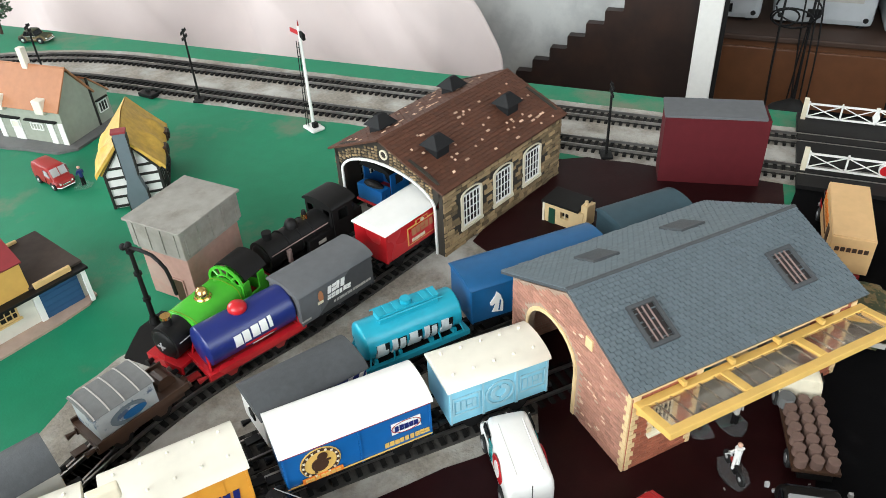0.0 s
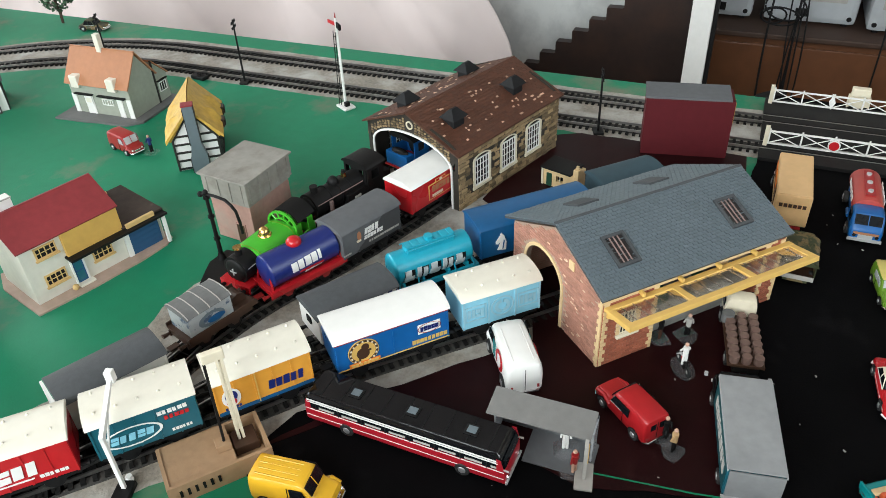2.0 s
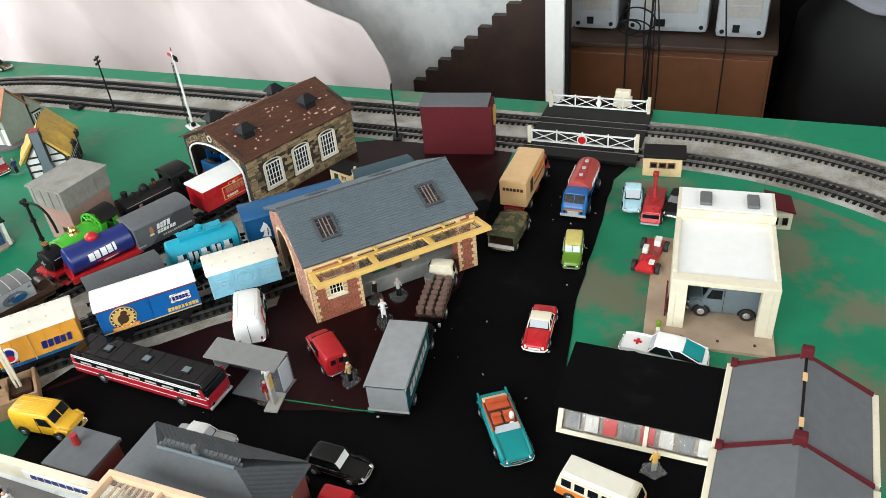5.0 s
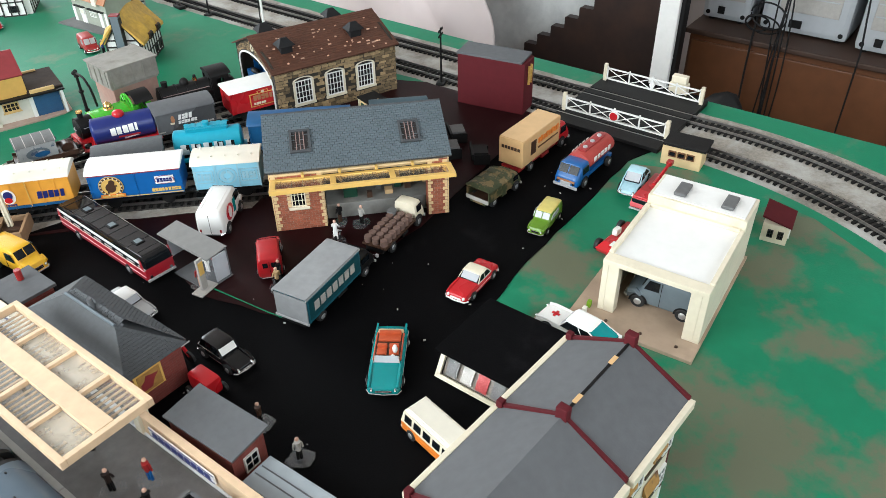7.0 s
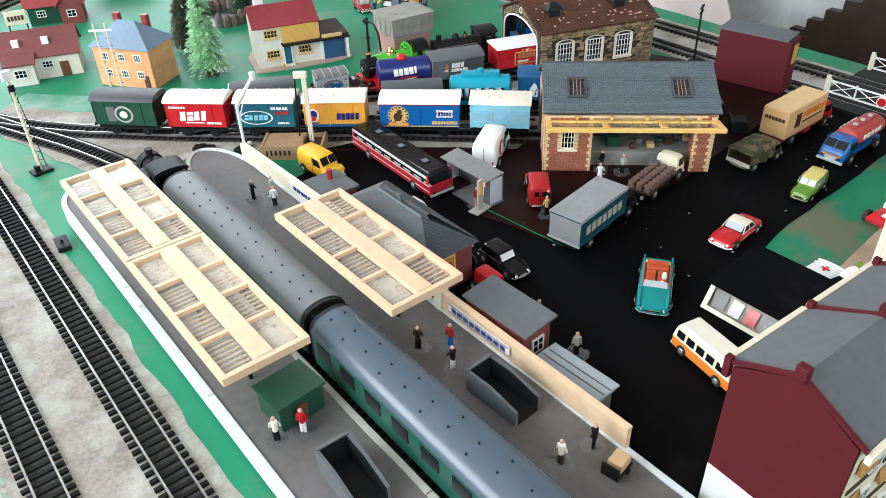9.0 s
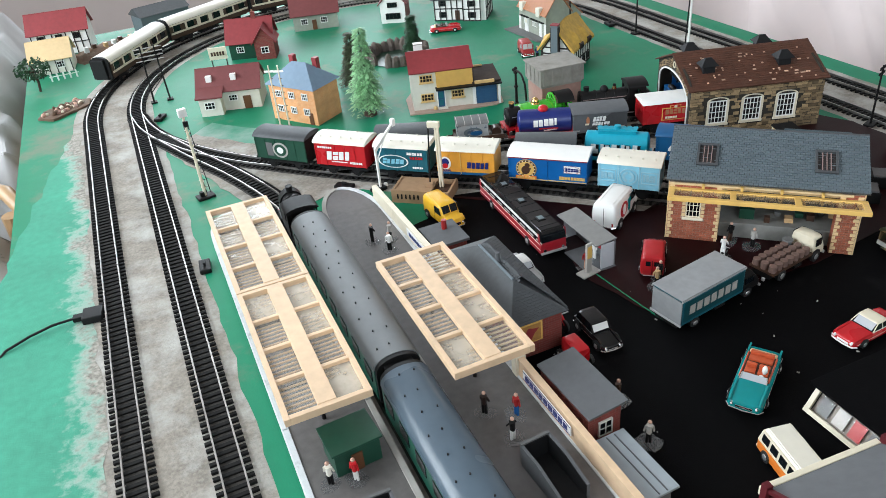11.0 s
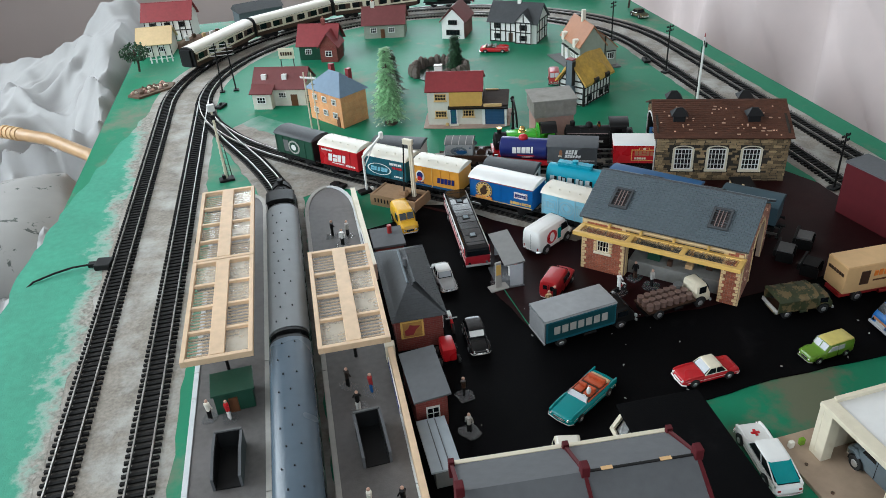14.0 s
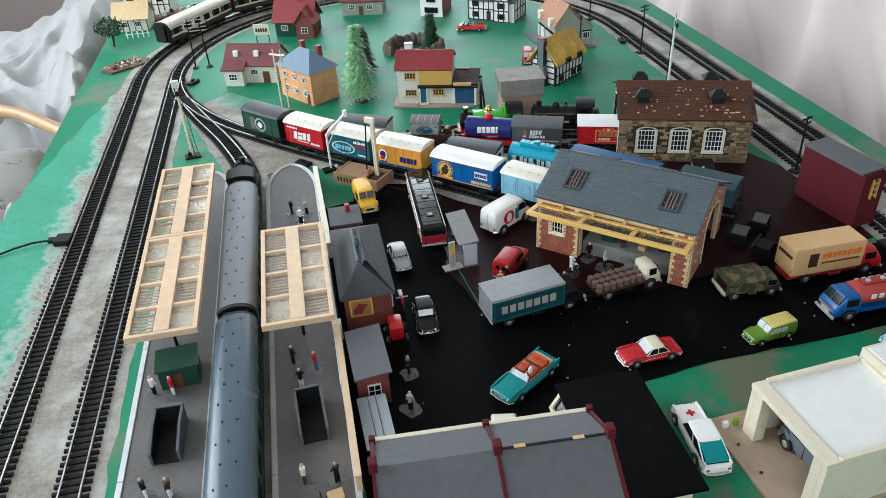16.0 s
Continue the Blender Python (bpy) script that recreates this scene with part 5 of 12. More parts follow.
# grey rendered cottage with a terracotta roof; its long front faces the village green
tc_ = cottage("cottage", 0.1660, 0.5510, -88, 0.092, 0.050, 0.0455, 0.0800, grey_render, tile_terracotta, "grey rendered cottage with a terracotta roof", over=0.003)
for x0, x1 in ((0.0, 0.007), (0.020, 0.033), (0.070, 0.078), (0.085, 0.092)):
    part("white_pilaster", box(x0, x1, -0.0009, -0.0001, 0.0, 0.028), white_mat, tc_, "white painted strip of the front")
for cx, w in ((0.021, 0.014), (0.064, 0.021)):
    part("awning", box(cx - w, cx + w, -0.0042, 0.0, 0.0285, 0.0300), matt_black, tc_, "thin black awning")
for cx in (0.014, 0.070):
    part("dormer", box(cx - 0.006, cx + 0.006, -0.0050, 0.010, 0.038, 0.0540, 0.0012), ivory_mat, tc_, "small pale dormer")
small_window(tc_, 0.0265, 0.0215, 0.0110, 0.0085, -0.0012, (1, 1), white_mat, None, 0.0022, ivory_mat)
small_window(tc_, 0.0560, 0.0215, 0.0170, 0.0085, -0.0006, (4, 1), white_mat, None, 0.0022, grey_render)
part("chimney", box(0.040, 0.047, 0.0215, 0.0285, 0.070, 0.1000, 0.0005), ivory_mat, tc_, "tall pale chimney")
part("rear_wing", prism([(0.0502, 0.0), (0.074, 0.0), (0.074, 0.036), (0.0502, 0.058)], "x", 0.030, 0.0915), grey_render, tc_, "lower grey wing at the back")
part("wing_roof", prism([(0.0502, 0.0585), (0.0765, 0.0340), (0.0765, 0.0360), (0.0502, 0.0605)], "x", 0.028, 0.0935), tile_terracotta, tc_)
part("corner_post", box(0.0916, 0.0935, 0.0488, 0.0508, 0.0, 0.0600), beam_mat, tc_, "black corner post")
side = pose(0.0915, 0, 0, 0, 0, 90)
small_window(tc_, 0.0620, 0.0215, 0.0140, 0.0130, -0.0005, (3, 1), white_mat, side, 0.0022, beam_mat)
part("awning", box(0.0916, 0.0945, 0.0530, 0.0710, 0.0295, 0.0308), matt_black, tc_, "thin black awning")
part("pavement_base", slab([(-0.016, -0.024), (0.090, -0.018), (0.106, -0.004), (0.106, 0.078), (-0.014, 0.078)], 0.0, 0.0028, 0.001, 0.02, 3), stone_mat, tc_, "grey stone base plate")

# black and white timbered inn
tu = cottage("timbered_inn", 0.061, 0.712, -37, 0.105, 0.068, 0.045, 0.075, white_mat, dark_slate, "white and black timbered inn with a dark roof", over=0.005, windows=[(0.018, 0.034, 0.015, 0.011), (0.018, 0.012, 0.015, 0.011), (0.078, 0.034, 0.015, 0.011), (0.078, 0.012, 0.015, 0.011)], frame_mat=beam_mat)
part("gable_wing", prism([(0.060, 0.0), (0.096, 0.0), (0.096, 0.045), (0.078, 0.064), (0.060, 0.045)], "y", -0.006, 0.030), white_mat, tu, "projecting white gable")
ra, rb = gable_roof(-0.010, 0.034, ((-0.021, 0.0415), (0.021, 0.0415)), (0.0, 0.0655), 0.0018)
for r in (ra, rb):
    r.transform(Matrix.Translation((0.078, 0, 0)) @ pose(0, 0, 0, 0, 0, 90))
    part("gable_roof", r, dark_slate, tu)
bm = bmesh.new()
for k in range(6):
    box(0.0005 + k * 0.0115, 0.0023 + k * 0.0115, -0.0012, 0.0, 0.0, 0.045, bm=bm)
for z in (0.0, 0.0225, 0.043):
    box(0.0, 0.060, -0.0014, -0.0002, z, z + 0.0019, bm=bm)
for k in range(4):
    box(0.060 + k * 0.0114, 0.0618 + k * 0.0114, -0.0072, -0.006, 0.0, 0.045, bm=bm)
for z in (0.0, 0.0225, 0.043):
    box(0.060, 0.096, -0.0074, -0.0062, z, z + 0.0019, bm=bm)
box(0.077, 0.079, -0.0072, -0.006, 0.045, 0.060, bm=bm)
each_island("timber_beam", bm, beam_mat, tu, "black timber beams")
for wz in (0.034, 0.012):
    small_window(tu, 0.078, wz, 0.016, 0.011, -0.0066, (3, 2), beam_mat)
bm = bmesh.new()
for k in range(5):
    box(0.1050, 0.1062, 0.001 + k * 0.0162, 0.0029 + k * 0.0162, 0.0, 0.045, bm=bm)
for z in (0.0, 0.0225, 0.043):
    box(0.1050, 0.1064, 0.0, 0.068, z, z + 0.0019, bm=bm)
each_island("timber_beam", bm, beam_mat, tu, "black timber beams on the gable")
part("door", box(0.043, 0.052, -0.0012, 0.0, 0.0, 0.020), umber_mat, tu)
part("chimney", box(0.052, 0.060, 0.030, 0.038, 0.066, 0.087, 0.0005), white_mat, tu)

# red-roofed inn with its hanging board
rh = cottage("red_roofed_inn", -0.345, 0.735, -20, 0.080, 0.060, 0.034, 0.066, dark_green, tile_red, "dark green inn with a bright red roof", over=0.005, windows=[(0.020, 0.018, 0.014, 0.011), (0.055, 0.018, 0.014, 0.011)], chimney=[(0.050, 0.030, 0.008, 0.078)], chim_mat=dark_brick)
part("cross_wing", prism([(0.050, 0.0), (0.086, 0.0), (0.086, 0.034), (0.068, 0.056), (0.050, 0.034)], "y", -0.016, 0.030), dark_brick, rh, "dark brick cross wing")
ra, rb = gable_roof(-0.020, 0.032, ((-0.022, 0.0295), (0.022, 0.0295)), (0.0, 0.058), 0.0018)
for r in (ra, rb):
    r.transform(Matrix.Translation((0.068, 0, 0)) @ pose(0, 0, 0, 0, 0, 90))
    part("cross_roof", r, tile_red, rh)
small_window(rh, 0.068, 0.018, 0.014, 0.012, -0.0163, (2, 2), white_mat)
sb = thing("hanging_sign", -0.372, 0.690, 0.0014, -15, "cream inn sign board on two thin posts", "sign")
part("board", box(-0.016, 0.016, -0.001, 0.001, 0.020, 0.042, 0.0005), cream_mat, sb)
for k in range(5):
    part("lettering_bar", box(-0.012 + k * 0.005, -0.0085 + k * 0.005, -0.0016, -0.0010, 0.027, 0.034), umber_mat, sb)
for xx in (-0.013, 0.013):
    part("post", rod((xx, 0.0, 0.0), (xx, 0.0, 0.020), 0.0011, n=6), beam_mat, sb)
cottage("brown_roofed_cottage", -0.197, 0.835, -15, 0.090, 0.060, 0.034, 0.062, grey_render, tile_maroon, "grey cottage with a dark red-brown roof", over=0.005, windows=[(0.022, 0.018, 0.014, 0.012), (0.062, 0.018, 0.014, 0.012)], chimney=[(0.020, 0.030, 0.009, 0.074)], chim_mat=render_mat, door=(0.042, 0.009, 0.02, brown_wood))
gh = cottage("gabled_cottage", 0.012, 0.745, 62, 0.070, 0.050, 0.040, 0.068, tile_maroon, tile_maroon, "white-fronted gabled cottage with a dark red roof", over=0.004)
part("front_panel", prism([(0.0, 0.0), (0.050, 0.0), (0.050, 0.039), (0.025, 0.0635), (0.0, 0.039)], "x", -0.0014, -0.0002), white_mat, gh, "white rendered gable front")
m = Matrix.Translation((-0.0014, 0.050, 0)) @ pose(0, 0, 0, 0, 0, -90)
small_window(gh, 0.025, 0.036, 0.020, 0.010, -0.0003, (4, 1), beam_mat, m)
small_window(gh, 0.025, 0.014, 0.030, 0.012, -0.0003, (4, 1), beam_mat, m)

# plain red and grey hut by the line
hut = thing("lineside_hut", 0.273, -0.152, 0.0034, -80, "maroon card hut with a flat grey roof", "hut")
part("wall", box(0.0, 0.090, 0.0, 0.032, 0.0, 0.066, 0.0006), maroon_card, hut, "plain maroon walls")
part("roof", prism([(-0.001, 0.0660), (0.0335, 0.0672), (0.0335, 0.0700), (-0.001, 0.0684)], "x", -0.001, 0.086), mid_grey, hut, "grey card roof")
ld = part("bracket", boxes([(0.0900, 0.0925, 0.0120, 0.0135, 0.036, 0.060), (0.0900, 0.0925, 0.0195, 0.0210, 0.036, 0.060)]), canopy_yellow, hut, "small ochre bracket on the end wall")
for k in range(3):
    part("rung", box(0.0908, 0.0918, 0.0135, 0.0195, 0.040 + k * 0.007, 0.0412 + k * 0.007), canopy_yellow, ld)

# little lineside office
of = thing("lineside_office", 0.1785, -0.0670, 0.0034, -107, "buff office hut with a black flat roof", "hut")
part("wall", wall_with_holes(0.0, 0.038, 0.0, 0.0195, 0.0, 0.022, [(0.0165, 0.0245, 0.0075, 0.0140)]), buff_mat, of)
part("window_void", box(0.0165, 0.0245, 0.004, 0.005, 0.0075, 0.0140), matt_black, of)
part("window_bar", box(0.0201, 0.0209, 0.0005, 0.0015, 0.0075, 0.0140), cream_mat, of)
part("roof", box(-0.0015, 0.0345, -0.0025, 0.0245, 0.0196, 0.0216, 0.0005), matt_black, of, "black flat roof")
ck_ = part("chimney", box(0.0352, 0.0412, 0.0010, 0.0085, 0.0, 0.0265, 0.0006), buff_mat, of, "buff chimney stack")
part("chimney_pot", rod((0.0382, 0.0048, 0.0265), (0.0382, 0.0048, 0.0300), 0.0018, 0.0016, 8), buff_mat, ck_)
part("door", box(0.0055, 0.0115, -0.001, 0.0, 0.0, 0.0150), dark_green, of, "green door")
part("corner_strip", box(-0.0008, 0.0012, -0.0010, 0.0, 0.0, 0.0195), cream_mat, of)

# crossing keeper's hut
ck = thing("crossing_hut", 0.279, -0.428, 0.0014, -84, "buff crossing hut with a black roof", "hut")
part("wall", box(0.0, 0.044, 0.0, 0.026, 0.0, 0.024, 0.0005), buff_mat, ck)
part("roof", box(0.0, 0.048, -0.002, 0.030, 0.024, 0.027, 0.0005), matt_black, ck, "black flat roof")
for k in range(3):
    small_window(ck, 0.012 + k * 0.010, 0.015, 0.0085, 0.007, -0.0004, (1, 1), brown_wood)

# service garage
ga = thing("service_garage", -0.006, -0.577, 0.0014, 4, "white flat-roofed service garage on a tan base", "garage")
part("base_plate", box(0.0, 0.163, -0.002, 0.106, 0.0, 0.0035, 0.0005), material("worn_tan_base", (0.42, 0.31, 0.22), 0.65, var=0.2, scale=120, bump=0.2, col2=(0.30, 0.22, 0.16), patch=(30, 0.5, 0.7)), ga, "tan base plate with small pips")
part("side_wall", box(0.022, 0.153, 0.000, 0.005, 0.0035, 0.052, 0.0004), cream_mat, ga)
part("side_wall", box(0.022, 0.153, 0.082, 0.087, 0.0035, 0.052, 0.0004), cream_mat, ga)
part("rear_wall", box(0.153, 0.158, 0.0, 0.087, 0.0035, 0.052), cream_mat, ga)
part("front_pillar", box(0.022, 0.032, 0.005, 0.014, 0.0035, 0.052, 0.0006), cream_mat, ga)
part("front_pillar", box(0.022, 0.032, 0.073, 0.082, 0.0035, 0.052, 0.0006), cream_mat, ga)
part("lintel", box(0.021, 0.033, 0.0, 0.087, 0.052, 0.0565, 0.0006), cream_mat, ga)
part("roof", box(0.026, 0.120, 0.002, 0.085, 0.0522, 0.0545), white_mat, ga, "plain white flat roof")
for yy in (0.0, 0.083):
    part("parapet", box(0.033, 0.117, yy, yy + 0.004, 0.0522, 0.0580, 0.0005), cream_mat, ga)
part("upper_storey", box(0.120, 0.162, 0.0, 0.087, 0.0522, 0.0655, 0.0006), cream_mat, ga, "cream upper storey")
part("upper_roof", box(0.123, 0.160, 0.003, 0.084, 0.0656, 0.0665), white_mat, ga)
for yy in (0.020, 0.062):
    part("roof_vent", box(0.128, 0.150, yy - 0.0055, yy + 0.0055, 0.0665, 0.0700, 0.0015), stone_mat, ga, "grey rounded roof vent")
part("parapet", box(0.117, 0.121, 0.004, 0.083, 0.0545, 0.0580, 0.0004), cream_mat, ga)
part("mural", box(0.1515, 0.1525, 0.006, 0.081, 0.0035, 0.051), dark_slate, ga, "grey-blue picture panel at the back")
part("side_panel", box(0.036, 0.062, 0.0885, 0.0900, 0.0035, 0.024), maroon_card, ga, "dark red side panel")
for k in range(2):
    pu = part("petrol_pump", box(0.008 + k * 0.010, 0.0125 + k * 0.010, 0.092, 0.0955, 0.0035, 0.0098, 0.0006), lime_mat if k else ivory_mat, ga)
for k in range(3):
    part("pip", rod((0.010, 0.014 + k * 0.030, 0.0035), (0.010, 0.014 + k * 0.030, 0.0045), 0.0014, n=8), umber_mat, ga)

cta = thing("garage_cottage", 0.198, -0.590, 0.0014, 8, "small cream outbuilding with a dark red roof behind the garage", "outbuilding")
part("wall", boxes([(0.0, 0.048, 0.0, 0.036, 0.0, 0.024)], 0.0004), cream_mat, cta)
part("roof", prism([(-0.003, 0.0235), (0.039, 0.0315), (0.039, 0.0335), (-0.003, 0.0255)], "x", -0.002, 0.050), maroon_card, cta, "dark red sloping roof")
small_window(cta, 0.012, 0.012, 0.009, 0.010, -0.0004, (2, 2), white_mat)
small_window(cta, 0.034, 0.012, 0.009, 0.010, -0.0004, (2, 2), white_mat)
m = Matrix.Translation((0, 0.036, 0)) @ pose(0, 0, 0, 0, 0, -90)
small_window(cta, 0.012, 0.012, 0.008, 0.010, -0.0004, (2, 2), beam_mat, m)
small_window(cta, 0.026, 0.012, 0.008, 0.010, -0.0004, (2, 2), beam_mat, m)

cta.scale = (0.66, 0.66, 0.84)
ochre_blind = material("ochre_blind", (0.42, 0.22, 0.06), 0.6, var=0.3, scale=160, bump=0.15, col2=(0.12, 0.06, 0.03), patch=(90, 0.55, 0.65))
# shop parade with parapet walls
sp = thing("shop_parade", -0.292, -0.534, 0.0030, -3.5, "shop parade with grey roof, maroon parapets and cream gutters", "shops")
PL, PD, PE, PR = 0.143, 0.070, 0.113, 0.132
for x in (0.0, PL - 0.003):
    part("gable_wall", prism([(0.0, 0.036), (-PD, 0.036), (-PD, PE), (-PD / 2, PR), (0.0, PE)], "x", x, x + 0.003), maroon_card, sp, "plain maroon gable wall")
    part("gable_base", box(x - 0.0005, x + 0.0035, -PD, 0.0, 0.0, 0.036), white_mat, sp, "white lower gable wall")
part("rear_wall", box(0.003, PL - 0.003, -0.003, 0.0, 0.0, PE), cream_mat, sp)
part("front_wall", box(0.003, PL - 0.003, -PD, -PD + 0.003, 0.0, PE), cream_mat, sp)
ra, rb = gable_roof(0.001, PL - 0.001, ((0.003, PE - 0.001), (-PD - 0.003, PE - 0.001)), (-PD / 2, PR), 0.002)
part("roof", ra, mid_grey, sp, "grey roof slope")
part("roof", rb, mid_grey, sp, "grey roof slope")
for x in (0.0, 0.074, PL):
    v = bmesh.new()
    for e in (0.004, -PD - 0.004):
        prism([(e, PE + 0.0005), (-PD / 2, PR + 0.0005), (-PD / 2, PR + 0.0032), (e, PE + 0.0030)], "x", x - 0.0011, x + 0.0011, v)
    part("parapet", v, maroon_card, sp, "maroon parapet strip")
    part("chimney", box(x - 0.0026, x + 0.0026, -PD / 2 - 0.0034, -PD / 2 + 0.0034, PR, PR + 0.0085, 0.0009), maroon_card, sp, "square maroon chimney")
    part("end_post", box(x - 0.0020, x + 0.0020, 0.001, 0.0050, PE - 0.008, PE + 0.0060, 0.0004), maroon_card, sp)
part("ridge_strip", box(0.076, PL - 0.002, -PD / 2 - 0.0008, -PD / 2 + 0.0008, PR + 0.0012, PR + 0.0026), matt_black, sp, "black ridge strip")
for k in range(2):
    part("ridge_tab", box(0.084 + k * 0.036, 0.091 + k * 0.036, -PD / 2 - 0.0013, -PD / 2 + 0.0013, PR + 0.0027, PR + 0.0031), tan_paint, sp)
for y0, y1 in ((0.0035, 0.0070), (-PD - 0.0070, -PD - 0.0035)):
    for x0, x1 in ((-0.001, 0.0722), (0.0758, PL + 0.001)):
        part("gutter", box(x0, x1, y0, y1, PE - 0.0045, PE + 0.0015, 0.0005), cream_mat, sp, "cream gutter along the roof edge")
for k in range(4):
    x = 0.006 + k * 0.0345
    for z, mt in ((0.012, ochre_blind), (0.046, ochre_blind), (0.078, ochre_blind)):
        part("blind", prism([(-PD - 0.0005, z + 0.021), (-PD - 0.0005, z + 0.0125), (-PD - 0.0032, z + 0.011), (-PD - 0.0032, z + 0.013)], "x", x + 0.002, x + 0.018), mt, sp, "ochre shop blind")
        small_window(sp, x + 0.024, z + 0.008, 0.011, 0.016, -PD - 0.0004, (2, 2), white_mat, None, 0.0022, stone_mat)
        part("shop_sign", box(x + 0.001, x + 0.030, -PD - 0.0008, -PD + 0.0002, z - 0.004, z - 0.001), umber_mat, sp, "dark brown band under the windows")
# low shop with a flat black roof and sloping glazed front
fc = thing("low_shop", -0.121, -0.424, 0.0030, -0.5, "low shop with a flat black roof and cream glazed front", "shop")
part("roof", box(-0.0085, 0.066, -0.128, 0.003, 0.0222, 0.0245, 0.0006), black_road_mat, fc, "matt black flat roof")
part("wall", boxes([(0.002, 0.058, -0.121, -0.118, 0.0, 0.0215), (0.002, 0.058, -0.005, -0.002, 0.0, 0.0215), (0.055, 0.058, -0.118, -0.005, 0.0, 0.0215)]), cream_mat, fc, "cream side walls")
tilt = Matrix.Translation((-0.013, 0.0, 0.0005)) @ Matrix.Rotation(radians(30), 4, "Y")
sf = boxes([(-0.0012, 0.0012, -0.123, 0.0, 0.0, 0.0035), (-0.0012, 0.0012, -0.123, 0.0, 0.0215, 0.0235), (-0.0012, 0.0012, -0.004, 0.0, 0.003, 0.0215), (-0.0012, 0.0012, -0.123, -0.119, 0.003, 0.0215), (-0.0012, 0.0012, -0.068, -0.065, 0.003, 0.0215)])
sf.transform(tilt)
shop_glass = material("thin_shop_glazing", (0.9, 0.9, 0.9), 0.04, var=0.02, bump=0.0, glass=1.0, spec=0.2)
shop_glass.node_tree.nodes["Principled BSDF"].inputs["IOR"].default_value = 1.08
fr = part("shop_window_frame", sf, cream_mat, fc, "cream sloping window frame")
for y0, y1 in ((-0.119, -0.068), (-0.065, -0.004)):
    g = box(-0.0003, 0.0003, y0, y1, 0.003, 0.0215)
    g.transform(tilt)
    part("pane", g, shop_glass, fr, "clear shop glazing").visible_shadow = False
bk = box(0.0030, 0.0036, -0.119, -0.004, 0.003, 0.021)
bk.transform(tilt)
part("backing_board", bk, shop_brown, fc, "brown-grey board behind the shop glazing")
for k, mt in enumerate((light_grey, stone_mat, light_grey, deep_red, stone_mat, deep_red, light_grey, stone_mat)):
    g = box(0.0012, 0.0018, -0.114 + k * 0.0138, -0.104 + k * 0.0138, 0.005, 0.018)
    g.transform(tilt)
    part("display_card", g, mt, fc)

# ---- station ----
PH = 0.019


def platform(name, x0, x1, y0, y1, tip, label, edge_w, edge_e):
    """A platform along y with a rounded far end."""
    p = thing(name, (x0 + x1) / 2, 0.0, 0.0, label=label, category="platform", kind="structure")
    h = (x1 - x0) / 2

    def outline(w):
        n = 14
        pts = [(-h + w, y0), (h - w, y0)]
        pts += [((h - w) * math.cos(math.pi * i / n) ** 1, y1 + (tip - w) * math.sin(math.pi * i / n)) for i in range(n + 1)]
        return pts

    part("platform_body", prism(outline(0.0025), "z", 0.0, PH - 0.002), stone_mat, p)
    part("platform_surface", prism(outline(0.0046), "z", PH - 0.002, PH), platform_mat, p, "dark grey platform surface")
    n = 14
    arc = [Vector((h * math.cos(math.pi * i / n), y1 + tip * math.sin(math.pi * i / n))) for i in range(n + 1)]
    part("kerb", ribbon(arc[:8], 0.0, 0.0048, 0.004, PH + 0.0012), edge_e, p, "pale kerb round the platform end")
    part("kerb", ribbon(arc[7:], 0.0, 0.0048, 0.004, PH + 0.0012), edge_w, p, "pale kerb round the platform end")
    slabs = 6
    step = (y1 - y0) / slabs
    for sx, mat in ((1, edge_e), (-1, edge_w)):
        for k in range(slabs):
            xa, xb = sorted((sx * h, sx * (h - 0.0048)))
            part("kerbstone", box(xa, xb, y0 + step * k + 0.0004, y0 + step * (k + 1) - 0.0004, 0.004, PH + 0.0012, 0.0004), mat, p, "pale kerb slab along the platform edge")
    return p


kerb_white = material("worn_white_kerb_paint", (0.62, 0.64, 0.65), 0.6, var=0.12, scale=140, bump=0.3, col2=(0.34, 0.34, 0.33), patch=(60, 0.58, 0.72))
platform("platform_west", -0.4905, -0.4195, -0.92, 0.055, 0.048, "long grey platform with white kerbs and a rounded ramp end", kerb_white, light_grey)
platform("platform_east", -0.371, -0.304, -0.92, 0.010, 0.078, "grey platform with pale kerbs and a rounded end", light_grey, kerb_white)


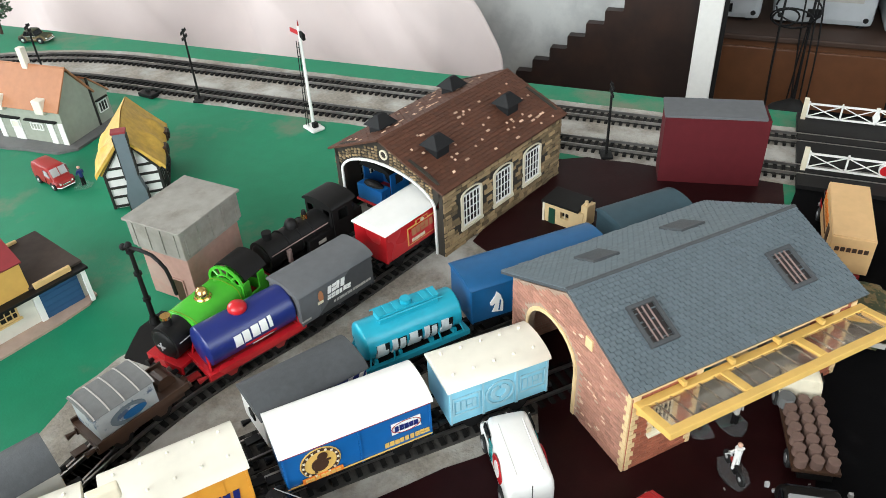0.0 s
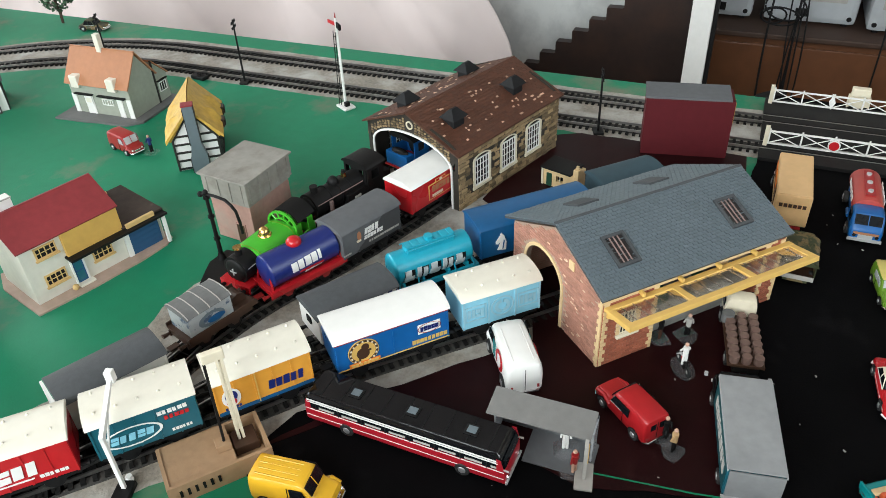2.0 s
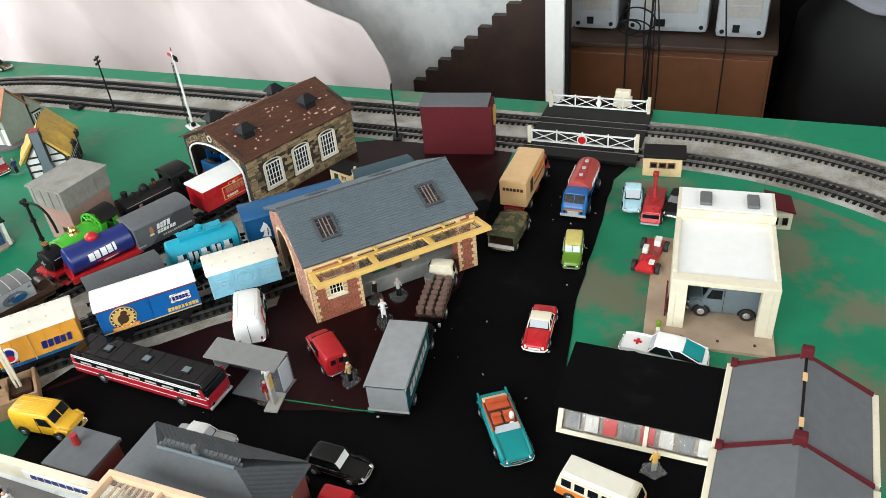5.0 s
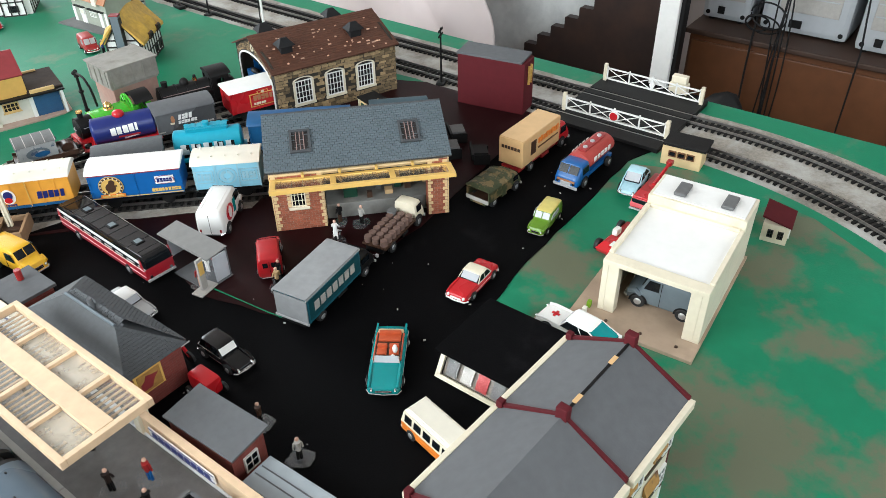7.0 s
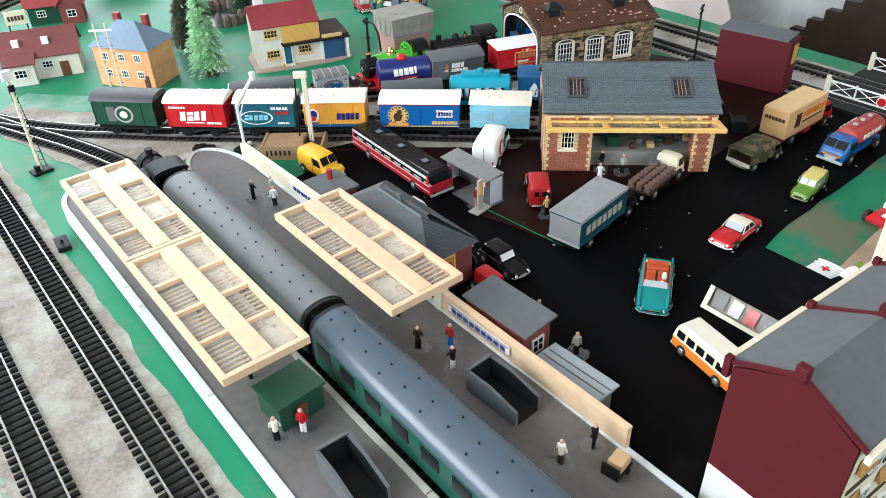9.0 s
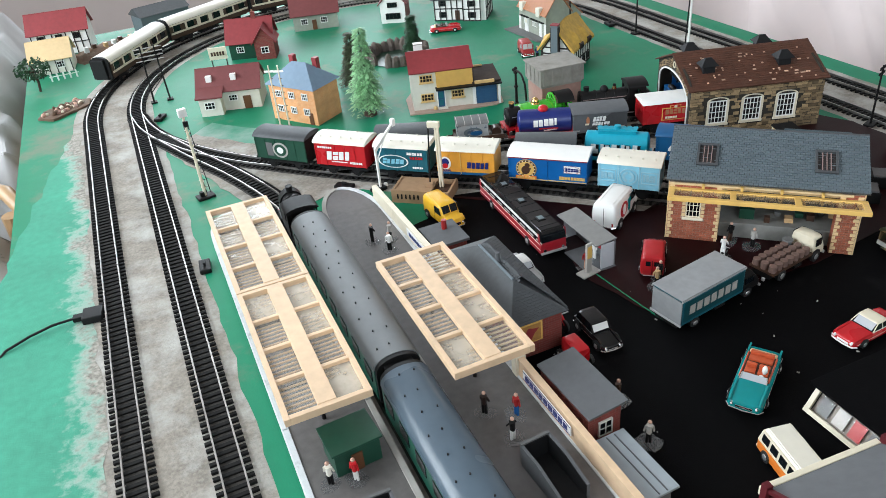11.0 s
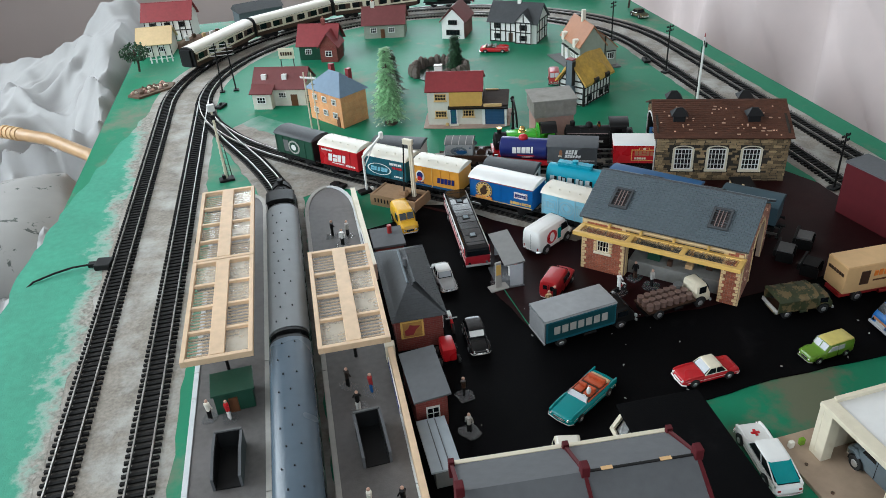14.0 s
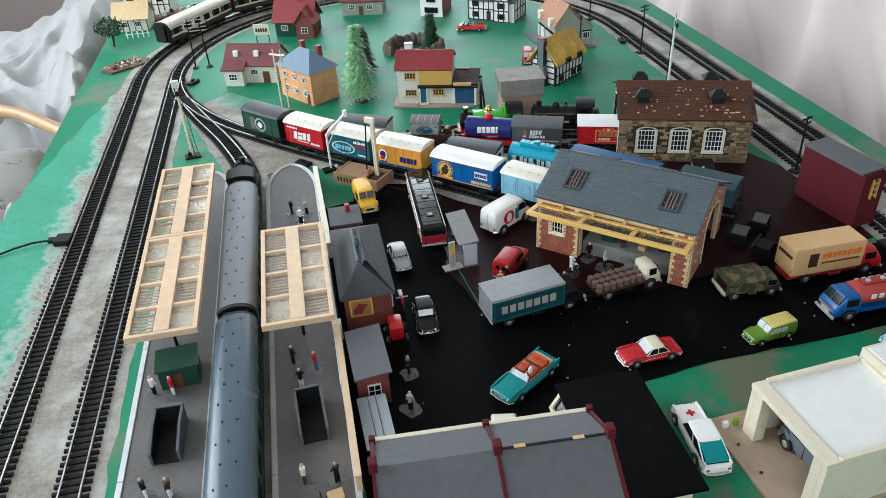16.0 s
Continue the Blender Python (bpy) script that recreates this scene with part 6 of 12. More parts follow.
def canopy_roof(x0, x1, y_far, n, label):
    """A wooden canopy frame with glazed bays; n modules of 0.168 m along y, on posts."""
    c = thing("platform_canopy", (x0 + x1) / 2, y_far, PH, label=label, category="platform canopy")
    w, zt = (x1 - x0) / 2, 0.0425
    ml = 0.168
    for k in range(n):
        ya, yb = -ml * k - 0.0006, -ml * (k + 1) + 0.0006
        rows = [(-w, -w + 0.0042, yb, ya, zt, zt + 0.0062), (w - 0.0042, w, yb, ya, zt, zt + 0.0062), (-w + 0.0042, w - 0.0042, ya - 0.0042, ya, zt, zt + 0.0062), (-w + 0.0042, w - 0.0042, yb, yb + 0.0042, zt, zt + 0.0062)]
        f = part("canopy_frame", boxes(rows, 0.0004), wood_mat, c, "pale pine canopy frame")
        part("centre_board", box(-0.0068, 0.0068, yb + 0.0042, ya - 0.0042, zt + 0.0022, zt + 0.0066, 0.0004), wood_mat, f)
        bay = (ml - 0.0096) / 4
        for j in range(4):
            t = ya - 0.0042 - bay * j
            for sx in (-1, 1):
                xa, xb = sorted((sx * 0.0068, sx * (w - 0.0042)))
                if j:
                    part("crossbar", box(xa, xb, t - 0.0017, t + 0.0017, zt + 0.0012, zt + 0.0052, 0.0003), wood_mat, f)
                g = bmesh.new()
                verts, cols = [], 9
                rnd = random.Random(100 * k + 10 * j + 3 * sx + int(x0 * 1000))
                warp = rnd.uniform(-0.0012, 0.0012)
                box(xa, xb, t - bay + 0.0017, t - 0.0017, zt + 0.0020, zt + 0.0027, bm=g)
                for v in g.verts:
                    v.co.z += warp * (v.co.x - xa) / (xb - xa) + rnd.uniform(-0.0001, 0.0001)
                # about a third of the panes carry the painted reflection
                part("pane", g, milky_mat if rnd.random() < 0.35 else clear_mat, f, "clear plastic glazing").visible_shadow = False
                sl = bmesh.new()
                for q in range(7):
                    yy = t - 0.0045 - q * (bay - 0.007) / 6.5
                    box(xa, xb, yy - 0.0016, yy, zt - 0.0004, zt + 0.0006, bm=sl)
                part("battens", sl, tan_wood, f, "thin wooden battens under the glazing")
        for j in (0.25, 0.75):
            yy = ya - ml * j
            part("post", rod((0, yy, 0), (0, yy, zt + 0.002), 0.0016, n=8), matt_black, c, "black iron canopy post")
            part("bracket", boxes([(-w + 0.006, w - 0.006, yy - 0.001, yy + 0.001, zt - 0.003, zt - 0.0008)]), matt_black, c)
    return c


canopy_roof(-0.490, -0.4265, 0.0225, 2, "long pine and clear plastic canopy over the platform")
canopy_roof(-0.3700, -0.3050, -0.160, 1, "short pine and clear plastic canopy over the platform")

# station building with its annexes, behind the fence
sb1 = thing("station_building", -0.2715, -0.2090, 0.0028, 0, "red brick station building with a hipped grey slate roof", "station building")
part("wall", box(-0.0235, 0.0235, -0.062, 0.062, 0.0, 0.041), dark_brick, sb1, "dark red brick walls")
hb = bmesh.new()
vs = [hb.verts.new(p) for p in ((-0.0270, -0.068, 0.040), (0.0270, -0.068, 0.040), (0.0270, 0.068, 0.040), (-0.0270, 0.068, 0.040), (-0.004, -0.030, 0.0585), (-0.004, 0.034, 0.0585))]
for f in ((0, 1, 4), (1, 2, 5, 4), (2, 3, 5), (3, 0, 4, 5), (3, 2, 1, 0)):
    hb.faces.new([vs[i] for i in f])
rf = part("roof", hb, dark_slate, sb1, "hipped grey slate roof")
rnd = random.Random(5)
for turn, a0, a1, e0, p0, h0, h1, nrow in ((90, -0.068, 0.068, 0.0270, 0.004, 0.038, 0.034, 15), (-90, -0.068, 0.068, 0.0270, -0.004, 0.034, 0.038, 13), (0, -0.0270, 0.0270, 0.068, 0.030, 0.0225, 0.0305, 15)):
    sl = part("slate_coursing", courses(a0, a1, (-e0 - 0.0002, 0.0403), (-p0, 0.0588), nrow, 0.0040, 0.0005, rnd, 0.0002, (h0, h1)), dark_slate, rf)
    sl.matrix_basis = pose(0, 0, 0, 0, 0, turn)
    tagged(sl, kind="stuff")
part("ridge", rod((-0.004, -0.030, 0.0588), (-0.004, 0.034, 0.0588), 0.0013, n=8), slate_mat, sb1)
part("chimney_pot", rod((-0.001, 0.004, 0.056), (-0.001, 0.004, 0.066), 0.0024, 0.0020, 10), mid_grey, sb1)
part("poster", box(-0.019, 0.004, -0.0638, -0.0623, 0.016, 0.036), canopy_yellow, sb1, "framed ochre poster with dark figures")
part("poster_print", box(-0.0170, 0.0020, -0.0644, -0.0639, 0.0175, 0.0345), ochre_blind, sb1, "mottled olive-ochre print")
part("poster_figure", prism([(-0.015, 0.020), (-0.007, 0.020), (-0.004, 0.026), (0.000, 0.030), (-0.006, 0.031), (-0.010, 0.0325), (-0.012, 0.028), (-0.0155, 0.026)], "y", -0.0649, -0.0645), tile_red, sb1, "dark red printed shape")
side = pose(0.0235, 0, 0, 0, 0, 90)
for yy in (-0.050, -0.024, 0.024, 0.050):
    small_window(sb1, yy, 0.024, 0.014, 0.015, -0.0004, (2, 2), white_mat, side)
part("door", box(0.0235, 0.0247, -0.006, 0.006, 0.0, 0.026), dark_green, sb1)
an = thing("station_annexe", -0.278, -0.098, 0.0028, 0, "small flat-roofed grey annexe beside the station", "annexe")
part("wall", box(-0.016, 0.016, -0.018, 0.020, 0.0, 0.028), dark_brick, an)
part("roof", box(-0.019, 0.019, -0.0195, 0.024, 0.028, 0.031, 0.0005), mid_grey, an, "flat grey roof")
part("stack", rod((0.004, 0.010, 0.031), (0.004, 0.010, 0.041), 0.0028, n=10), deep_red, an, "short dark red stack")
la = thing("lean_to", -0.2815, -0.352, 0.0028, 2, "dark red brick lean-to with a flat grey roof", "annexe")
part("wall", box(-0.0145, 0.0135, -0.030, 0.032, 0.0, 0.0345), dark_brick, la, "dark red brick walls")
part("roof", prism([(-0.0165, 0.0345), (0.0165, 0.0375), (0.0165, 0.0393), (-0.0165, 0.0363)], "y", -0.034, 0.034), mid_grey, la, "flat grey roof sheet")
small_window(la, 0.0, 0.018, 0.012, 0.014, -0.0304, (2, 2), white_mat)
small_window(la, 0.0, 0.018, 0.014, 0.014, -0.0004, (2, 2), white_mat, pose(0.0135, 0, 0, 0, 0, 90))
sky_grey = material("pale_blue_grey_sheet", (0.33, 0.37, 0.40), 0.5, var=0.12, scale=120, bump=0.1)
pr = thing("platform_shelter_roof", -0.2840, -0.422, 0.0028, 2, "low pale grey shelter roof behind the fence", "shelter")
part("roof_sheet", boxes([(-0.0125, 0.0125, -0.030, 0.029, 0.0205, 0.0225)], 0.0004), sky_grey, pr, "pale grey corrugated roof sheet")
part("seam", boxes([(-0.0035, -0.0027, -0.029, 0.027, 0.0226, 0.0231), (0.003, 0.0038, -0.029, 0.027, 0.0226, 0.0231)]), mid_grey, pr)
part("wall", box(-0.0085, 0.0085, -0.027, 0.025, 0.0, 0.0205), stone_mat, pr)

fence = thing("platform_fence", -0.305, -0.402, PH, 0, "tan wooden platform fence with a station nameboard", "fence")
part("fence_panel", box(-0.0022, 0.0022, -0.085, 0.098, 0.0, 0.0165, 0.0005), wood_mat, fence, "plain tan wooden fence panel")
part("end_post", box(-0.0045, 0.0045, 0.098, 0.106, 0.0, 0.0195, 0.0005), cream_mat, fence)
nb_ = part("nameboard", box(-0.0042, -0.0032, 0.020, 0.088, 0.0065, 0.0150, 0.0003), white_mat, fence, "white nameboard with navy lettering bars")
for k in range(9):
    part("lettering_bar", box(-0.0047, -0.0043, 0.024 + k * 0.0068, 0.0292 + k * 0.0068, 0.0088, 0.0128), navy_mat, nb_)
part("border", boxes([(-0.0045, -0.0042, 0.0205, 0.0875, 0.0068, 0.0074), (-0.0045, -0.0042, 0.0205, 0.0875, 0.0141, 0.0147)]), navy_mat, nb_, "navy border line")
part("cap", box(-0.0028, 0.0028, -0.085, 0.098, 0.0166, 0.0186, 0.0004), wood_mat, fence)
fence2 = thing("platform_fence", -0.303, -0.045, PH, 1, "cream platform fence panel with a blue nameboard", "fence")
part("fence_panel", box(-0.003, 0.003, -0.110, 0.085, -0.004, 0.0165, 0.0005), cream_mat, fence2)
nb_ = part("nameboard", box(-0.0042, -0.0032, -0.085, -0.020, 0.006, 0.0145, 0.0003), white_mat, fence2, "white nameboard with navy lettering bars")
for k in range(8):
    part("lettering_bar", box(-0.0047, -0.0043, -0.080 + k * 0.0068, -0.0748 + k * 0.0068, 0.0082, 0.0122), navy_mat, nb_)

# platform furniture
wr = thing("waiting_room", -0.450, -0.318, PH, 4, "small dark green platform hut", "hut")
part("wall", box(-0.017, 0.017, -0.014, 0.014, 0.0, 0.0215, 0.0005), dark_green, wr)
part("roof", box(-0.019, 0.019, -0.016, 0.016, 0.0215, 0.0235, 0.0005), dark_green, wr)
part("door", box(-0.005, 0.003, -0.0150, -0.0141, 0.0, 0.016), brown_wood, wr)


def open_shelter(x, y, rz, label):
    """A stairwell with two low flank walls that slope down at the open end."""
    s = thing("stone_shelter", x, y, PH, rz, label, "shelter", "open platform shelters")
    flank = [(0.022, 0.0), (0.022, 0.0185), (0.002, 0.0185), (-0.023, 0.0125), (-0.023, 0.0)]
    part("back", box(-0.0115, 0.0115, 0.0222, 0.0245, 0.0, 0.0195, 0.0004), stone_mat, s)
    for sx in (-1, 1):
        xa, xb = sorted((sx * 0.0120, sx * 0.0098))
        part("side", prism(flank, "x", xa, xb), mid_grey, s, "dark grey side wall")
        # thin black panels added inside to keep the recess dark
        xa, xb = sorted((sx * 0.0098, sx * 0.0092))
        part("lining", prism([(0.0216, 0.0013), (0.0216, 0.0176), (0.002, 0.0176), (-0.0225, 0.0117), (-0.0225, 0.0013)], "x", xa, xb), black_plastic, s, "thin black panel added to darken the recess")
    part("stair_well", box(-0.0098, 0.0098, -0.023, 0.0222, 0.0, 0.0012), black_plastic, s, "black recess between the walls")
    part("lining", box(-0.0092, 0.0092, 0.0216, 0.0222, 0.0012, 0.0182), black_plastic, s, "thin black panel added to darken the recess")
    return s


open_shelter(-0.453, -0.398, -2, "dark grey open platform stairwell shelter")
open_shelter(-0.336, -0.405, 3, "grey open platform stairwell shelter with black floor")

# ---- rolling stock ----
RAIL = 0.0074
WHEEL = None


def wheel_mesh():
    bm = rod((0, -0.0021, 0), (0, 0.0021, 0), 0.0062, n=14)
    rod((0, -0.0030, 0), (0, -0.0021, 0), 0.0070, n=14, bm=bm)
    rod((0, 0.0021, 0), (0, 0.0030, 0), 0.0022, n=8, bm=bm)
    return mesh_of("wheel", bm, black_plastic, True)


WHEEL = wheel_mesh()


def chassis(parent, L, W, mat=black_plastic, wheels=2):
    part("underframe", boxes([(-L / 2 + 0.002, L / 2 - 0.002, -W / 2 + 0.003, W / 2 - 0.003, 0.0105, 0.0142), (-L / 2 + 0.001, L / 2 - 0.001, W / 2 - 0.0045, W / 2 - 0.003, 0.0085, 0.0142), (-L / 2 + 0.001, L / 2 - 0.001, -W / 2 + 0.003, -W / 2 + 0.0045, 0.0085, 0.0142)]), mat, parent, "black underframe")
    ax = L / 2 - 0.018
    for x in (-ax, ax):
        for s in (-1, 1):
            piece("wheel", WHEEL, parent, pose(x, s * 0.0088, 0.0065, 0, 0, 0 if s < 0 else 180))
            part("axle_guard", prism([(x - 0.006, 0.0105), (x + 0.006, 0.0105), (x + 0.0022, 0.0042), (x - 0.0022, 0.0042)], "y", s * (W / 2 - 0.0045) - 0.0008, s * (W / 2 - 0.0045) + 0.0008), mat, parent)
    for e in (-1, 1):
        for s in (-1, 1):
            part("buffer", rod((e * (L / 2 - 0.001), s * 0.0115, 0.0125), (e * (L / 2 + 0.0055), s * 0.0115, 0.0125), 0.0010, 0.0022, 8), mat, parent)
        part("coupling", boxes([(min(e * L / 2, e * (L / 2 + 0.009)), max(e * L / 2, e * (L / 2 + 0.009)), -0.0028, 0.0028, 0.0072, 0.0088)]), mat, parent)


def curved(W, z0, z1, crown, over=0.0015, n=10, t=0.0012):
    """A cross-section (y, z): an arched roof shell."""
    top = [((W / 2 + over) * math.cos(math.pi * i / n), z1 + crown * math.sin(math.pi * i / n)) for i in range(n + 1)]
    return top


def goods_van(x, y, rz, L, body, roof, label, crown=0.0065, base=0.0142, H=0.0300, W=0.0345, rivets=True, ends=None, planks=5, z=RAIL):
    v = thing("goods_van", x, y, z, rz, label, "goods van", "goods vans in the sidings")
    part("body", box(-L / 2, L / 2, -W / 2, W / 2, base, base + H, 0.0004), body, v)
    rib = bmesh.new()
    for k in range(planks + 1):
        xx = -L / 2 + 0.001 + (L - 0.002) * k / planks
        for s in (-1, 1):
            box(xx - 0.0006, xx + 0.0006, min(s * W / 2, s * (W / 2 + 0.0006)), max(s * W / 2, s * (W / 2 + 0.0006)), base, base + H, bm=rib)
    tagged(part("stanchion", rib, body, v), kind="stuff")
    part("roof", prism(curved(W, 0, base + H - 0.0004, crown), "x", -L / 2 - 0.0012, L / 2 + 0.0012, bev=0.0003), roof, v, "", True)
    if ends:
        for e in (-1, 1):
            part("end_panel", boxes([(min(e * L / 2, e * (L / 2 + 0.0006)), max(e * L / 2, e * (L / 2 + 0.0006)), -W / 2 + 0.0006, W / 2 - 0.0006, base, base + H - 0.001)]), ends, v)
    if rivets:
        for s in (-0.55, 0.55):
            for k in range(5):
                xx = -L / 2 + L * (k + 0.5) / 5
                yy = s * W / 2
                zz = base + H + crown * math.sqrt(max(0, 1 - (yy / (W / 2 + 0.0015)) ** 2))
                part("roof_vent", rod((xx, yy, zz - 0.0008), (xx, yy, zz + 0.0011), 0.0011, 0.0007, 6), roof, v)
    chassis(v, L, W)
    return v


def plate(v, x, z, w, h, mat, W=0.0345, lift=0.0007, name="lettering_bar", label="", both=True):
    for s in (-1, 1) if both else (-1,):
        y0 = s * (W / 2 + lift - 0.0004)
        y1 = s * (W / 2 + lift)
        part(name, box(x * -s - w / 2, x * -s + w / 2, min(y0, y1), max(y0, y1), z - h / 2, z + h / 2), mat, v, label)


def disc(v, x, z, rx, rz_, mat, W=0.0345, lift=0.0007, n=20, name="printed_disc"):
    for s in (-1, 1):
        y0, y1 = s * (W / 2 + lift - 0.0004), s * (W / 2 + lift)
        part(name, prism([(x * -s + rx * math.cos(2 * math.pi * i / n), z + rz_ * math.sin(2 * math.pi * i / n)) for i in range(n)], "y", min(y0, y1), max(y0, y1)), mat, v)


def blocks(v, x, z, w, h, n, mat, W=0.0345, lift=0.0008, lean=0.0, seed=1, sides=(-1, 1), rise=0.0):
    """Printing as a row of plain blocks, some of them split."""
    for s in sides:
        rnd = random.Random(seed)
        bm = bmesh.new()
        y0, y1 = sorted((s * (W / 2 + lift - 0.0004), s * (W / 2 + lift)))
        def quad(u0, u1, w0, w1):
            prism([((-s) * (x + u + lean * q + 0.0), z + q + rise * u) for u, q in ((u0, w0), (u1, w0), (u1, w1), (u0, w1))], "y", y0, y1, bm)
        p = w / n
        for k in range(n):
            a, b = -w / 2 + p * (k + 0.07), -w / 2 + p * (k + 0.93)
            lo, hi = -h / 2 * rnd.uniform(0.86, 1.0), h / 2 * rnd.uniform(0.80, 1.0)
            if rnd.random() < 0.35:
                cut = rnd.uniform(0.35, 0.6)
                quad(a, b, lo, lo + (hi - lo) * (cut - 0.07))
                quad(a, b, lo + (hi - lo) * (cut + 0.07), hi)
            else:
                quad(a, a + (b - a) * rnd.uniform(0.72, 1.0), lo, hi)
        part("lettering_bar", bm, mat, v)


def ring(v, x, z, rx, rz_, t, mat, W=0.0345, lift=0.0008, n=28, sides=(-1, 1), a0=0.0, a1=360.0):
    for s in sides:
        y0, y1 = sorted((s * (W / 2 + lift - 0.0004), s * (W / 2 + lift)))
        bm = bmesh.new()
        full = a1 - a0 >= 360
        rows = []
        for i in range(n if full else n + 1):
            b = radians(a0 + (a1 - a0) * i / n)
            rows.append([bm.verts.new((-s * (x + r * rx * math.cos(b)), y, z + r * rz_ * math.sin(b))) for r, y in ((1, y0), (1, y1), (1 - t, y1), (1 - t, y0))])
        for p, q in zip(rows, rows[1:] + rows[:1] if full else rows[1:]):
            for k in range(4):
                bm.faces.new((p[k], q[k], q[(k + 1) % 4], p[(k + 1) % 4]))
        if not full:
            bm.faces.new(rows[0])
            bm.faces.new(rows[-1])
        bmesh.ops.recalc_face_normals(bm, faces=bm.faces[:])
        part("printed_ring", bm, mat, v)


v = goods_van(-0.362, 0.2115, -47, 0.076, dark_green, dark_slate, "dark green van with a round white emblem and grey roof", rivets=False, ends=black_plastic)
disc(v, 0.0, 0.028, 0.0115, 0.0105, light_grey)
disc(v, 0.0, 0.028, 0.0088, 0.0080, dark_green, lift=0.0011)
disc(v, 0.0, 0.028, 0.0048, 0.0044, white_mat, lift=0.0015)
plate(v, -0.016, 0.028, 0.010, 0.018, stone_mat, name="panel")
light_blue = material("raised_pale_blue", (0.30, 0.52, 0.62), 0.45, var=0.1)
v = goods_van(-0.302, 0.1495, -44.5, 0.070, red_mat, ivory_mat, "bright red van with white emblem and ivory roof")
blocks(v, -0.002, 0.0285, 0.034, 0.0125, 4, white_mat, lean=0.15, seed=3, rise=0.05)
blocks(v, 0.021, 0.0198, 0.018, 0.0030, 6, white_mat, seed=5)
blocks(v, -0.020, 0.0385, 0.020, 0.0026, 7, white_mat, seed=6)
plate(v, -0.002, 0.0200, 0.022, 0.0012, white_mat)
v = goods_van(-0.243, 0.0950, -42, 0.068, teal_mat, ivory_mat, "dark teal van with pale oval emblem and ivory roof")
ring(v, -0.010, 0.0265, 0.0195, 0.0085, 0.10, white_mat)
blocks(v, -0.010, 0.0265, 0.028, 0.0068, 5, sky_blue, lift=0.0010, lean=0.2, seed=8)
blocks(v, 0.018, 0.0375, 0.020, 0.0036, 6, white_mat, seed=9)
blocks(v, 0.020, 0.0322, 0.017, 0.0036, 5, red_mat, seed=10)
blocks(v, 0.021, 0.0195, 0.014, 0.0024, 6, white_mat, seed=11)
v = goods_van(-0.183, 0.0425, -40.2, 0.070, amber_mat, ivory_mat, "amber yellow van with dark blue print and ivory roof")
blocks(v, 0.0155, 0.0268, 0.0270, 0.0086, 5, navy_mat, seed=14, lean=0.1)
plate(v, 0.0, 0.0160, 0.0695, 0.0030, deep_blue, name="lower_band")
disc(v, -0.024, 0.0285, 0.0066, 0.0082, white_mat)
disc(v, -0.024, 0.0300, 0.0044, 0.0048, navy_mat, lift=0.0011)
disc(v, -0.0245, 0.0250, 0.0036, 0.0032, red_mat, lift=0.0014)
blocks(v, -0.024, 0.0192, 0.012, 0.0020, 5, navy_mat, seed=15)
part("door_line", boxes([(-0.006, -0.0052, -0.0183, -0.0173, 0.0155, 0.043)]), canopy_yellow, v)
v = goods_van(-0.1118, -0.0250, -43.5, 0.090, blue_mat, white_mat, "long blue van with yellow crest and plain white roof", rivets=False, planks=2, H=0.0288, crown=0.0060)
disc(v, -0.024, 0.0285, 0.0120, 0.0116, canopy_yellow)
ring(v, -0.024, 0.0285, 0.0112, 0.0108, 0.16, umber_mat, lift=0.0011)
for k in range(16):
    a = 2 * math.pi * k / 16
    plate(v, -0.024 + 0.0102 * math.cos(a), 0.0285 + 0.0099 * math.sin(a), 0.0013, 0.0013, cream_mat, lift=0.0015)
disc(v, -0.0245, 0.0270, 0.0050, 0.0052, umber_mat, lift=0.0011)
disc(v, -0.0225, 0.0330, 0.0030, 0.0030, umber_mat, lift=0.0013)
plate(v, -0.0205, 0.0290, 0.0050, 0.0016, umber_mat, lift=0.0012)
plate(v, -0.0275, 0.0240, 0.0016, 0.0060, umber_mat, lift=0.0012)
plate(v, -0.024, 0.0180, 0.024, 0.0040, orange_mat, lift=0.0014)
blocks(v, -0.024, 0.0180, 0.021, 0.0026, 7, canopy_yellow, lift=0.0018, seed=18)
plate(v, 0.0285, 0.0310, 0.0185, 0.0088, white_mat)
ring(v, 0.0285, 0.0310, 0.0094, 0.0046, 0.05, deep_red, lift=0.0010)
blocks(v, 0.0285, 0.0310, 0.0150, 0.0044, 5, navy_mat, lift=0.0013, seed=19)
blocks(v, 0.0285, 0.0200, 0.0290, 0.0040, 9, canopy_yellow, seed=20)
plate(v, 0.0, 0.0415, 0.0895, 0.0010, deep_red, name="roof_line")
plate(v, 0.0, 0.0156, 0.0895, 0.0009, canopy_yellow, name="lower_line")
v = goods_van(-0.0465, -0.0885, -46, 0.067, sky_blue, ivory_mat, "pale blue van with raised emblem and ivory roof", planks=3, H=0.0285, crown=0.0060)
ring(v, 0.0, 0.0285, 0.0100, 0.0098, 0.14, light_blue)
ring(v, 0.0, 0.0285, 0.0066, 0.0064, 0.45, light_blue, a0=100, a1=260, n=12)
ring(v, 0.0, 0.0285, 0.0066, 0.0064, 0.45, light_blue, a0=-80, a1=80, n=12)
for xx in (-0.0225, 0.0225):
    for dx, dz, w, h in ((0.0, 0.0068, 0.0170, 0.0010), (0.0, -0.0068, 0.0170, 0.0010), (-0.0085, 0.0, 0.0010, 0.0146), (0.0085, 0.0, 0.0010, 0.0146)):
        plate(v, xx + dx, 0.0285 + dz, w, h, light_blue, name="moulding")
    blocks(v, xx, 0.0285, 0.0145, 0.0088, 4, light_blue, seed=21)
for xx in (-0.0325, -0.0115, 0.0115, 0.0325):
    plate(v, xx, 0.0284, 0.0012, 0.0284, light_blue, name="side_rib")

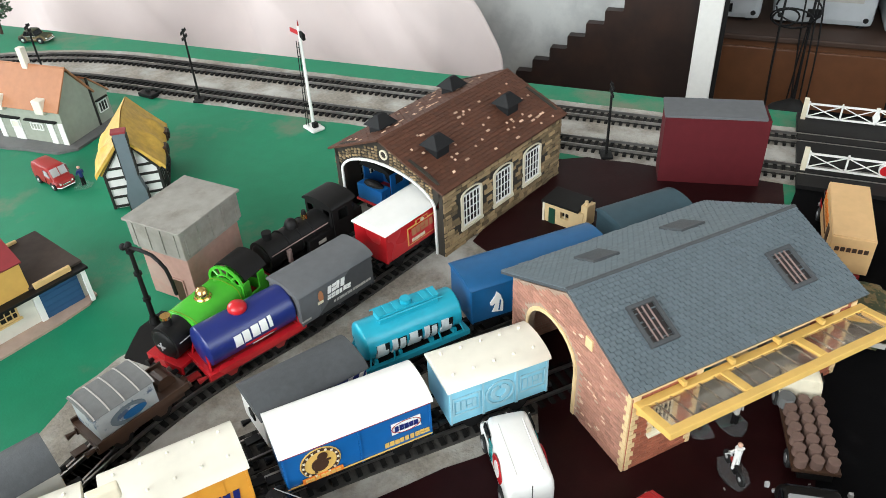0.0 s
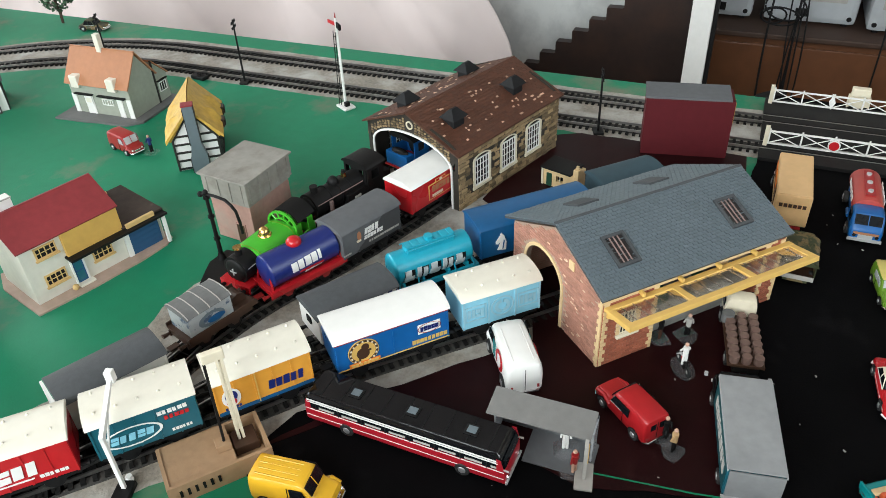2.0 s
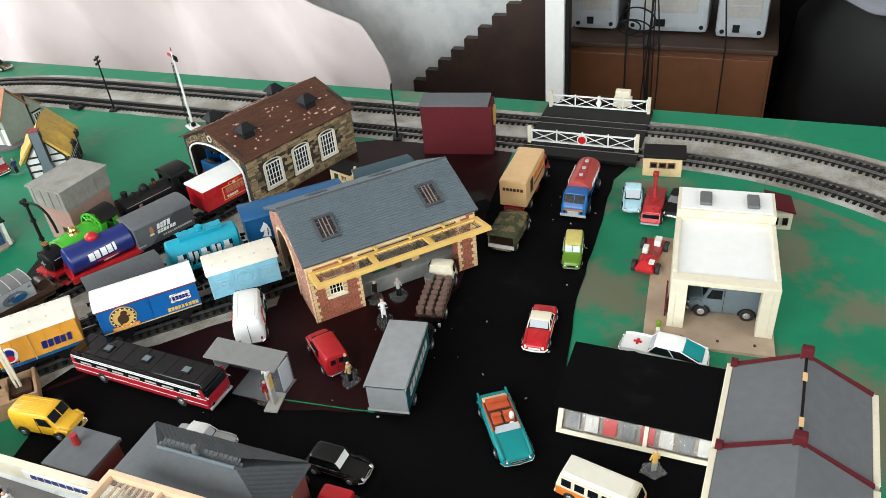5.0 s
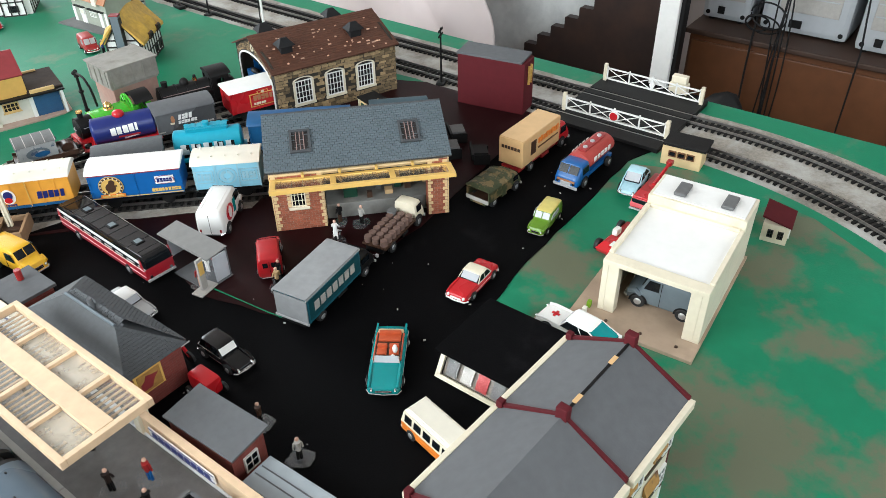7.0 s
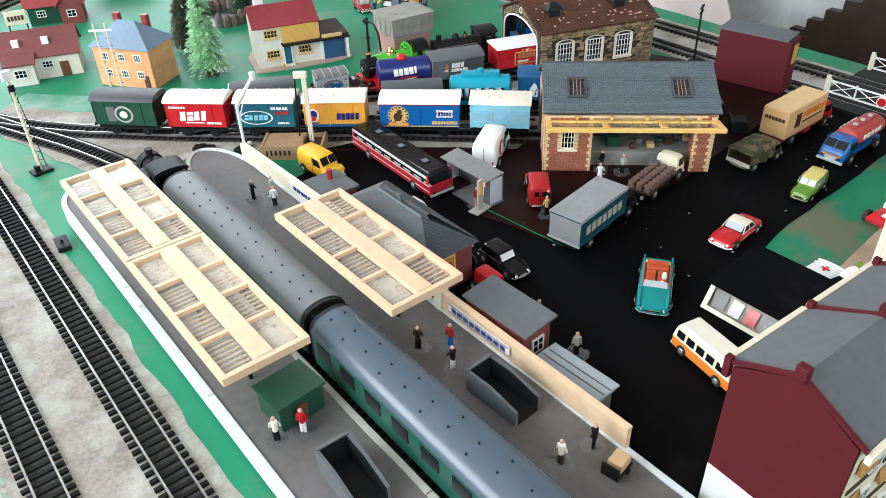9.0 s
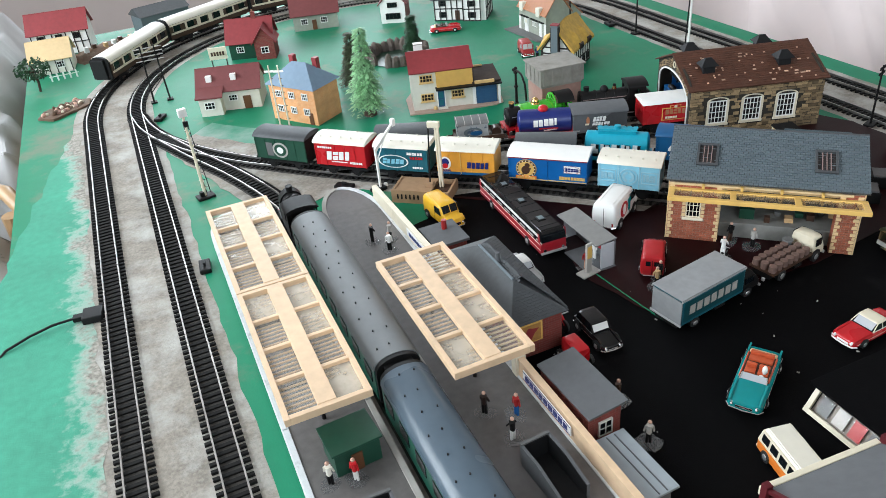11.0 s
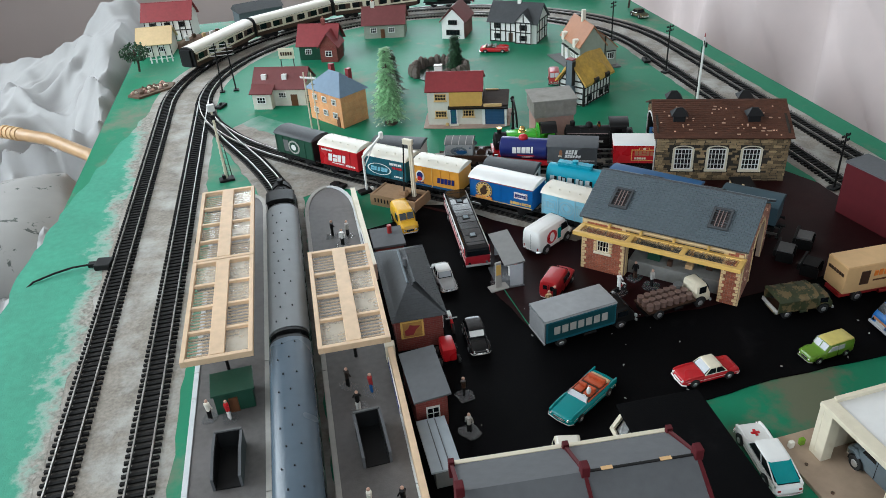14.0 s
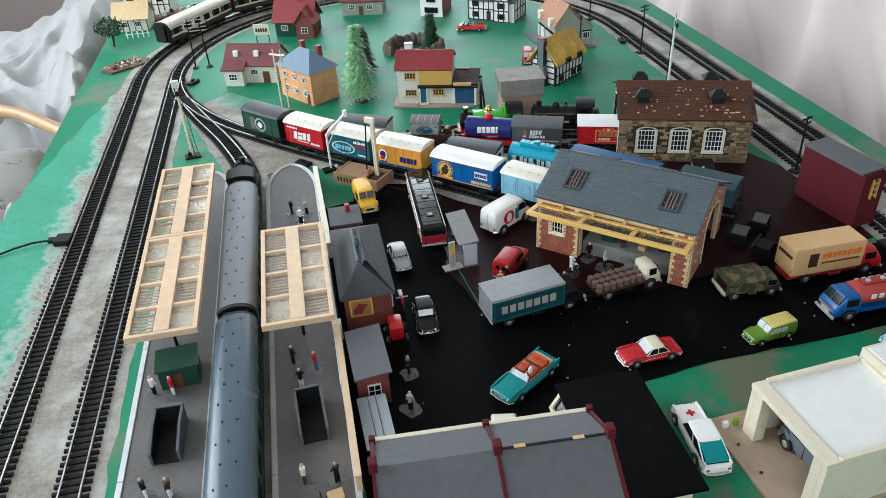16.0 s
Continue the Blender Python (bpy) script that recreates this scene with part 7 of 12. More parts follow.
# second siding
v = goods_van(-0.0940, 0.0150, -34, 0.070, white_mat, dark_slate, "white van with bold blue-black stripes and charcoal roof", rivets=False, H=0.0240)
for sd in (-1, 1):
    st_ = bmesh.new()
    for a, b in ((-0.016, -0.006), (-0.002, 0.002), (0.006, 0.016), (0.020, 0.024), (0.028, 0.0335)):
        y0, y1 = sorted((sd * 0.01765, sd * 0.01805))
        prism([(-sd * (a - 0.004), 0.0150), (-sd * (b - 0.004), 0.0150), (-sd * min(b + 0.006, 0.0345), 0.0372), (-sd * min(a + 0.006, 0.0340), 0.0372)], "y", y0, y1, st_)
    part("diagonal_stripe", st_, navy_mat, v, "blue-black diagonal stripes")
plate(v, 0.004, 0.0265, 0.030, 0.0034, white_mat, lift=0.0012)
blocks(v, -0.024, 0.0290, 0.014, 0.0060, 4, navy_mat, seed=24)
part("end_window", boxes([(-0.0360, -0.0350, -0.004, 0.003, 0.026, 0.032)]), matt_black, v)
part("end_window", boxes([(0.0350, 0.0360, -0.004, 0.003, 0.026, 0.032)]), matt_black, v)
dusty_teal = material("dusty_dark_teal", (0.030, 0.062, 0.080), 0.6, var=0.2, scale=120, bump=0.1)
tk = thing("tank_wagon", -0.0190, -0.0225, RAIL, -40, "cyan tank wagon with pale raised lettering", "tank wagon", "tank wagons")
part("tank", rod((-0.0345, 0, 0.0290), (0.0345, 0, 0.0290), 0.0138, n=28), cyan_mat, tk, "cyan cylindrical tank", True)
for e in (-1, 1):
    part("tank_end", ball((e * 0.0345, 0, 0.0290), 0.0033, 0.0137, 0.0137, 18), cyan_mat, tk, "", True)
part("catwalk", boxes([(-0.022, 0.022, -0.0055, 0.0055, 0.0413, 0.0460), (-0.022, 0.022, -0.0050, 0.0050, 0.0460, 0.0475)], 0.0008), cyan_mat, tk)
part("filler", rod((0, 0, 0.046), (0, 0, 0.051), 0.0038, n=14), cyan_mat, tk)
part("solebar", boxes([(-0.040, 0.040, -0.0155, -0.0125, 0.0120, 0.0160), (-0.040, 0.040, 0.0125, 0.0155, 0.0120, 0.0160), (-0.040, -0.037, -0.0125, 0.0125, 0.0120, 0.0160), (0.037, 0.040, -0.0125, 0.0125, 0.0120, 0.0160)]), cyan_mat, tk, "cyan frame")
for x in (-0.030, -0.012, 0.012, 0.030):
    part("saddle", box(x - 0.0012, x + 0.0012, -0.0125, 0.0125, 0.0130, 0.0190), cyan_mat, tk)


def around_tank(parent, x0, x1, z0, z1, r, cz, mat, s=-1, lift=0.0005):
    """A printed bar that follows a tank's curve."""
    bm = bmesh.new()
    n = 4
    ang = [math.asin(max(-1, min(1, (z0 + (z1 - z0) * i / n - cz) / r))) for i in range(n + 1)]
    lo = [[bm.verts.new((x, s * (r - 0.0003) * math.cos(a), cz + (r - 0.0003) * math.sin(a))) for a in ang] for x in (x0, x1)]
    hi = [[bm.verts.new((x, s * (r + lift) * math.cos(a), cz + (r + lift) * math.sin(a))) for a in ang] for x in (x0, x1)]
    for i in range(n):
        bm.faces.new((hi[0][i], hi[1][i], hi[1][i + 1], hi[0][i + 1]))
    for k in (0, 1):
        for i in range(n):
            bm.faces.new((lo[k][i], lo[k][i + 1], hi[k][i + 1], hi[k][i]))
    for i in (0, n):
        bm.faces.new((lo[0][i], lo[1][i], hi[1][i], hi[0][i]))
    return part("lettering_bar", bm, mat, parent)


pale_raised = material("worn_white_lettering", (0.62, 0.66, 0.66), 0.5, var=0.2, scale=300)
for k, (a, b) in enumerate(((0.0, 0.0090), (0.0, 0.0096), (0.0, 0.0092), (0.0, 0.0092), (0.0, 0.0088))):
    x0 = -0.0300 + k * 0.0120
    for s in (-1, 1):
        around_tank(tk, x0 + 0.0006, x0 + b + 0.0010, 0.0186, 0.0318, 0.0138, 0.0290, matt_black, s, 0.0003)
        if k % 2:
            around_tank(tk, x0, x0 + b * 0.40, 0.0190, 0.0324, 0.0138, 0.0290, pale_raised, s, 0.0009)
            around_tank(tk, x0 + b * 0.58, x0 + b, 0.0190, 0.0312, 0.0138, 0.0290, pale_raised, s, 0.0009)
        else:
            around_tank(tk, x0, x0 + b, 0.0190, 0.0262, 0.0138, 0.0290, pale_raised, s, 0.0009)
            around_tank(tk, x0 + 0.0008, x0 + b * 0.72, 0.0262, 0.0322, 0.0138, 0.0290, pale_raised, s, 0.0009)
for s in (-1, 1):
    for xx in (-0.036, -0.018, 0.018, 0.036):
        part("frame_stay", rod((xx, s * 0.0150, 0.0150), (xx * 0.94, s * 0.0125, 0.0225), 0.0007, n=5), cyan_mat, tk)
    part("catwalk_rail", rod((-0.024, s * 0.0062, 0.0462), (0.024, s * 0.0062, 0.0462), 0.0006, n=5), cyan_mat, tk)
for k in range(7):
    part("catwalk_slat", box(-0.0225 + k * 0.0068, -0.0180 + k * 0.0068, -0.0048, 0.0048, 0.0475, 0.0481), cyan_mat, tk)
chassis(tk, 0.078, 0.034)
v = goods_van(0.060, -0.0870, -46, 0.112, deep_blue, deep_blue, "long plain blue van with a white horse-head emblem", rivets=False, planks=2, crown=0.0045)
for sd in (-1, 1):
    y0, y1 = sorted((sd * 0.01785, sd * 0.01825))
    hd = bmesh.new()
    prism([(-sd * (-0.0420 + 0.0105 * u), 0.0185 + 0.0190 * q) for u, q in ((0.15, 0.10), (0.98, 0.0), (1.0, 0.45), (0.78, 0.82), (0.50, 1.0), (0.42, 0.86), (0.02, 0.56), (0.04, 0.44), (0.22, 0.40), (0.46, 0.52), (0.30, 0.26))], "y", y0, y1, hd)
    part("emblem", hd, white_mat, v, "white horse-head emblem")
    part("emblem_line", prism([(-sd * (-0.0420 + 0.0105 * u), 0.0185 + 0.0190 * q) for u, q in ((0.62, 0.10), (0.72, 0.10), (0.84, 0.55), (0.74, 0.60))], "y", *sorted((sd * 0.01825, sd * 0.01850))), deep_blue, v)

goods_van(0.1530, -0.1545, -45, 0.066, dusty_teal, dusty_teal, "dark teal van standing behind the goods shed", rivets=False, planks=3, crown=0.0065, H=0.0240)

# third siding
v = goods_van(-0.226, 0.1385, -27, 0.074, render_mat, dark_slate, "cream van with timber framing and a dark grey roof", rivets=False, planks=3, crown=0.0055, H=0.0260)
part("leaning_bar", boxes([(-0.0405, -0.0385, -0.018, 0.018, 0.014, 0.0395)]), white_mat, v)
worn_print = material("worn_pale_print", (0.36, 0.38, 0.38), 0.7, var=0.2, scale=160, bump=0.15, col2=(0.06, 0.09, 0.14), patch=(70, 0.54, 0.60))
sw = thing("open_wagon", -0.134, 0.1225, RAIL, -19, "brown flat wagon carrying a grey container", "wagon")
part("floor", box(-0.030, 0.034, -0.0155, 0.0155, 0.0142, 0.0165), umber_mat, sw, "brown wagon floor")
part("side_rail", boxes([(-0.030, 0.034, -0.0165, -0.0155, 0.0142, 0.0195), (-0.030, 0.034, 0.0155, 0.0165, 0.0142, 0.0195)]), umber_mat, sw)
part("container", box(-0.026, 0.014, -0.0140, 0.0140, 0.0166, 0.0360, 0.0006), worn_print, sw, "pale grey container with dark print")
part("container_roof", prism(curved(0.028, 0, 0.0358, 0.004), "x", -0.027, 0.015), stone_mat, sw, "", True)
ring(sw, -0.006, 0.0255, 0.0120, 0.0062, 0.35, slate_mat, W=0.028)
disc(sw, -0.002, 0.0240, 0.0080, 0.0030, deep_blue, W=0.028, lift=0.0010)
for k in range(5):
    part("roof_rib", prism(curved(0.0284, 0, 0.0362, 0.004), "x", -0.0262 + k * 0.0100, -0.0254 + k * 0.0100), light_grey, sw, "", True)
part("spare_wheel", rod((0.025, -0.006, 0.0185), (0.025, 0.006, 0.0185), 0.0065, n=14), umber_mat, sw)
chassis(sw, 0.064, 0.033, umber_mat)
pw = thing("tank_wagon", -0.056, 0.0860, RAIL, -27, "navy tank wagon on a red frame with white and red print", "tank wagon", "tank wagons")
part("tank", rod((-0.030, 0, 0.0285), (0.034, 0, 0.0285), 0.0150, n=28), navy_mat, pw, "navy cylindrical tank", True)
for e, xx in ((-1, -0.030), (1, 0.034)):
    part("tank_end", ball((xx, 0, 0.0285), 0.0035, 0.0149, 0.0149, 18), navy_mat, pw, "", True)
part("filler", ball((0.0, 0, 0.0445), 0.0068, 0.0068, 0.0050, 14), red_mat, pw, "red domed filler", True)
part("frame", boxes([(-0.036, 0.040, -0.0165, -0.0115, 0.0115, 0.0165), (-0.036, 0.040, 0.0115, 0.0165, 0.0115, 0.0165), (-0.036, -0.031, -0.0115, 0.0115, 0.0115, 0.0165), (0.035, 0.040, -0.0115, 0.0115, 0.0115, 0.0165)], 0.0004), red_mat, pw, "red wagon frame")
for xx in (-0.033, 0.037):
    for s in (-1, 1):
        part("stay", rod((xx, s * 0.013, 0.0165), (xx * 0.93, s * 0.006, 0.037), 0.0010, n=6), red_mat, pw)
for s in (-1, 1):
    for k in range(5):
        x0 = -0.013 + k * 0.0066
        around_tank(pw, x0, x0 + (0.0056, 0.0050, 0.0056, 0.0052, 0.0026)[k], 0.0262 + 0.0004 * k, 0.0345 + 0.0004 * k, 0.0150, 0.0285, white_mat, s)
    around_tank(pw, -0.006, 0.018, 0.0222, 0.0240, 0.0150, 0.0285, red_mat, s)
    for k in range(4):
        around_tank(pw, 0.000 + k * 0.004, 0.004 + k * 0.004, 0.0186 + k * 0.0007, 0.0206 + k * 0.0007, 0.0150, 0.0285, white_mat, s)
chassis(pw, 0.074, 0.034, deep_red)
v = goods_van(0.0070, 0.0570, -23, 0.068, mid_grey, mid_grey, "mid-grey van with white and red print", rivets=False, planks=4, crown=0.006, H=0.0262)
side_black = material("sooty_side_panel", (0.050, 0.050, 0.052), 0.6, var=0.2)
for sd in (-1, 1):
    y0, y1 = sorted((sd * 0.01765, sd * 0.01795))
    part("dark_panel", prism([(-sd * -0.020, 0.0150), (-sd * 0.0335, 0.0150), (-sd * 0.0335, 0.0385), (-sd * 0.014, 0.0395)], "y", y0, y1), side_black, v, "dark diagonal side panel")
blocks(v, -0.001, 0.0325, 0.016, 0.0070, 4, white_mat, lift=0.0010, seed=31, lean=0.2)
blocks(v, 0.001, 0.0262, 0.022, 0.0042, 6, white_mat, lift=0.0010, seed=32, lean=0.2)
blocks(v, 0.013, 0.0202, 0.036, 0.0022, 14, light_grey, lift=0.0010, seed=33)
disc(v, -0.0155, 0.0310, 0.0022, 0.0050, tile_terracotta, lift=0.0012)
plate(v, -0.0165, 0.0265, 0.0050, 0.0022, cream_mat, lift=0.0014)
plate(v, -0.030, 0.0180, 0.008, 0.0014, light_grey)
v = goods_van(0.0935, 0.0310, -20, 0.070, red_mat, white_mat, "red van with gold framed print and white roof", rivets=False, planks=2, crown=0.0065, H=0.0270)
plate(v, 0.006, 0.0265, 0.034, 0.0165, canopy_yellow)
plate(v, 0.006, 0.0360, 0.014, 0.0030, canopy_yellow)
plate(v, 0.006, 0.0265, 0.0318, 0.0143, red_mat, lift=0.0011)
plate(v, 0.006, 0.0360, 0.0120, 0.0022, red_mat, lift=0.0011)
blocks(v, 0.006, 0.0295, 0.0260, 0.0070, 5, tile_terracotta, lift=0.0015, seed=35)
blocks(v, 0.001, 0.0220, 0.0160, 0.0030, 5, cream_mat, lift=0.0015, seed=36)
disc(v, 0.006, 0.0360, 0.0020, 0.0016, cream_mat, lift=0.0015)


def steam_loco(x, y, rz, L, boiler, frame_m, label, z=RAIL, r=0.0125, tank=False, dome=brass_mat, cab_front=False):
    e = thing("steam_locomotive", x, y, z, rz, label, "locomotive", "model steam locomotives")
    h = L / 2
    part("running_plate", box(-h, h, -0.0165, 0.0165, 0.0130, 0.0152, 0.0004), frame_m, e)
    part("frames", box(-h + 0.004, h - 0.004, -0.0085, 0.0085, 0.0060, 0.0130), black_plastic, e)
    part("boiler", rod((-h + 0.006, 0, 0.0265), (h - 0.034, 0, 0.0265), r * 0.92, r, 24), boiler, e, "", True)
    part("smokebox", rod((-h + 0.001, 0, 0.0265), (-h + 0.012, 0, 0.0265), r + 0.0008, r + 0.0008, 24), matt_black, e, "black smokebox", True)
    part("smokebox_door", ball((-h + 0.001, 0, 0.0265), 0.0028, r * 0.85, r * 0.85, 18), matt_black, e, "", True)
    part("chimney", rod((-h + 0.010, 0, 0.036), (-h + 0.010, 0, 0.0455), 0.0032, 0.0040, 14), matt_black, e, "", True)
    part("dome", ball((-h + 0.034, 0, 0.0385), 0.0058, 0.0058, 0.0068, 14), dome, e, "", True)
    part("safety_valve", rod((-h + 0.048, 0, 0.038), (-h + 0.048, 0, 0.0455), 0.0026, 0.0018, 10), brass_mat if dome is brass_mat else boiler, e)
    if tank:
        for s in (-1, 1):
            part("side_tank", box(-h + 0.020, h - 0.030, min(s * 0.0090, s * 0.0160), max(s * 0.0090, s * 0.0160), 0.0152, 0.0325, 0.0008), boiler, e)
    cab = bmesh.new()
    x0, x1 = h - 0.034, h - 0.012
    for s in (-1, 1):
        bmw = wall_with_holes(x0, x1, 0.0152, 0.0440, min(s * 0.0155, s * 0.0165), max(s * 0.0155, s * 0.0165), [(x0 + 0.006, x1 - 0.006, 0.030, 0.040)])
        part("cab_side", bmw, boiler, e)
    cf = part("cab_front", wall_with_holes(-0.0155, 0.0155, 0.0152, 0.0440, x0 - 0.001, x0, [(-0.013, -0.006, 0.034, 0.041), (0.006, 0.013, 0.034, 0.041)]), boiler, e)
    cf.matrix_basis = pose(0, 0, 0) @ Matrix(((0, 1, 0, 0), (-1, 0, 0, 0), (0, 0, 1, 0), (0, 0, 0, 1)))
    part("cab_roof", prism(curved(0.033, 0, 0.0440, 0.0055), "x", x0 - 0.002, x1 + 0.003), matt_black if not cab_front else boiler, e, "", True)
    part("bunker", box(x1, h - 0.001, -0.0150, 0.0150, 0.0152, 0.0300, 0.0006), boiler, e)
    part("coal", ball((h - 0.007, 0, 0.0295), 0.005, 0.012, 0.0045, 10), matt_black, e)
    for k in range(3):
        xx = -h + 0.020 + k * (L - 0.045) / 2
        for s in (-1, 1):
            part("driving_wheel", rod((xx, s * 0.0075, 0.0085), (xx, s * 0.0110, 0.0085), 0.0085, n=18), deep_red if frame_m is red_mat else black_plastic, e, "", True)
    for s in (-1, 1):
        part("coupling_rod", boxes([(-h + 0.020, h - 0.025, min(s * 0.0115, s * 0.0125), max(s * 0.0115, s * 0.0125), 0.0065, 0.0080)]), silver_mat, e)
        part("buffer", rod((-h, s * 0.0115, 0.0125), (-h - 0.006, s * 0.0115, 0.0125), 0.0012, 0.0026, 10), matt_black, e)
        part("cylinder", rod((-h + 0.004, s * 0.0130, 0.0100), (-h + 0.018, s * 0.0130, 0.0100), 0.0042, n=12), frame_m, e, "", True)
    part("buffer_beam", box(-h - 0.001, -h, -0.0160, 0.0160, 0.0090, 0.0150), red_mat, e, "red buffer beam")
    for k in range(3):
        xx = -h + 0.022 + k * 0.012
        ring = rod((xx, 0, 0.0265), (xx + 0.0008, 0, 0.0265), r + 0.0005, r + 0.0005, 24)
        part("boiler_band", ring, brass_mat if boiler is loco_green else black_plastic, e)
    return e


def green_engine(x, y, rz):
    """A small flat-topped tank engine with a pierced arch in front of its black cab roof."""
    e = thing("steam_locomotive", x, y, RAIL, rz, "apple green tank locomotive with brass dome and red frame", "locomotive", "model steam locomotives")
    h = 0.044
    part("running_plate", box(-h - 0.004, h, -0.0165, 0.0165, 0.0125, 0.0150, 0.0004), red_mat, e, "red running plate")
    part("frames", box(-h + 0.004, h - 0.004, -0.0085, 0.0085, 0.0060, 0.0125), black_plastic, e)
    part("smokebox", rod((-h - 0.001, 0, 0.0255), (-h + 0.016, 0, 0.0255), 0.0128, n=24), matt_black, e, "black smokebox", True)
    part("smokebox_door", ball((-h - 0.001, 0, 0.0255), 0.0026, 0.0108, 0.0108, 18), matt_black, e, "", True)
    part("door_handle", boxes([(-h - 0.0042, -h - 0.0032, -0.0035, 0.0035, 0.0250, 0.0260), (-h - 0.0042, -h - 0.0032, -0.0005, 0.0005, 0.0222, 0.0288)]), silver_mat, e, "bright door handle")
    part("chimney", rod((-h + 0.006, 0, 0.036), (-h + 0.006, 0, 0.0440), 0.0030, 0.0034, 14), matt_black, e, "", True)
    part("chimney_cap", rod((-h + 0.006, 0, 0.0440), (-h + 0.006, 0, 0.0458), 0.0040, 0.0036, 14), brass_mat, e, "copper-brass chimney cap", True)
    sec = [(-0.0160, 0.0150), (0.0160, 0.0150), (0.0160, 0.0300), (0.0140, 0.0345), (0.0100, 0.0372), (0.0, 0.0384), (-0.0100, 0.0372), (-0.0140, 0.0345), (-0.0160, 0.0300)]
    part("tank", prism(sec, "x", -h + 0.016, h - 0.026, bev=0.0006), loco_green, e, "flat-topped green tanks", True)
    for xx in (-h + 0.0178, h - 0.0300):
        line = [(yy * 1.012, 0.0150 + (zz - 0.0150) * 1.014) for yy, zz in sec]
        part("lining", prism(line, "x", xx, xx + 0.0006), lime_mat, e, "pale green lining")
    part("dome", ball((-0.005, 0, 0.0395), 0.0052, 0.0052, 0.0066, 16), brass_mat, e, "polished brass dome", True)
    part("dome_foot", rod((-0.005, 0, 0.0378), (-0.005, 0, 0.0392), 0.0066, 0.0056, 16), brass_mat, e, "", True)
    x0, x1 = h - 0.026, h - 0.004
    arc = [math.pi * i / 16 for i in range(17)]
    for r0, r1, nm in ((0.0150, 0.0172, "cab_arch"), (0.0085, 0.0100, "cab_inner_arch")):
        part(nm, prism([(r0 * math.cos(a), 0.0325 + r0 * 0.92 * math.sin(a)) for a in arc] + [(r1 * math.cos(a), 0.0325 + r1 * 0.92 * math.sin(a)) for a in arc[::-1]], "x", x0 - 0.0008, x0 + 0.0008), loco_green, e, "pierced green arch of the cab front")
    for k in range(6):
        a = math.pi * (k + 0.5) / 6 if k else 0.06
        a = min(max(a, 0.08), math.pi - 0.08)
        part("cab_spoke", rod((x0, 0.0090 * math.cos(a), 0.0325 + 0.0083 * math.sin(a)), (x0, 0.0160 * math.cos(a), 0.0325 + 0.0147 * math.sin(a)), 0.0010, n=6), loco_green, e)
    part("cab_front", box(x0 - 0.0008, x0 + 0.0008, -0.0165, 0.0165, 0.0150, 0.0325), loco_green, e)
    for s in (-1, 1):
        part("cab_side", wall_with_holes(x0 + 0.0008, x1, 0.0150, 0.0375, min(s * 0.0155, s * 0.0167), max(s * 0.0155, s * 0.0167), [(x0 + 0.0065, x1 - 0.0065, 0.0250, 0.0375)]), loco_green, e)
    part("cab_roof", prism([(r * math.cos(a), 0.0325 + r * 0.92 * math.sin(a)) for r, q in ((0.0175, arc), (0.0160, arc[::-1])) for a in q if 0.28 < a < math.pi - 0.28], "x", x0 + 0.0035, x1 + 0.004), matt_black, e, "black curved cab roof", True)
    part("bunker", box(x1, h, -0.0155, 0.0155, 0.0150, 0.0285, 0.0006), loco_green, e)
    part("coal", ball((h - 0.002, 0, 0.0280), 0.004, 0.012, 0.0040, 10), matt_black, e)
    for k in range(3):
        xx = -h + 0.018 + k * 0.018
        for s in (-1, 1):
            part("driving_wheel", rod((xx, s * 0.0075, 0.0082), (xx, s * 0.0110, 0.0082), 0.0082, n=18), deep_red, e, "", True)
    for s in (-1, 1):
        part("coupling_rod", boxes([(-h + 0.018, h - 0.022, min(s * 0.0115, s * 0.0125), max(s * 0.0115, s * 0.0125), 0.0070, 0.0085)]), silver_mat, e)
        part("buffer", rod((-h - 0.005, s * 0.0115, 0.0110), (-h - 0.011, s * 0.0115, 0.0110), 0.0012, 0.0026, 10), matt_black, e)
        part("handrail", rod((-h + 0.002, s * 0.0125, 0.0290), (-h + 0.016, s * 0.0125, 0.0290), 0.0004, n=5), silver_mat, e)
    part("buffer_beam", box(-h - 0.006, -h - 0.004, -0.0165, 0.0165, 0.0075, 0.0150, 0.0003), red_mat, e, "red buffer beam")
    part("coupling", box(-h - 0.012, -h - 0.006, -0.0028, 0.0028, 0.0066, 0.0080), black_plastic, e)


green_engine(-0.042, 0.1210, -9)
be = steam_loco(0.064, 0.1015, -19, 0.098, matt_black, matt_black, "plain black tank locomotive", dome=matt_black)
for sy in (-1, 1):
    part("handrail", rod((-0.046, sy * 0.0122, 0.0315), (0.012, sy * 0.0126, 0.0315), 0.0005, n=5), brown_bar, be, "dull metal handrail")
    part("side_tank", box(-0.012, 0.014, min(sy * 0.0100, sy * 0.0160), max(sy * 0.0100, sy * 0.0160), 0.0152, 0.0270, 0.0010), matt_black, be, "", True)
    part("number_bar", box(-0.003, 0.005, min(sy * 0.0160, sy * 0.0163), max(sy * 0.0160, sy * 0.0163), 0.0195, 0.0225), light_grey, be, "pale painted number bar")
part("pump", rod((-0.030, -0.0125, 0.018), (-0.030, -0.0125, 0.029), 0.0022, n=10), brown_bar, be, "", True)
part("filler_cap", rod((-0.001, 0, 0.0385), (-0.001, 0, 0.0425), 0.0030, 0.0024, 12), brass_mat, be, "small brass cap", True)
steam_loco(0.170, 0.0655, 161, 0.080, blue_mat, red_mat, "bright blue small locomotive standing inside the shed", dome=blue_mat)


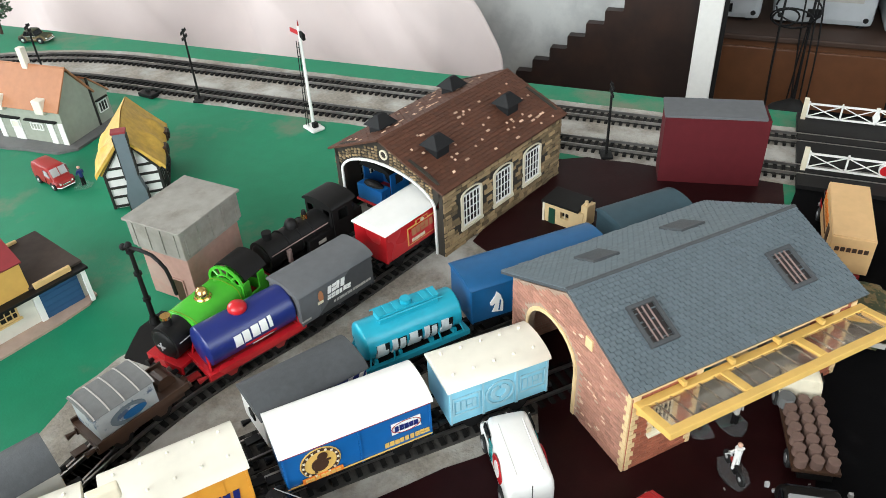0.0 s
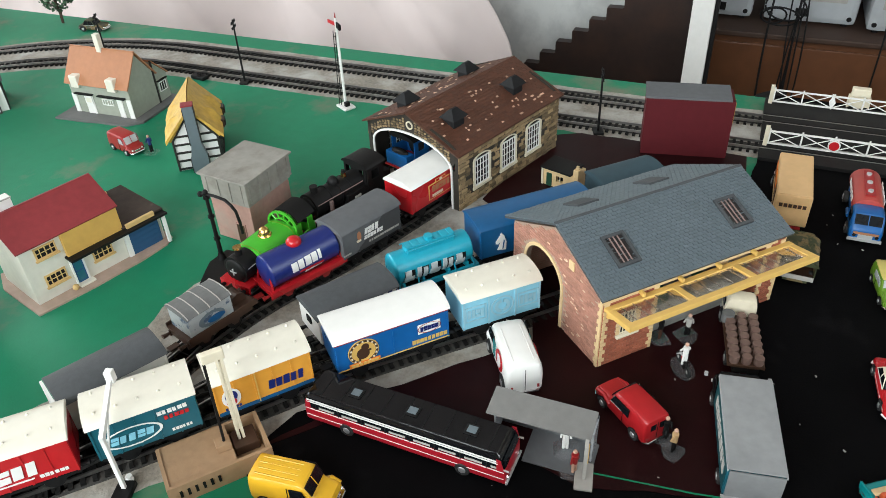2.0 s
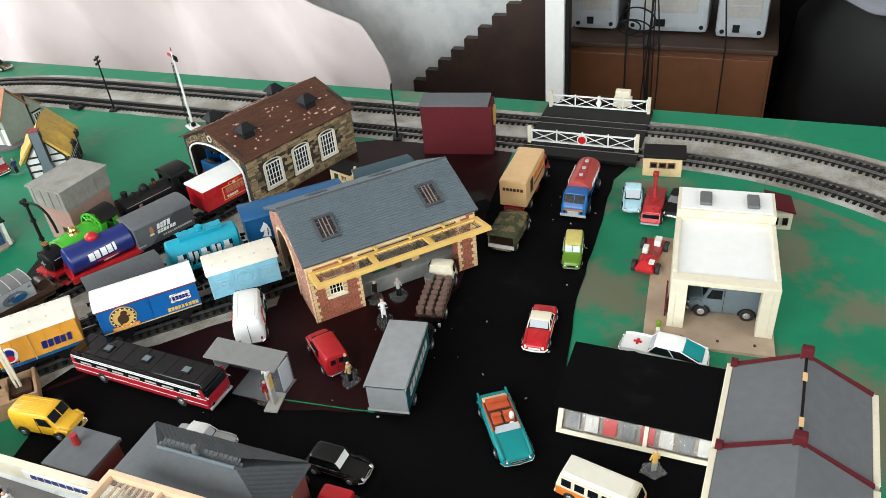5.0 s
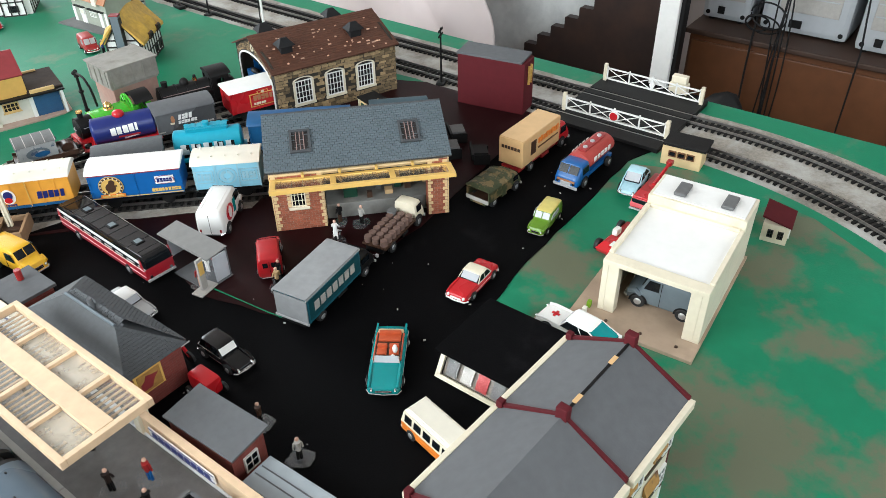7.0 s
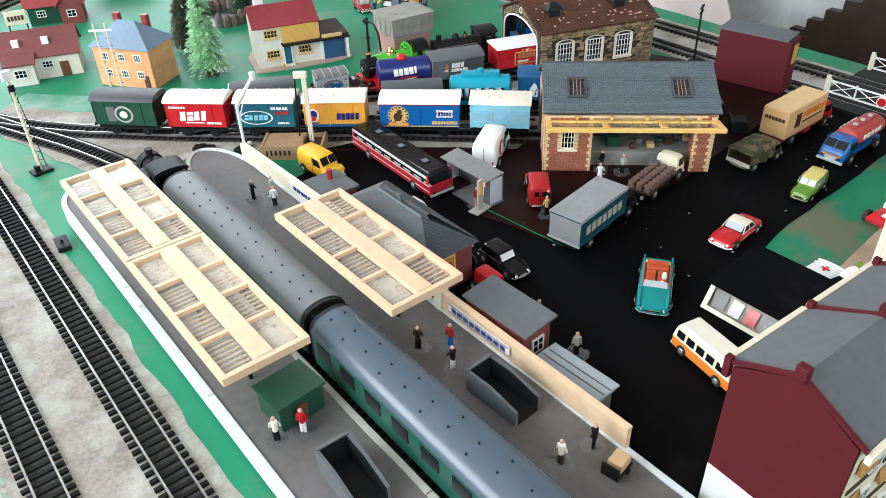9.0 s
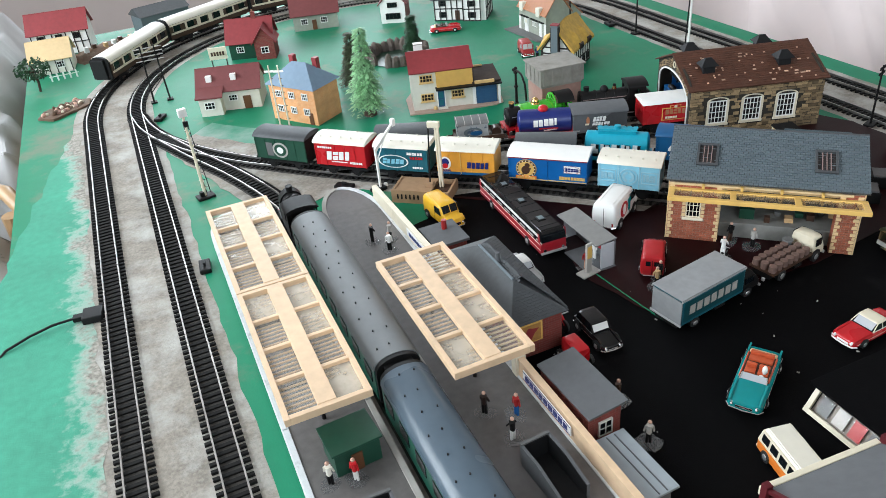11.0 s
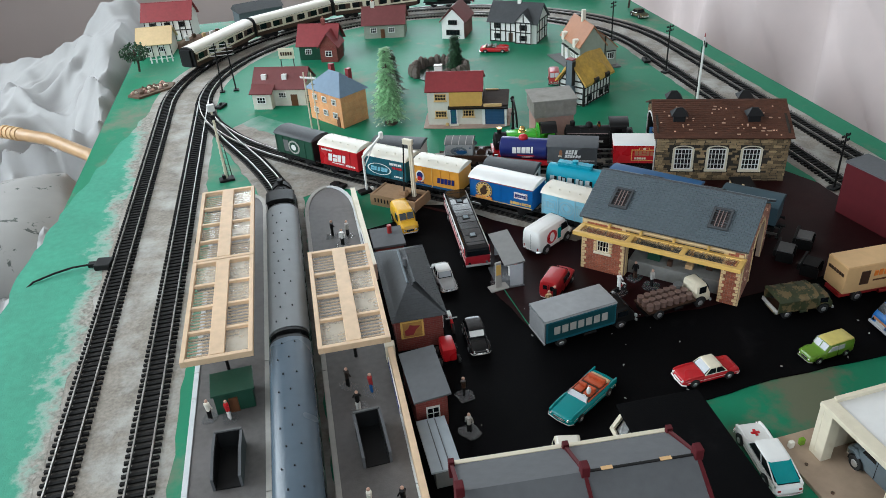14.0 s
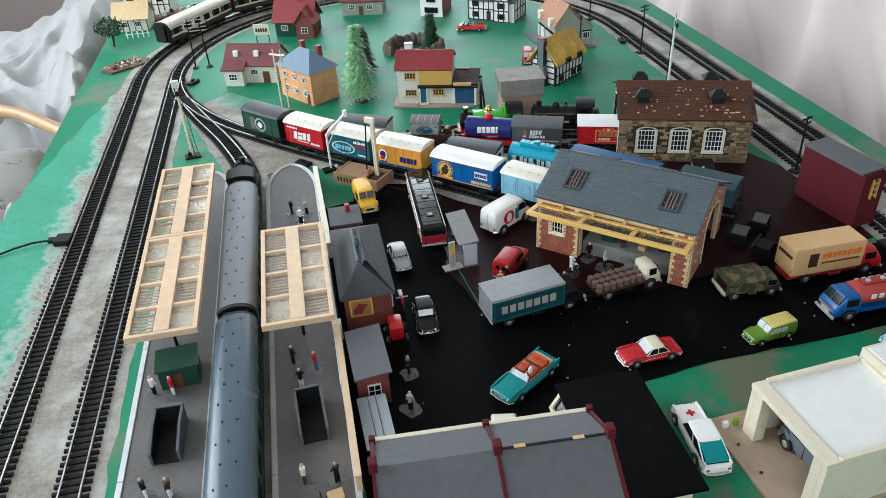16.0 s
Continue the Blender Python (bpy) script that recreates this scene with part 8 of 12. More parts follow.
def coach(x, y, rz, L, side, roof, label, window_m, name="passenger_coach", dots=True, band=None, W=0.0375, roof_ends=None, z=RAIL, base=0.0120, H=0.0290):
    c = thing(name, x, y, z, rz, label, "coach", "passenger coaches")
    h = L / 2
    part("body", box(-h, h, -W / 2, W / 2, base, base + H, 0.0005), side, c)
    rf = part("roof", prism(curved(W, 0, base + H - 0.0004, 0.0112, 0.0006, 16), "x", -h, h, bev=0.0006), roof, c, "", True)
    n = int(L / 0.030)
    for s in (-1, 1):
        for k in range(n):
            xx = -h + L * (k + 0.5) / n
            y0, y1 = sorted((s * (W / 2 - 0.0002), s * (W / 2 + 0.0006)))
            w = part("window", box(xx - 0.0085, xx + 0.0085, y0, y1, base + 0.0125, base + 0.0245, 0.0003), window_m, c)
        if band:
            y0, y1 = sorted((s * (W / 2), s * (W / 2 + 0.0004)))
            part("band", box(-h + 0.001, h - 0.001, y0, y1, base + 0.0030, base + 0.0095), band, c)
    if dots:
        k = 0
        for xx in np.arange(-h + 0.012, h - 0.008, 0.0215):
            for s in ((-0.30, 0.32) if k % 2 else (0.02, 0.55)):
                yy = s * W / 2
                zz = base + H + 0.0112 * math.sqrt(1 - (yy / (W / 2)) ** 2)
                part("roof_vent", rod((xx, yy, zz - 0.0008), (xx, yy, zz + 0.0008), 0.0008, 0.0006, 6), matt_black, rf)
            k += 1
    for e in (-1, 1):
        part("gangway", boxes([(min(e * h, e * (h + 0.0085)), max(e * h, e * (h + 0.0085)), -0.0115, 0.0115, base, base + H + 0.0055)], 0.0008), black_plastic, c, "black corridor bellows")
        xa, xb = sorted((e * (h + 0.0002), e * (h + 0.0042)))
        part("end_ring", prism([(-W / 2 + 0.0008, base), (W / 2 - 0.0008, base)] + [(yy * 0.955, zz) for yy, zz in curved(W, 0, base + H, 0.0104, 0.0, 16)], "x", xa, xb), black_plastic, c, "black end of the coach")
        b = part("bogie", boxes([(e * (h - 0.038) - 0.017, e * (h - 0.038) + 0.017, -0.0135, -0.0115, 0.0045, 0.0100), (e * (h - 0.038) - 0.017, e * (h - 0.038) + 0.017, 0.0115, 0.0135, 0.0045, 0.0100), (e * (h - 0.038) - 0.003, e * (h - 0.038) + 0.003, -0.0115, 0.0115, 0.0060, 0.0110)]), black_plastic, c)
        for q in (-0.011, 0.011):
            for s in (-1, 1):
                piece("wheel", WHEEL, b, pose(e * (h - 0.038) + q, s * 0.0088, 0.0065, 0, 0, 0 if s < 0 else 180))
    part("underframe", box(-h + 0.002, h - 0.002, -0.0120, 0.0120, base - 0.0030, base), black_plastic, c)
    part("battery_box", box(-0.025, 0.020, -0.0140, 0.0140, 0.0040, base - 0.0030, 0.0006), black_plastic, c)
    return c


coach(-0.396, -0.149, 90, 0.250, coach_green, coach_grey, "green passenger coach with a matt grey roof at the platform", glass_mat)
coach(-0.396, -0.440, 90, 0.300, coach_green, coach_blue_roof, "green passenger coach with a glossy blue-grey roof", glass_mat)
coach(-0.396, -0.756, 90, 0.300, coach_green, coach_blue_roof, "green passenger coach with a glossy blue-grey roof", glass_mat, dots=False)
steam_loco(-0.397, 0.028, -91, 0.082, matt_black, matt_black, "small black tank locomotive heading the platform train", dome=matt_black, tank=True)


# Pullman train on the far bend of the outer track
def on_bend(deg, r=R_OUT):
    a = radians(deg)
    return CX + r * math.cos(a), NC + r * math.sin(a), deg - 90


for deg in (146.0, 120.5, 95.0):
    x, y, rz = on_bend(deg, R_OUT - 0.006)
    pc = coach(x, y, rz, 0.205, umber_mat, ivory_mat, "umber and cream saloon coach with a white roof", glass_mat, name="saloon_coach", dots=False, z=0.006)
    for s in (-1, 1):
        y0, y1 = sorted((s * 0.0186, s * 0.0191))
        part("cream_band", boxes([(-0.101, 0.101, y0, y1, 0.0365, 0.0400), (-0.101, 0.101, y0, y1, 0.0205, 0.0242)]), cream_mat, pc, "cream painted band")
        for k in range(7):
            part("cream_panel", box(-0.0945 + k * 0.0298, -0.0845 + k * 0.0298, y0, y1, 0.0242, 0.0365), cream_mat, pc)
x, y, rz = on_bend(74.0, R_OUT - 0.003)
steam_loco(x, y, rz + 180, 0.120, dark_green, matt_black, "dark green express locomotive heading the saloon coaches", dome=brass_mat)

# ---- road vehicles ----
ROAD = 0.0030
TYRES = {}
# pale colour stands in for the reflections on windscreens and panes
screen_mat = material("reflection_pale_screen", (0.55, 0.57, 0.60), 0.12, var=0.1, scale=120, bump=0.0, alpha=0.75)


def wheel(parent, x, y, r, w, s):
    """A wheel with its hub, on the side s."""
    if (r, w) not in TYRES:
        bm = rod((0, -w / 2, 0), (0, w / 2, 0), r, n=16)
        bmesh.ops.bevel(bm, geom=[e for e in bm.edges if e.calc_length() < r * 0.6], offset=w * 0.15, segments=1, affect="EDGES")
        hb = ball((0, -w / 2, 0), r * 0.52, 0.0007, r * 0.52, 12)
        TYRES[(r, w)] = mesh_of("wheel", bm, tyre_mat, True), mesh_of("hub", hb, hub_mat, True)
    t, h = TYRES[(r, w)]
    ob = piece("wheel", t, parent, pose(x, y, r, 0, 0, 0 if s < 0 else 180))
    piece("hub", h, ob, Matrix())
    return ob


def frustum(x0, x1, X0, X1, w0, w1, z0, z1, bm=None):
    """A cabin that narrows upwards: foot x0..x1, top X0..X1."""
    bm = bm or bmesh.new()
    lo = [bm.verts.new(p) for p in ((x0, -w0, z0), (x1, -w0, z0), (x1, w0, z0), (x0, w0, z0))]
    hi = [bm.verts.new(p) for p in ((X0, -w1, z1), (X1, -w1, z1), (X1, w1, z1), (X0, w1, z1))]
    bm.faces.new(lo[::-1])
    bm.faces.new(hi)
    for i in range(4):
        bm.faces.new((lo[i], lo[(i + 1) % 4], hi[(i + 1) % 4], hi[i]))
    return bm


def shell(stations, zl, flat=0.55, tumble=0.06, bm=None):
    """A moulded body along x from stations (x, half width, top): rounded shoulders, slightly domed top, closed ends."""
    bm = bm or bmesh.new()
    rings = []
    for x, w, zt in stations:
        h = zt - zl
        half = [(w * 0.90, zl), (w * 0.985, zl + h * 0.12), (w, zl + h * 0.45), (w * (1 - tumble * 0.5), zl + h * 0.72), (w * (0.96 - tumble), zl + h * 0.90), (w * (0.86 - tumble), zl + h * 0.975), (w * flat, zl + h), (0.0, zl + h * 1.015)]
        ring = [(yy, zz) for yy, zz in half] + [(-yy, zz) for yy, zz in half[-2::-1]]
        rings.append([bm.verts.new((x, yy, zz)) for yy, zz in ring])
    k = len(rings[0])
    for p, q in zip(rings, rings[1:]):
        for i in range(k):
            bm.faces.new((p[i], p[(i + 1) % k], q[(i + 1) % k], q[i]))
    bm.faces.new(rings[0][::-1])
    bm.faces.new(rings[-1])
    return bm


def wheel_arch(c, x, y, r, zl, s):
    """A flat black plate for the shaded hollow of a wheel arch, a little proud of the body side."""
    pts = [(x + r * 1.28 * math.cos(math.pi * i / 10), max(zl, r * 0.95 + r * 1.22 * math.sin(math.pi * i / 10))) for i in range(11)]
    y0, y1 = sorted((y * s, (y + 0.00025) * s))
    part("wheel_arch", prism([(x + r * 1.28, zl)] + pts[1:-1] + [(x - r * 1.28, zl)], "y", y0, y1), black_plastic, c)


def car(name, x, y, rz, L, W, H, paint, roof, label, cabin=(-0.30, 0.16, -0.20, 0.06), belt=0.56, group="", category="car", r=None, glass=glass_mat, open_top=False, nose=0.0, z=ROAD, bumper=chrome_mat, fins=0.0, rear_glass=None, screen=None):
    """A toy car that looks along +x. cabin: foot and top as shares of its length; fins: how far the tail wings rise."""
    c = thing(name, x, y, z, rz, label, category, group)
    h, w = L / 2, W / 2
    r = r or H * 0.25
    zb, zl = H * belt, r * 0.70
    st = [(-1.0, 0.80, 0.70), (-0.985, 0.88, 0.84), (-0.94, 0.94, 0.95), (-0.80, 0.985, 0.99), (-0.50, 1.0, 1.0), (0.0, 1.0, 1.0), (0.38, 0.995, 0.985 - nose * 0.3), (0.66, 0.98, 0.955 - nose * 0.7), (0.86, 0.95, 0.90 - nose), (0.95, 0.90, 0.84 - nose), (0.988, 0.84, 0.74 - nose), (1.0, 0.78, 0.62 - nose * 0.8)]
    part("body", shell([(k * h, ww * w, t * zb) for k, ww, t in st], zl), paint, c, "", True)
    for s in (-1, 1):
        # raised wing lines over the wheels
        front = bmesh.new()
        wing = [(0.30, 0.97), (0.55, 0.985), (0.80, 0.955 - nose), (0.97, 0.83 - nose)]
        tube([(k * h, s * w * 0.82 * (1 - 0.08 * max(0, k - 0.6)), t * zb - 0.0001) for k, t in wing], W * 0.045, 8, front)
        part("front_wing", front, paint, c, "", True)
        if fins:
            tail = bmesh.new()
            prism([(-h * 1.0, zb * 0.55), (-h * 1.02, zb * (1.0 + fins)), (-h * 0.55, zb * 1.0), (-h * 0.50, zb * 0.80)], "y", min(s * w * 0.80, s * w * 0.92), max(s * w * 0.80, s * w * 0.92), tail, bev=W * 0.012)
            part("tail_fin", tail, paint, c, "", True)
    f0, f1, t0, t1 = [k * L for k in cabin]
    if not open_top:
        gl = frustum(f0, f1, t0, t1, w * 0.90, w * 0.74, zb - 0.0004, H * 0.955)
        bmesh.ops.bevel(gl, geom=gl.edges[:], offset=H * 0.03, segments=2, affect="EDGES")
        part("glazing", gl, glass, c, "dark glazing", True)
        rl = t1 - t0
        part("roof", shell([(t0 - rl * 0.10, w * 0.62, H * 0.955), (t0 - rl * 0.04, w * 0.76, H * 0.985), (t0 + rl * 0.15, w * 0.80, H), (t1 - rl * 0.15, w * 0.80, H), (t1 + rl * 0.03, w * 0.77, H * 0.985), (t1 + rl * 0.08, w * 0.66, H * 0.955)], H * 0.915, 0.62, 0.10), roof, c, "", True)
        mid = (f0 + f1) / 2
        for s in (-1, 1):
            for a, b, q in ((f0, t0, 0.030), (f1, t1, 0.026), (mid, (t0 + t1) / 2, 0.020)):
                part("pillar", rod((a, s * w * 0.885, zb), (b, s * w * 0.755, H * 0.95), H * q, n=6), roof, c)
            part("sill_trim", rod((f0, s * w * 0.895, zb + 0.0002), (f1, s * w * 0.895, zb + 0.0002), H * 0.018, n=6), bumper, c)
        if screen:
            d = Vector((t1 - f1, H * 0.955 - zb)).normalized()
            p0, p1 = Vector((f1, zb)) + d * H * 0.06, Vector((t1, H * 0.955)) - d * H * 0.05
            nn = Vector((d.y, -d.x)) * 0.0005
            # this panel's light colour paints in the windscreen's reflection
            part("windscreen", prism([tuple(p0), tuple(p0 + nn), tuple(p1 + nn), tuple(p1)], "y", -w * 0.70, w * 0.70), screen, c, "windscreen coloured pale for its reflection")
        if rear_glass:
            d = Vector((t0 - f0, H * 0.955 - zb)).normalized()
            p0, p1 = Vector((f0, zb)) + d * H * 0.05, Vector((t0, H * 0.955)) - d * H * 0.05
            nn = Vector((-d.y, d.x)) * 0.0005
            part("rear_window", prism([tuple(p0), tuple(p0 + nn), tuple(p1 + nn), tuple(p1)], "y", -w * 0.72, w * 0.72), rear_glass, c, "large tinted rear window")
    else:
        part("cockpit", box(f0, f1, -w * 0.74, w * 0.74, zb * 0.99, zb + 0.0005), umber_mat, c, "dark red-brown floor")
        for k in (0.06, 0.55):
            xx = f0 + (f1 - f0) * k
            for sy in ((0.0,) if k < 0.3 else (-1, 1)):
                ya, yb = (-w * 0.66, w * 0.66) if not sy else sorted((sy * w * 0.06, sy * w * 0.64))
                part("seat", box(xx + L * 0.02, xx + L * 0.12, ya, yb, zb, zb + H * 0.13, 0.0009), roof, c, "orange-red seat", True)
                part("seat_back", box(xx - L * 0.02, xx + L * 0.025, ya, yb, zb, zb + H * 0.30, 0.0010), roof, c, "", True)
        for sy in (-1, 1):
            part("door_trim", rod((f0, sy * w * 0.78, zb + H * 0.03), (f1, sy * w * 0.78, zb + H * 0.03), H * 0.045, n=8), roof, c, "orange-red door top", True)
            part("screen_pillar", rod((f1 + L * 0.035, sy * w * 0.74, zb), (f1 - L * 0.005, sy * w * 0.68, zb + H * 0.30), H * 0.025, n=6), bumper, c)
        ws = box(-0.0003, 0.0003, -w * 0.70, w * 0.70, 0.0, H * 0.34)
        ws.transform(Matrix.Translation((f1 + L * 0.032, 0, zb)) @ Matrix.Rotation(radians(-42), 4, "Y"))
        part("windscreen", ws, screen_mat, c, "windscreen whose pale colour stands in for a reflection")
        part("steering_wheel", rod((f1 - L * 0.03, w * 0.34, zb + H * 0.14), (f1 - L * 0.024, w * 0.34, zb + H * 0.15), H * 0.13, n=14), white_mat, c)
        part("hood_cover", shell([(f0 - L * 0.075, w * 0.70, zb + H * 0.03), (f0 - L * 0.055, w * 0.76, zb + H * 0.09), (f0 - L * 0.015, w * 0.76, zb + H * 0.10), (f0, w * 0.72, zb + H * 0.04)], zb - 0.0002, 0.7, 0.05), buff_mat, c, "tan folded hood", True)
    for s in (-1, 1):
        for xx in (-h * 0.60, h * 0.62):
            wheel_arch(c, xx, w * 0.998, r, zl, s)
            wheel(c, xx, s * (w - W * 0.035), r, W * 0.14, s)
        hz = zb * (0.66 - nose * 0.5)
        lamp = part("headlight", rod((h * 0.955, s * w * 0.66, hz), (h + 0.0006, s * w * 0.66, hz), H * 0.085, H * 0.072, 12), bumper, c, "", True)
        part("lens", ball((h + 0.0005, s * w * 0.66, hz), 0.0006, H * 0.055, H * 0.055, 10), white_mat, lamp, "pale lens", True)
        part("tail_light", box(-h - 0.0003, -h + 0.0016, s * w * 0.68 - W * 0.05, s * w * 0.68 + W * 0.05, zb * 0.58, zb * 0.76, 0.0004), deep_red, c, "", True)
        part("trim", rod((-h * 0.90, s * (w * 1.0), zb * 0.66), (h * 0.90, s * (w * 0.985), zb * 0.64), H * 0.012, n=5), bumper, c)
    for e in (-1, 1):
        part("bumper", tube([(e * h * 0.90, -w * 0.98, zl + H * 0.05), (e * (h + 0.0006), -w * 0.78, zl + H * 0.05), (e * (h + 0.0016), 0, zl + H * 0.05), (e * (h + 0.0006), w * 0.78, zl + H * 0.05), (e * h * 0.90, w * 0.98, zl + H * 0.05)], H * 0.045, 8), bumper, c, "", True)
    part("grille", box(h - 0.0010, h + 0.0005, -w * 0.46, w * 0.46, zb * 0.42, zb * (0.62 - nose), 0.0004), bumper, c, "bright grille")
    return c


def small_van(name, x, y, rz, L, W, H, paint, label, roof=None, bonnet=0.18, glass=glass_mat, category="van", sides=(), rear_windows=False, group="", z=ROAD, ribs=0, hood=0.52, trim=None):
    """A toy delivery van that looks along +x: a moulded body with bonnet, cab and a domed roof."""
    c = thing(name, x, y, z, rz, label, category, group)
    h, w = L / 2, W / 2
    r = H * 0.185
    zl = r * 0.8
    b = h - L * bonnet
    st = [(-h, w * 0.86, H * 0.90), (-h + L * 0.012, w * 0.94, H * 0.96), (-h + L * 0.04, w, H * 0.99), (-h + L * 0.20, w, H), (b - L * 0.20, w, H), (b - L * 0.105, w * 0.985, H * 0.985), (b - L * 0.085, w * 0.98, H * 0.955), (b - L * 0.005, w * 0.965, H * (hood + 0.07)), (b + L * 0.015, w * 0.95, H * (hood + 0.025)), (b + L * bonnet * 0.55, w * 0.90, H * hood), (h - L * 0.03, w * 0.84, H * (hood - 0.05)), (h - L * 0.006, w * 0.76, H * (hood - 0.13)), (h, w * 0.68, H * (hood - 0.20))]
    part("body", shell(st, zl, 0.60, 0.07), paint, c, "", True)
    if roof:
        part("roof", shell([(-h + L * 0.015, w * 0.76, H * 0.97), (-h + L * 0.04, w * 0.84, H * 1.005), (-h + L * 0.20, w * 0.86, H * 1.022), (b - L * 0.20, w * 0.86, H * 1.022), (b - L * 0.105, w * 0.83, H * 1.005), (b - L * 0.088, w * 0.74, H * 0.975)], H * 0.925, 0.62, 0.05), roof, c, "", True)
    for k in range(ribs):
        yy = w * (-0.55 + 1.1 * k / max(1, ribs - 1))
        part("roof_rib", rod((-h + L * 0.08, yy, H * 1.0), (b - L * 0.20, yy, H * 1.0), H * 0.014, n=6), paint, c, "", True)
    nrm = Vector((H * 0.40, L * 0.10)).normalized()
    q = [(b - L * 0.080, H * 0.945), (b - L * 0.010, H * (hood + 0.10))]
    ws = prism([q[0], q[1], (q[1][0] + nrm.x * 0.0008, q[1][1] + nrm.y * 0.0008), (q[0][0] + nrm.x * 0.0008, q[0][1] + nrm.y * 0.0008)], "y", -w * 0.76, w * 0.76)
    win = part("windscreen", ws, glass, c, "windscreen")
    part("divider", rod((q[0][0] + nrm.x * 0.0009, 0, q[0][1] + nrm.y * 0.0009), (q[1][0] + nrm.x * 0.0009, 0, q[1][1] + nrm.y * 0.0009), 0.0004, n=5), paint, win)
    for s in (-1, 1):
        y0, y1 = sorted((s * (w * 0.955), s * (w * 1.0 + 0.0003)))
        part("side_window", prism([(b - L * 0.25, H * 0.62), (b - L * 0.045, H * 0.62), (b - L * 0.105, H * 0.885), (b - L * 0.25, H * 0.885)], "y", y0, y1), glass, c)
        part("window_trim", tube([(b - L * 0.255, s * (w + 0.0003), H * 0.61), (b - L * 0.04, s * (w + 0.0003), H * 0.61), (b - L * 0.10, s * (w * 0.985), H * 0.895)], H * 0.012, 5), trim or paint, c)
        part("door_line", rod((b - L * 0.28, s * (w + 0.0001), H * 0.20), (b - L * 0.28, s * (w * 0.97), H * 0.90), 0.0003, n=4), matt_black, c)
        part("wing", tube([(b - L * 0.02, s * w * 0.90, H * 0.36), (b + L * bonnet * 0.35, s * w * 0.88, H * (hood - 0.07)), (h - L * 0.03, s * w * 0.80, H * (hood - 0.16))], H * 0.075, 8), paint, c, "", True)
        for k in sides:
            part("side_window", box(k * L - L * 0.07, k * L + L * 0.07, y0, y1, H * 0.60, H * 0.88), glass, c)
        for xx in (-h * 0.62, h * 0.62):
            wheel_arch(c, xx, w * 0.998, r, zl, s)
            wheel(c, xx, s * (w - 0.0008), r, W * 0.14, s)
        lamp = part("headlight", rod((h - L * 0.03, s * w * 0.62, H * 0.34), (h + 0.0004, s * w * 0.62, H * 0.34), H * 0.062, H * 0.055, 12), chrome_mat, c, "", True)
        part("lens", ball((h + 0.0004, s * w * 0.62, H * 0.34), 0.0005, H * 0.045, H * 0.045, 10), white_mat, lamp, "pale lens", True)
        part("tail_light", box(-h - 0.0003, -h + 0.0010, s * w * 0.72 - 0.0008, s * w * 0.72 + 0.0008, H * 0.26, H * 0.36), deep_red, c)
    if rear_windows:
        for s in (-1, 1):
            part("rear_window", box(-h - 0.0003, -h + 0.0012, s * w * 0.34 - w * 0.20, s * w * 0.34 + w * 0.20, H * 0.60, H * 0.80), glass, c)
    part("door_gap", box(-h - 0.0002, -h + 0.0010, -0.0002, 0.0002, H * 0.22, H * 0.86), matt_black, c)
    for e in (-1, 1):
        part("bumper", tube([(e * (h - 0.002), -w * 0.90, zl + H * 0.04), (e * (h + 0.0010), -w * 0.70, zl + H * 0.04), (e * (h + 0.0012), w * 0.70, zl + H * 0.04), (e * (h - 0.002), w * 0.90, zl + H * 0.04)], H * 0.035, 8), chrome_mat, c, "", True)
    part("grille", box(h - 0.0010, h + 0.0004, -w * 0.40, w * 0.40, H * 0.24, H * (hood - 0.18), 0.0004), chrome_mat, c, "bright grille")
    return c


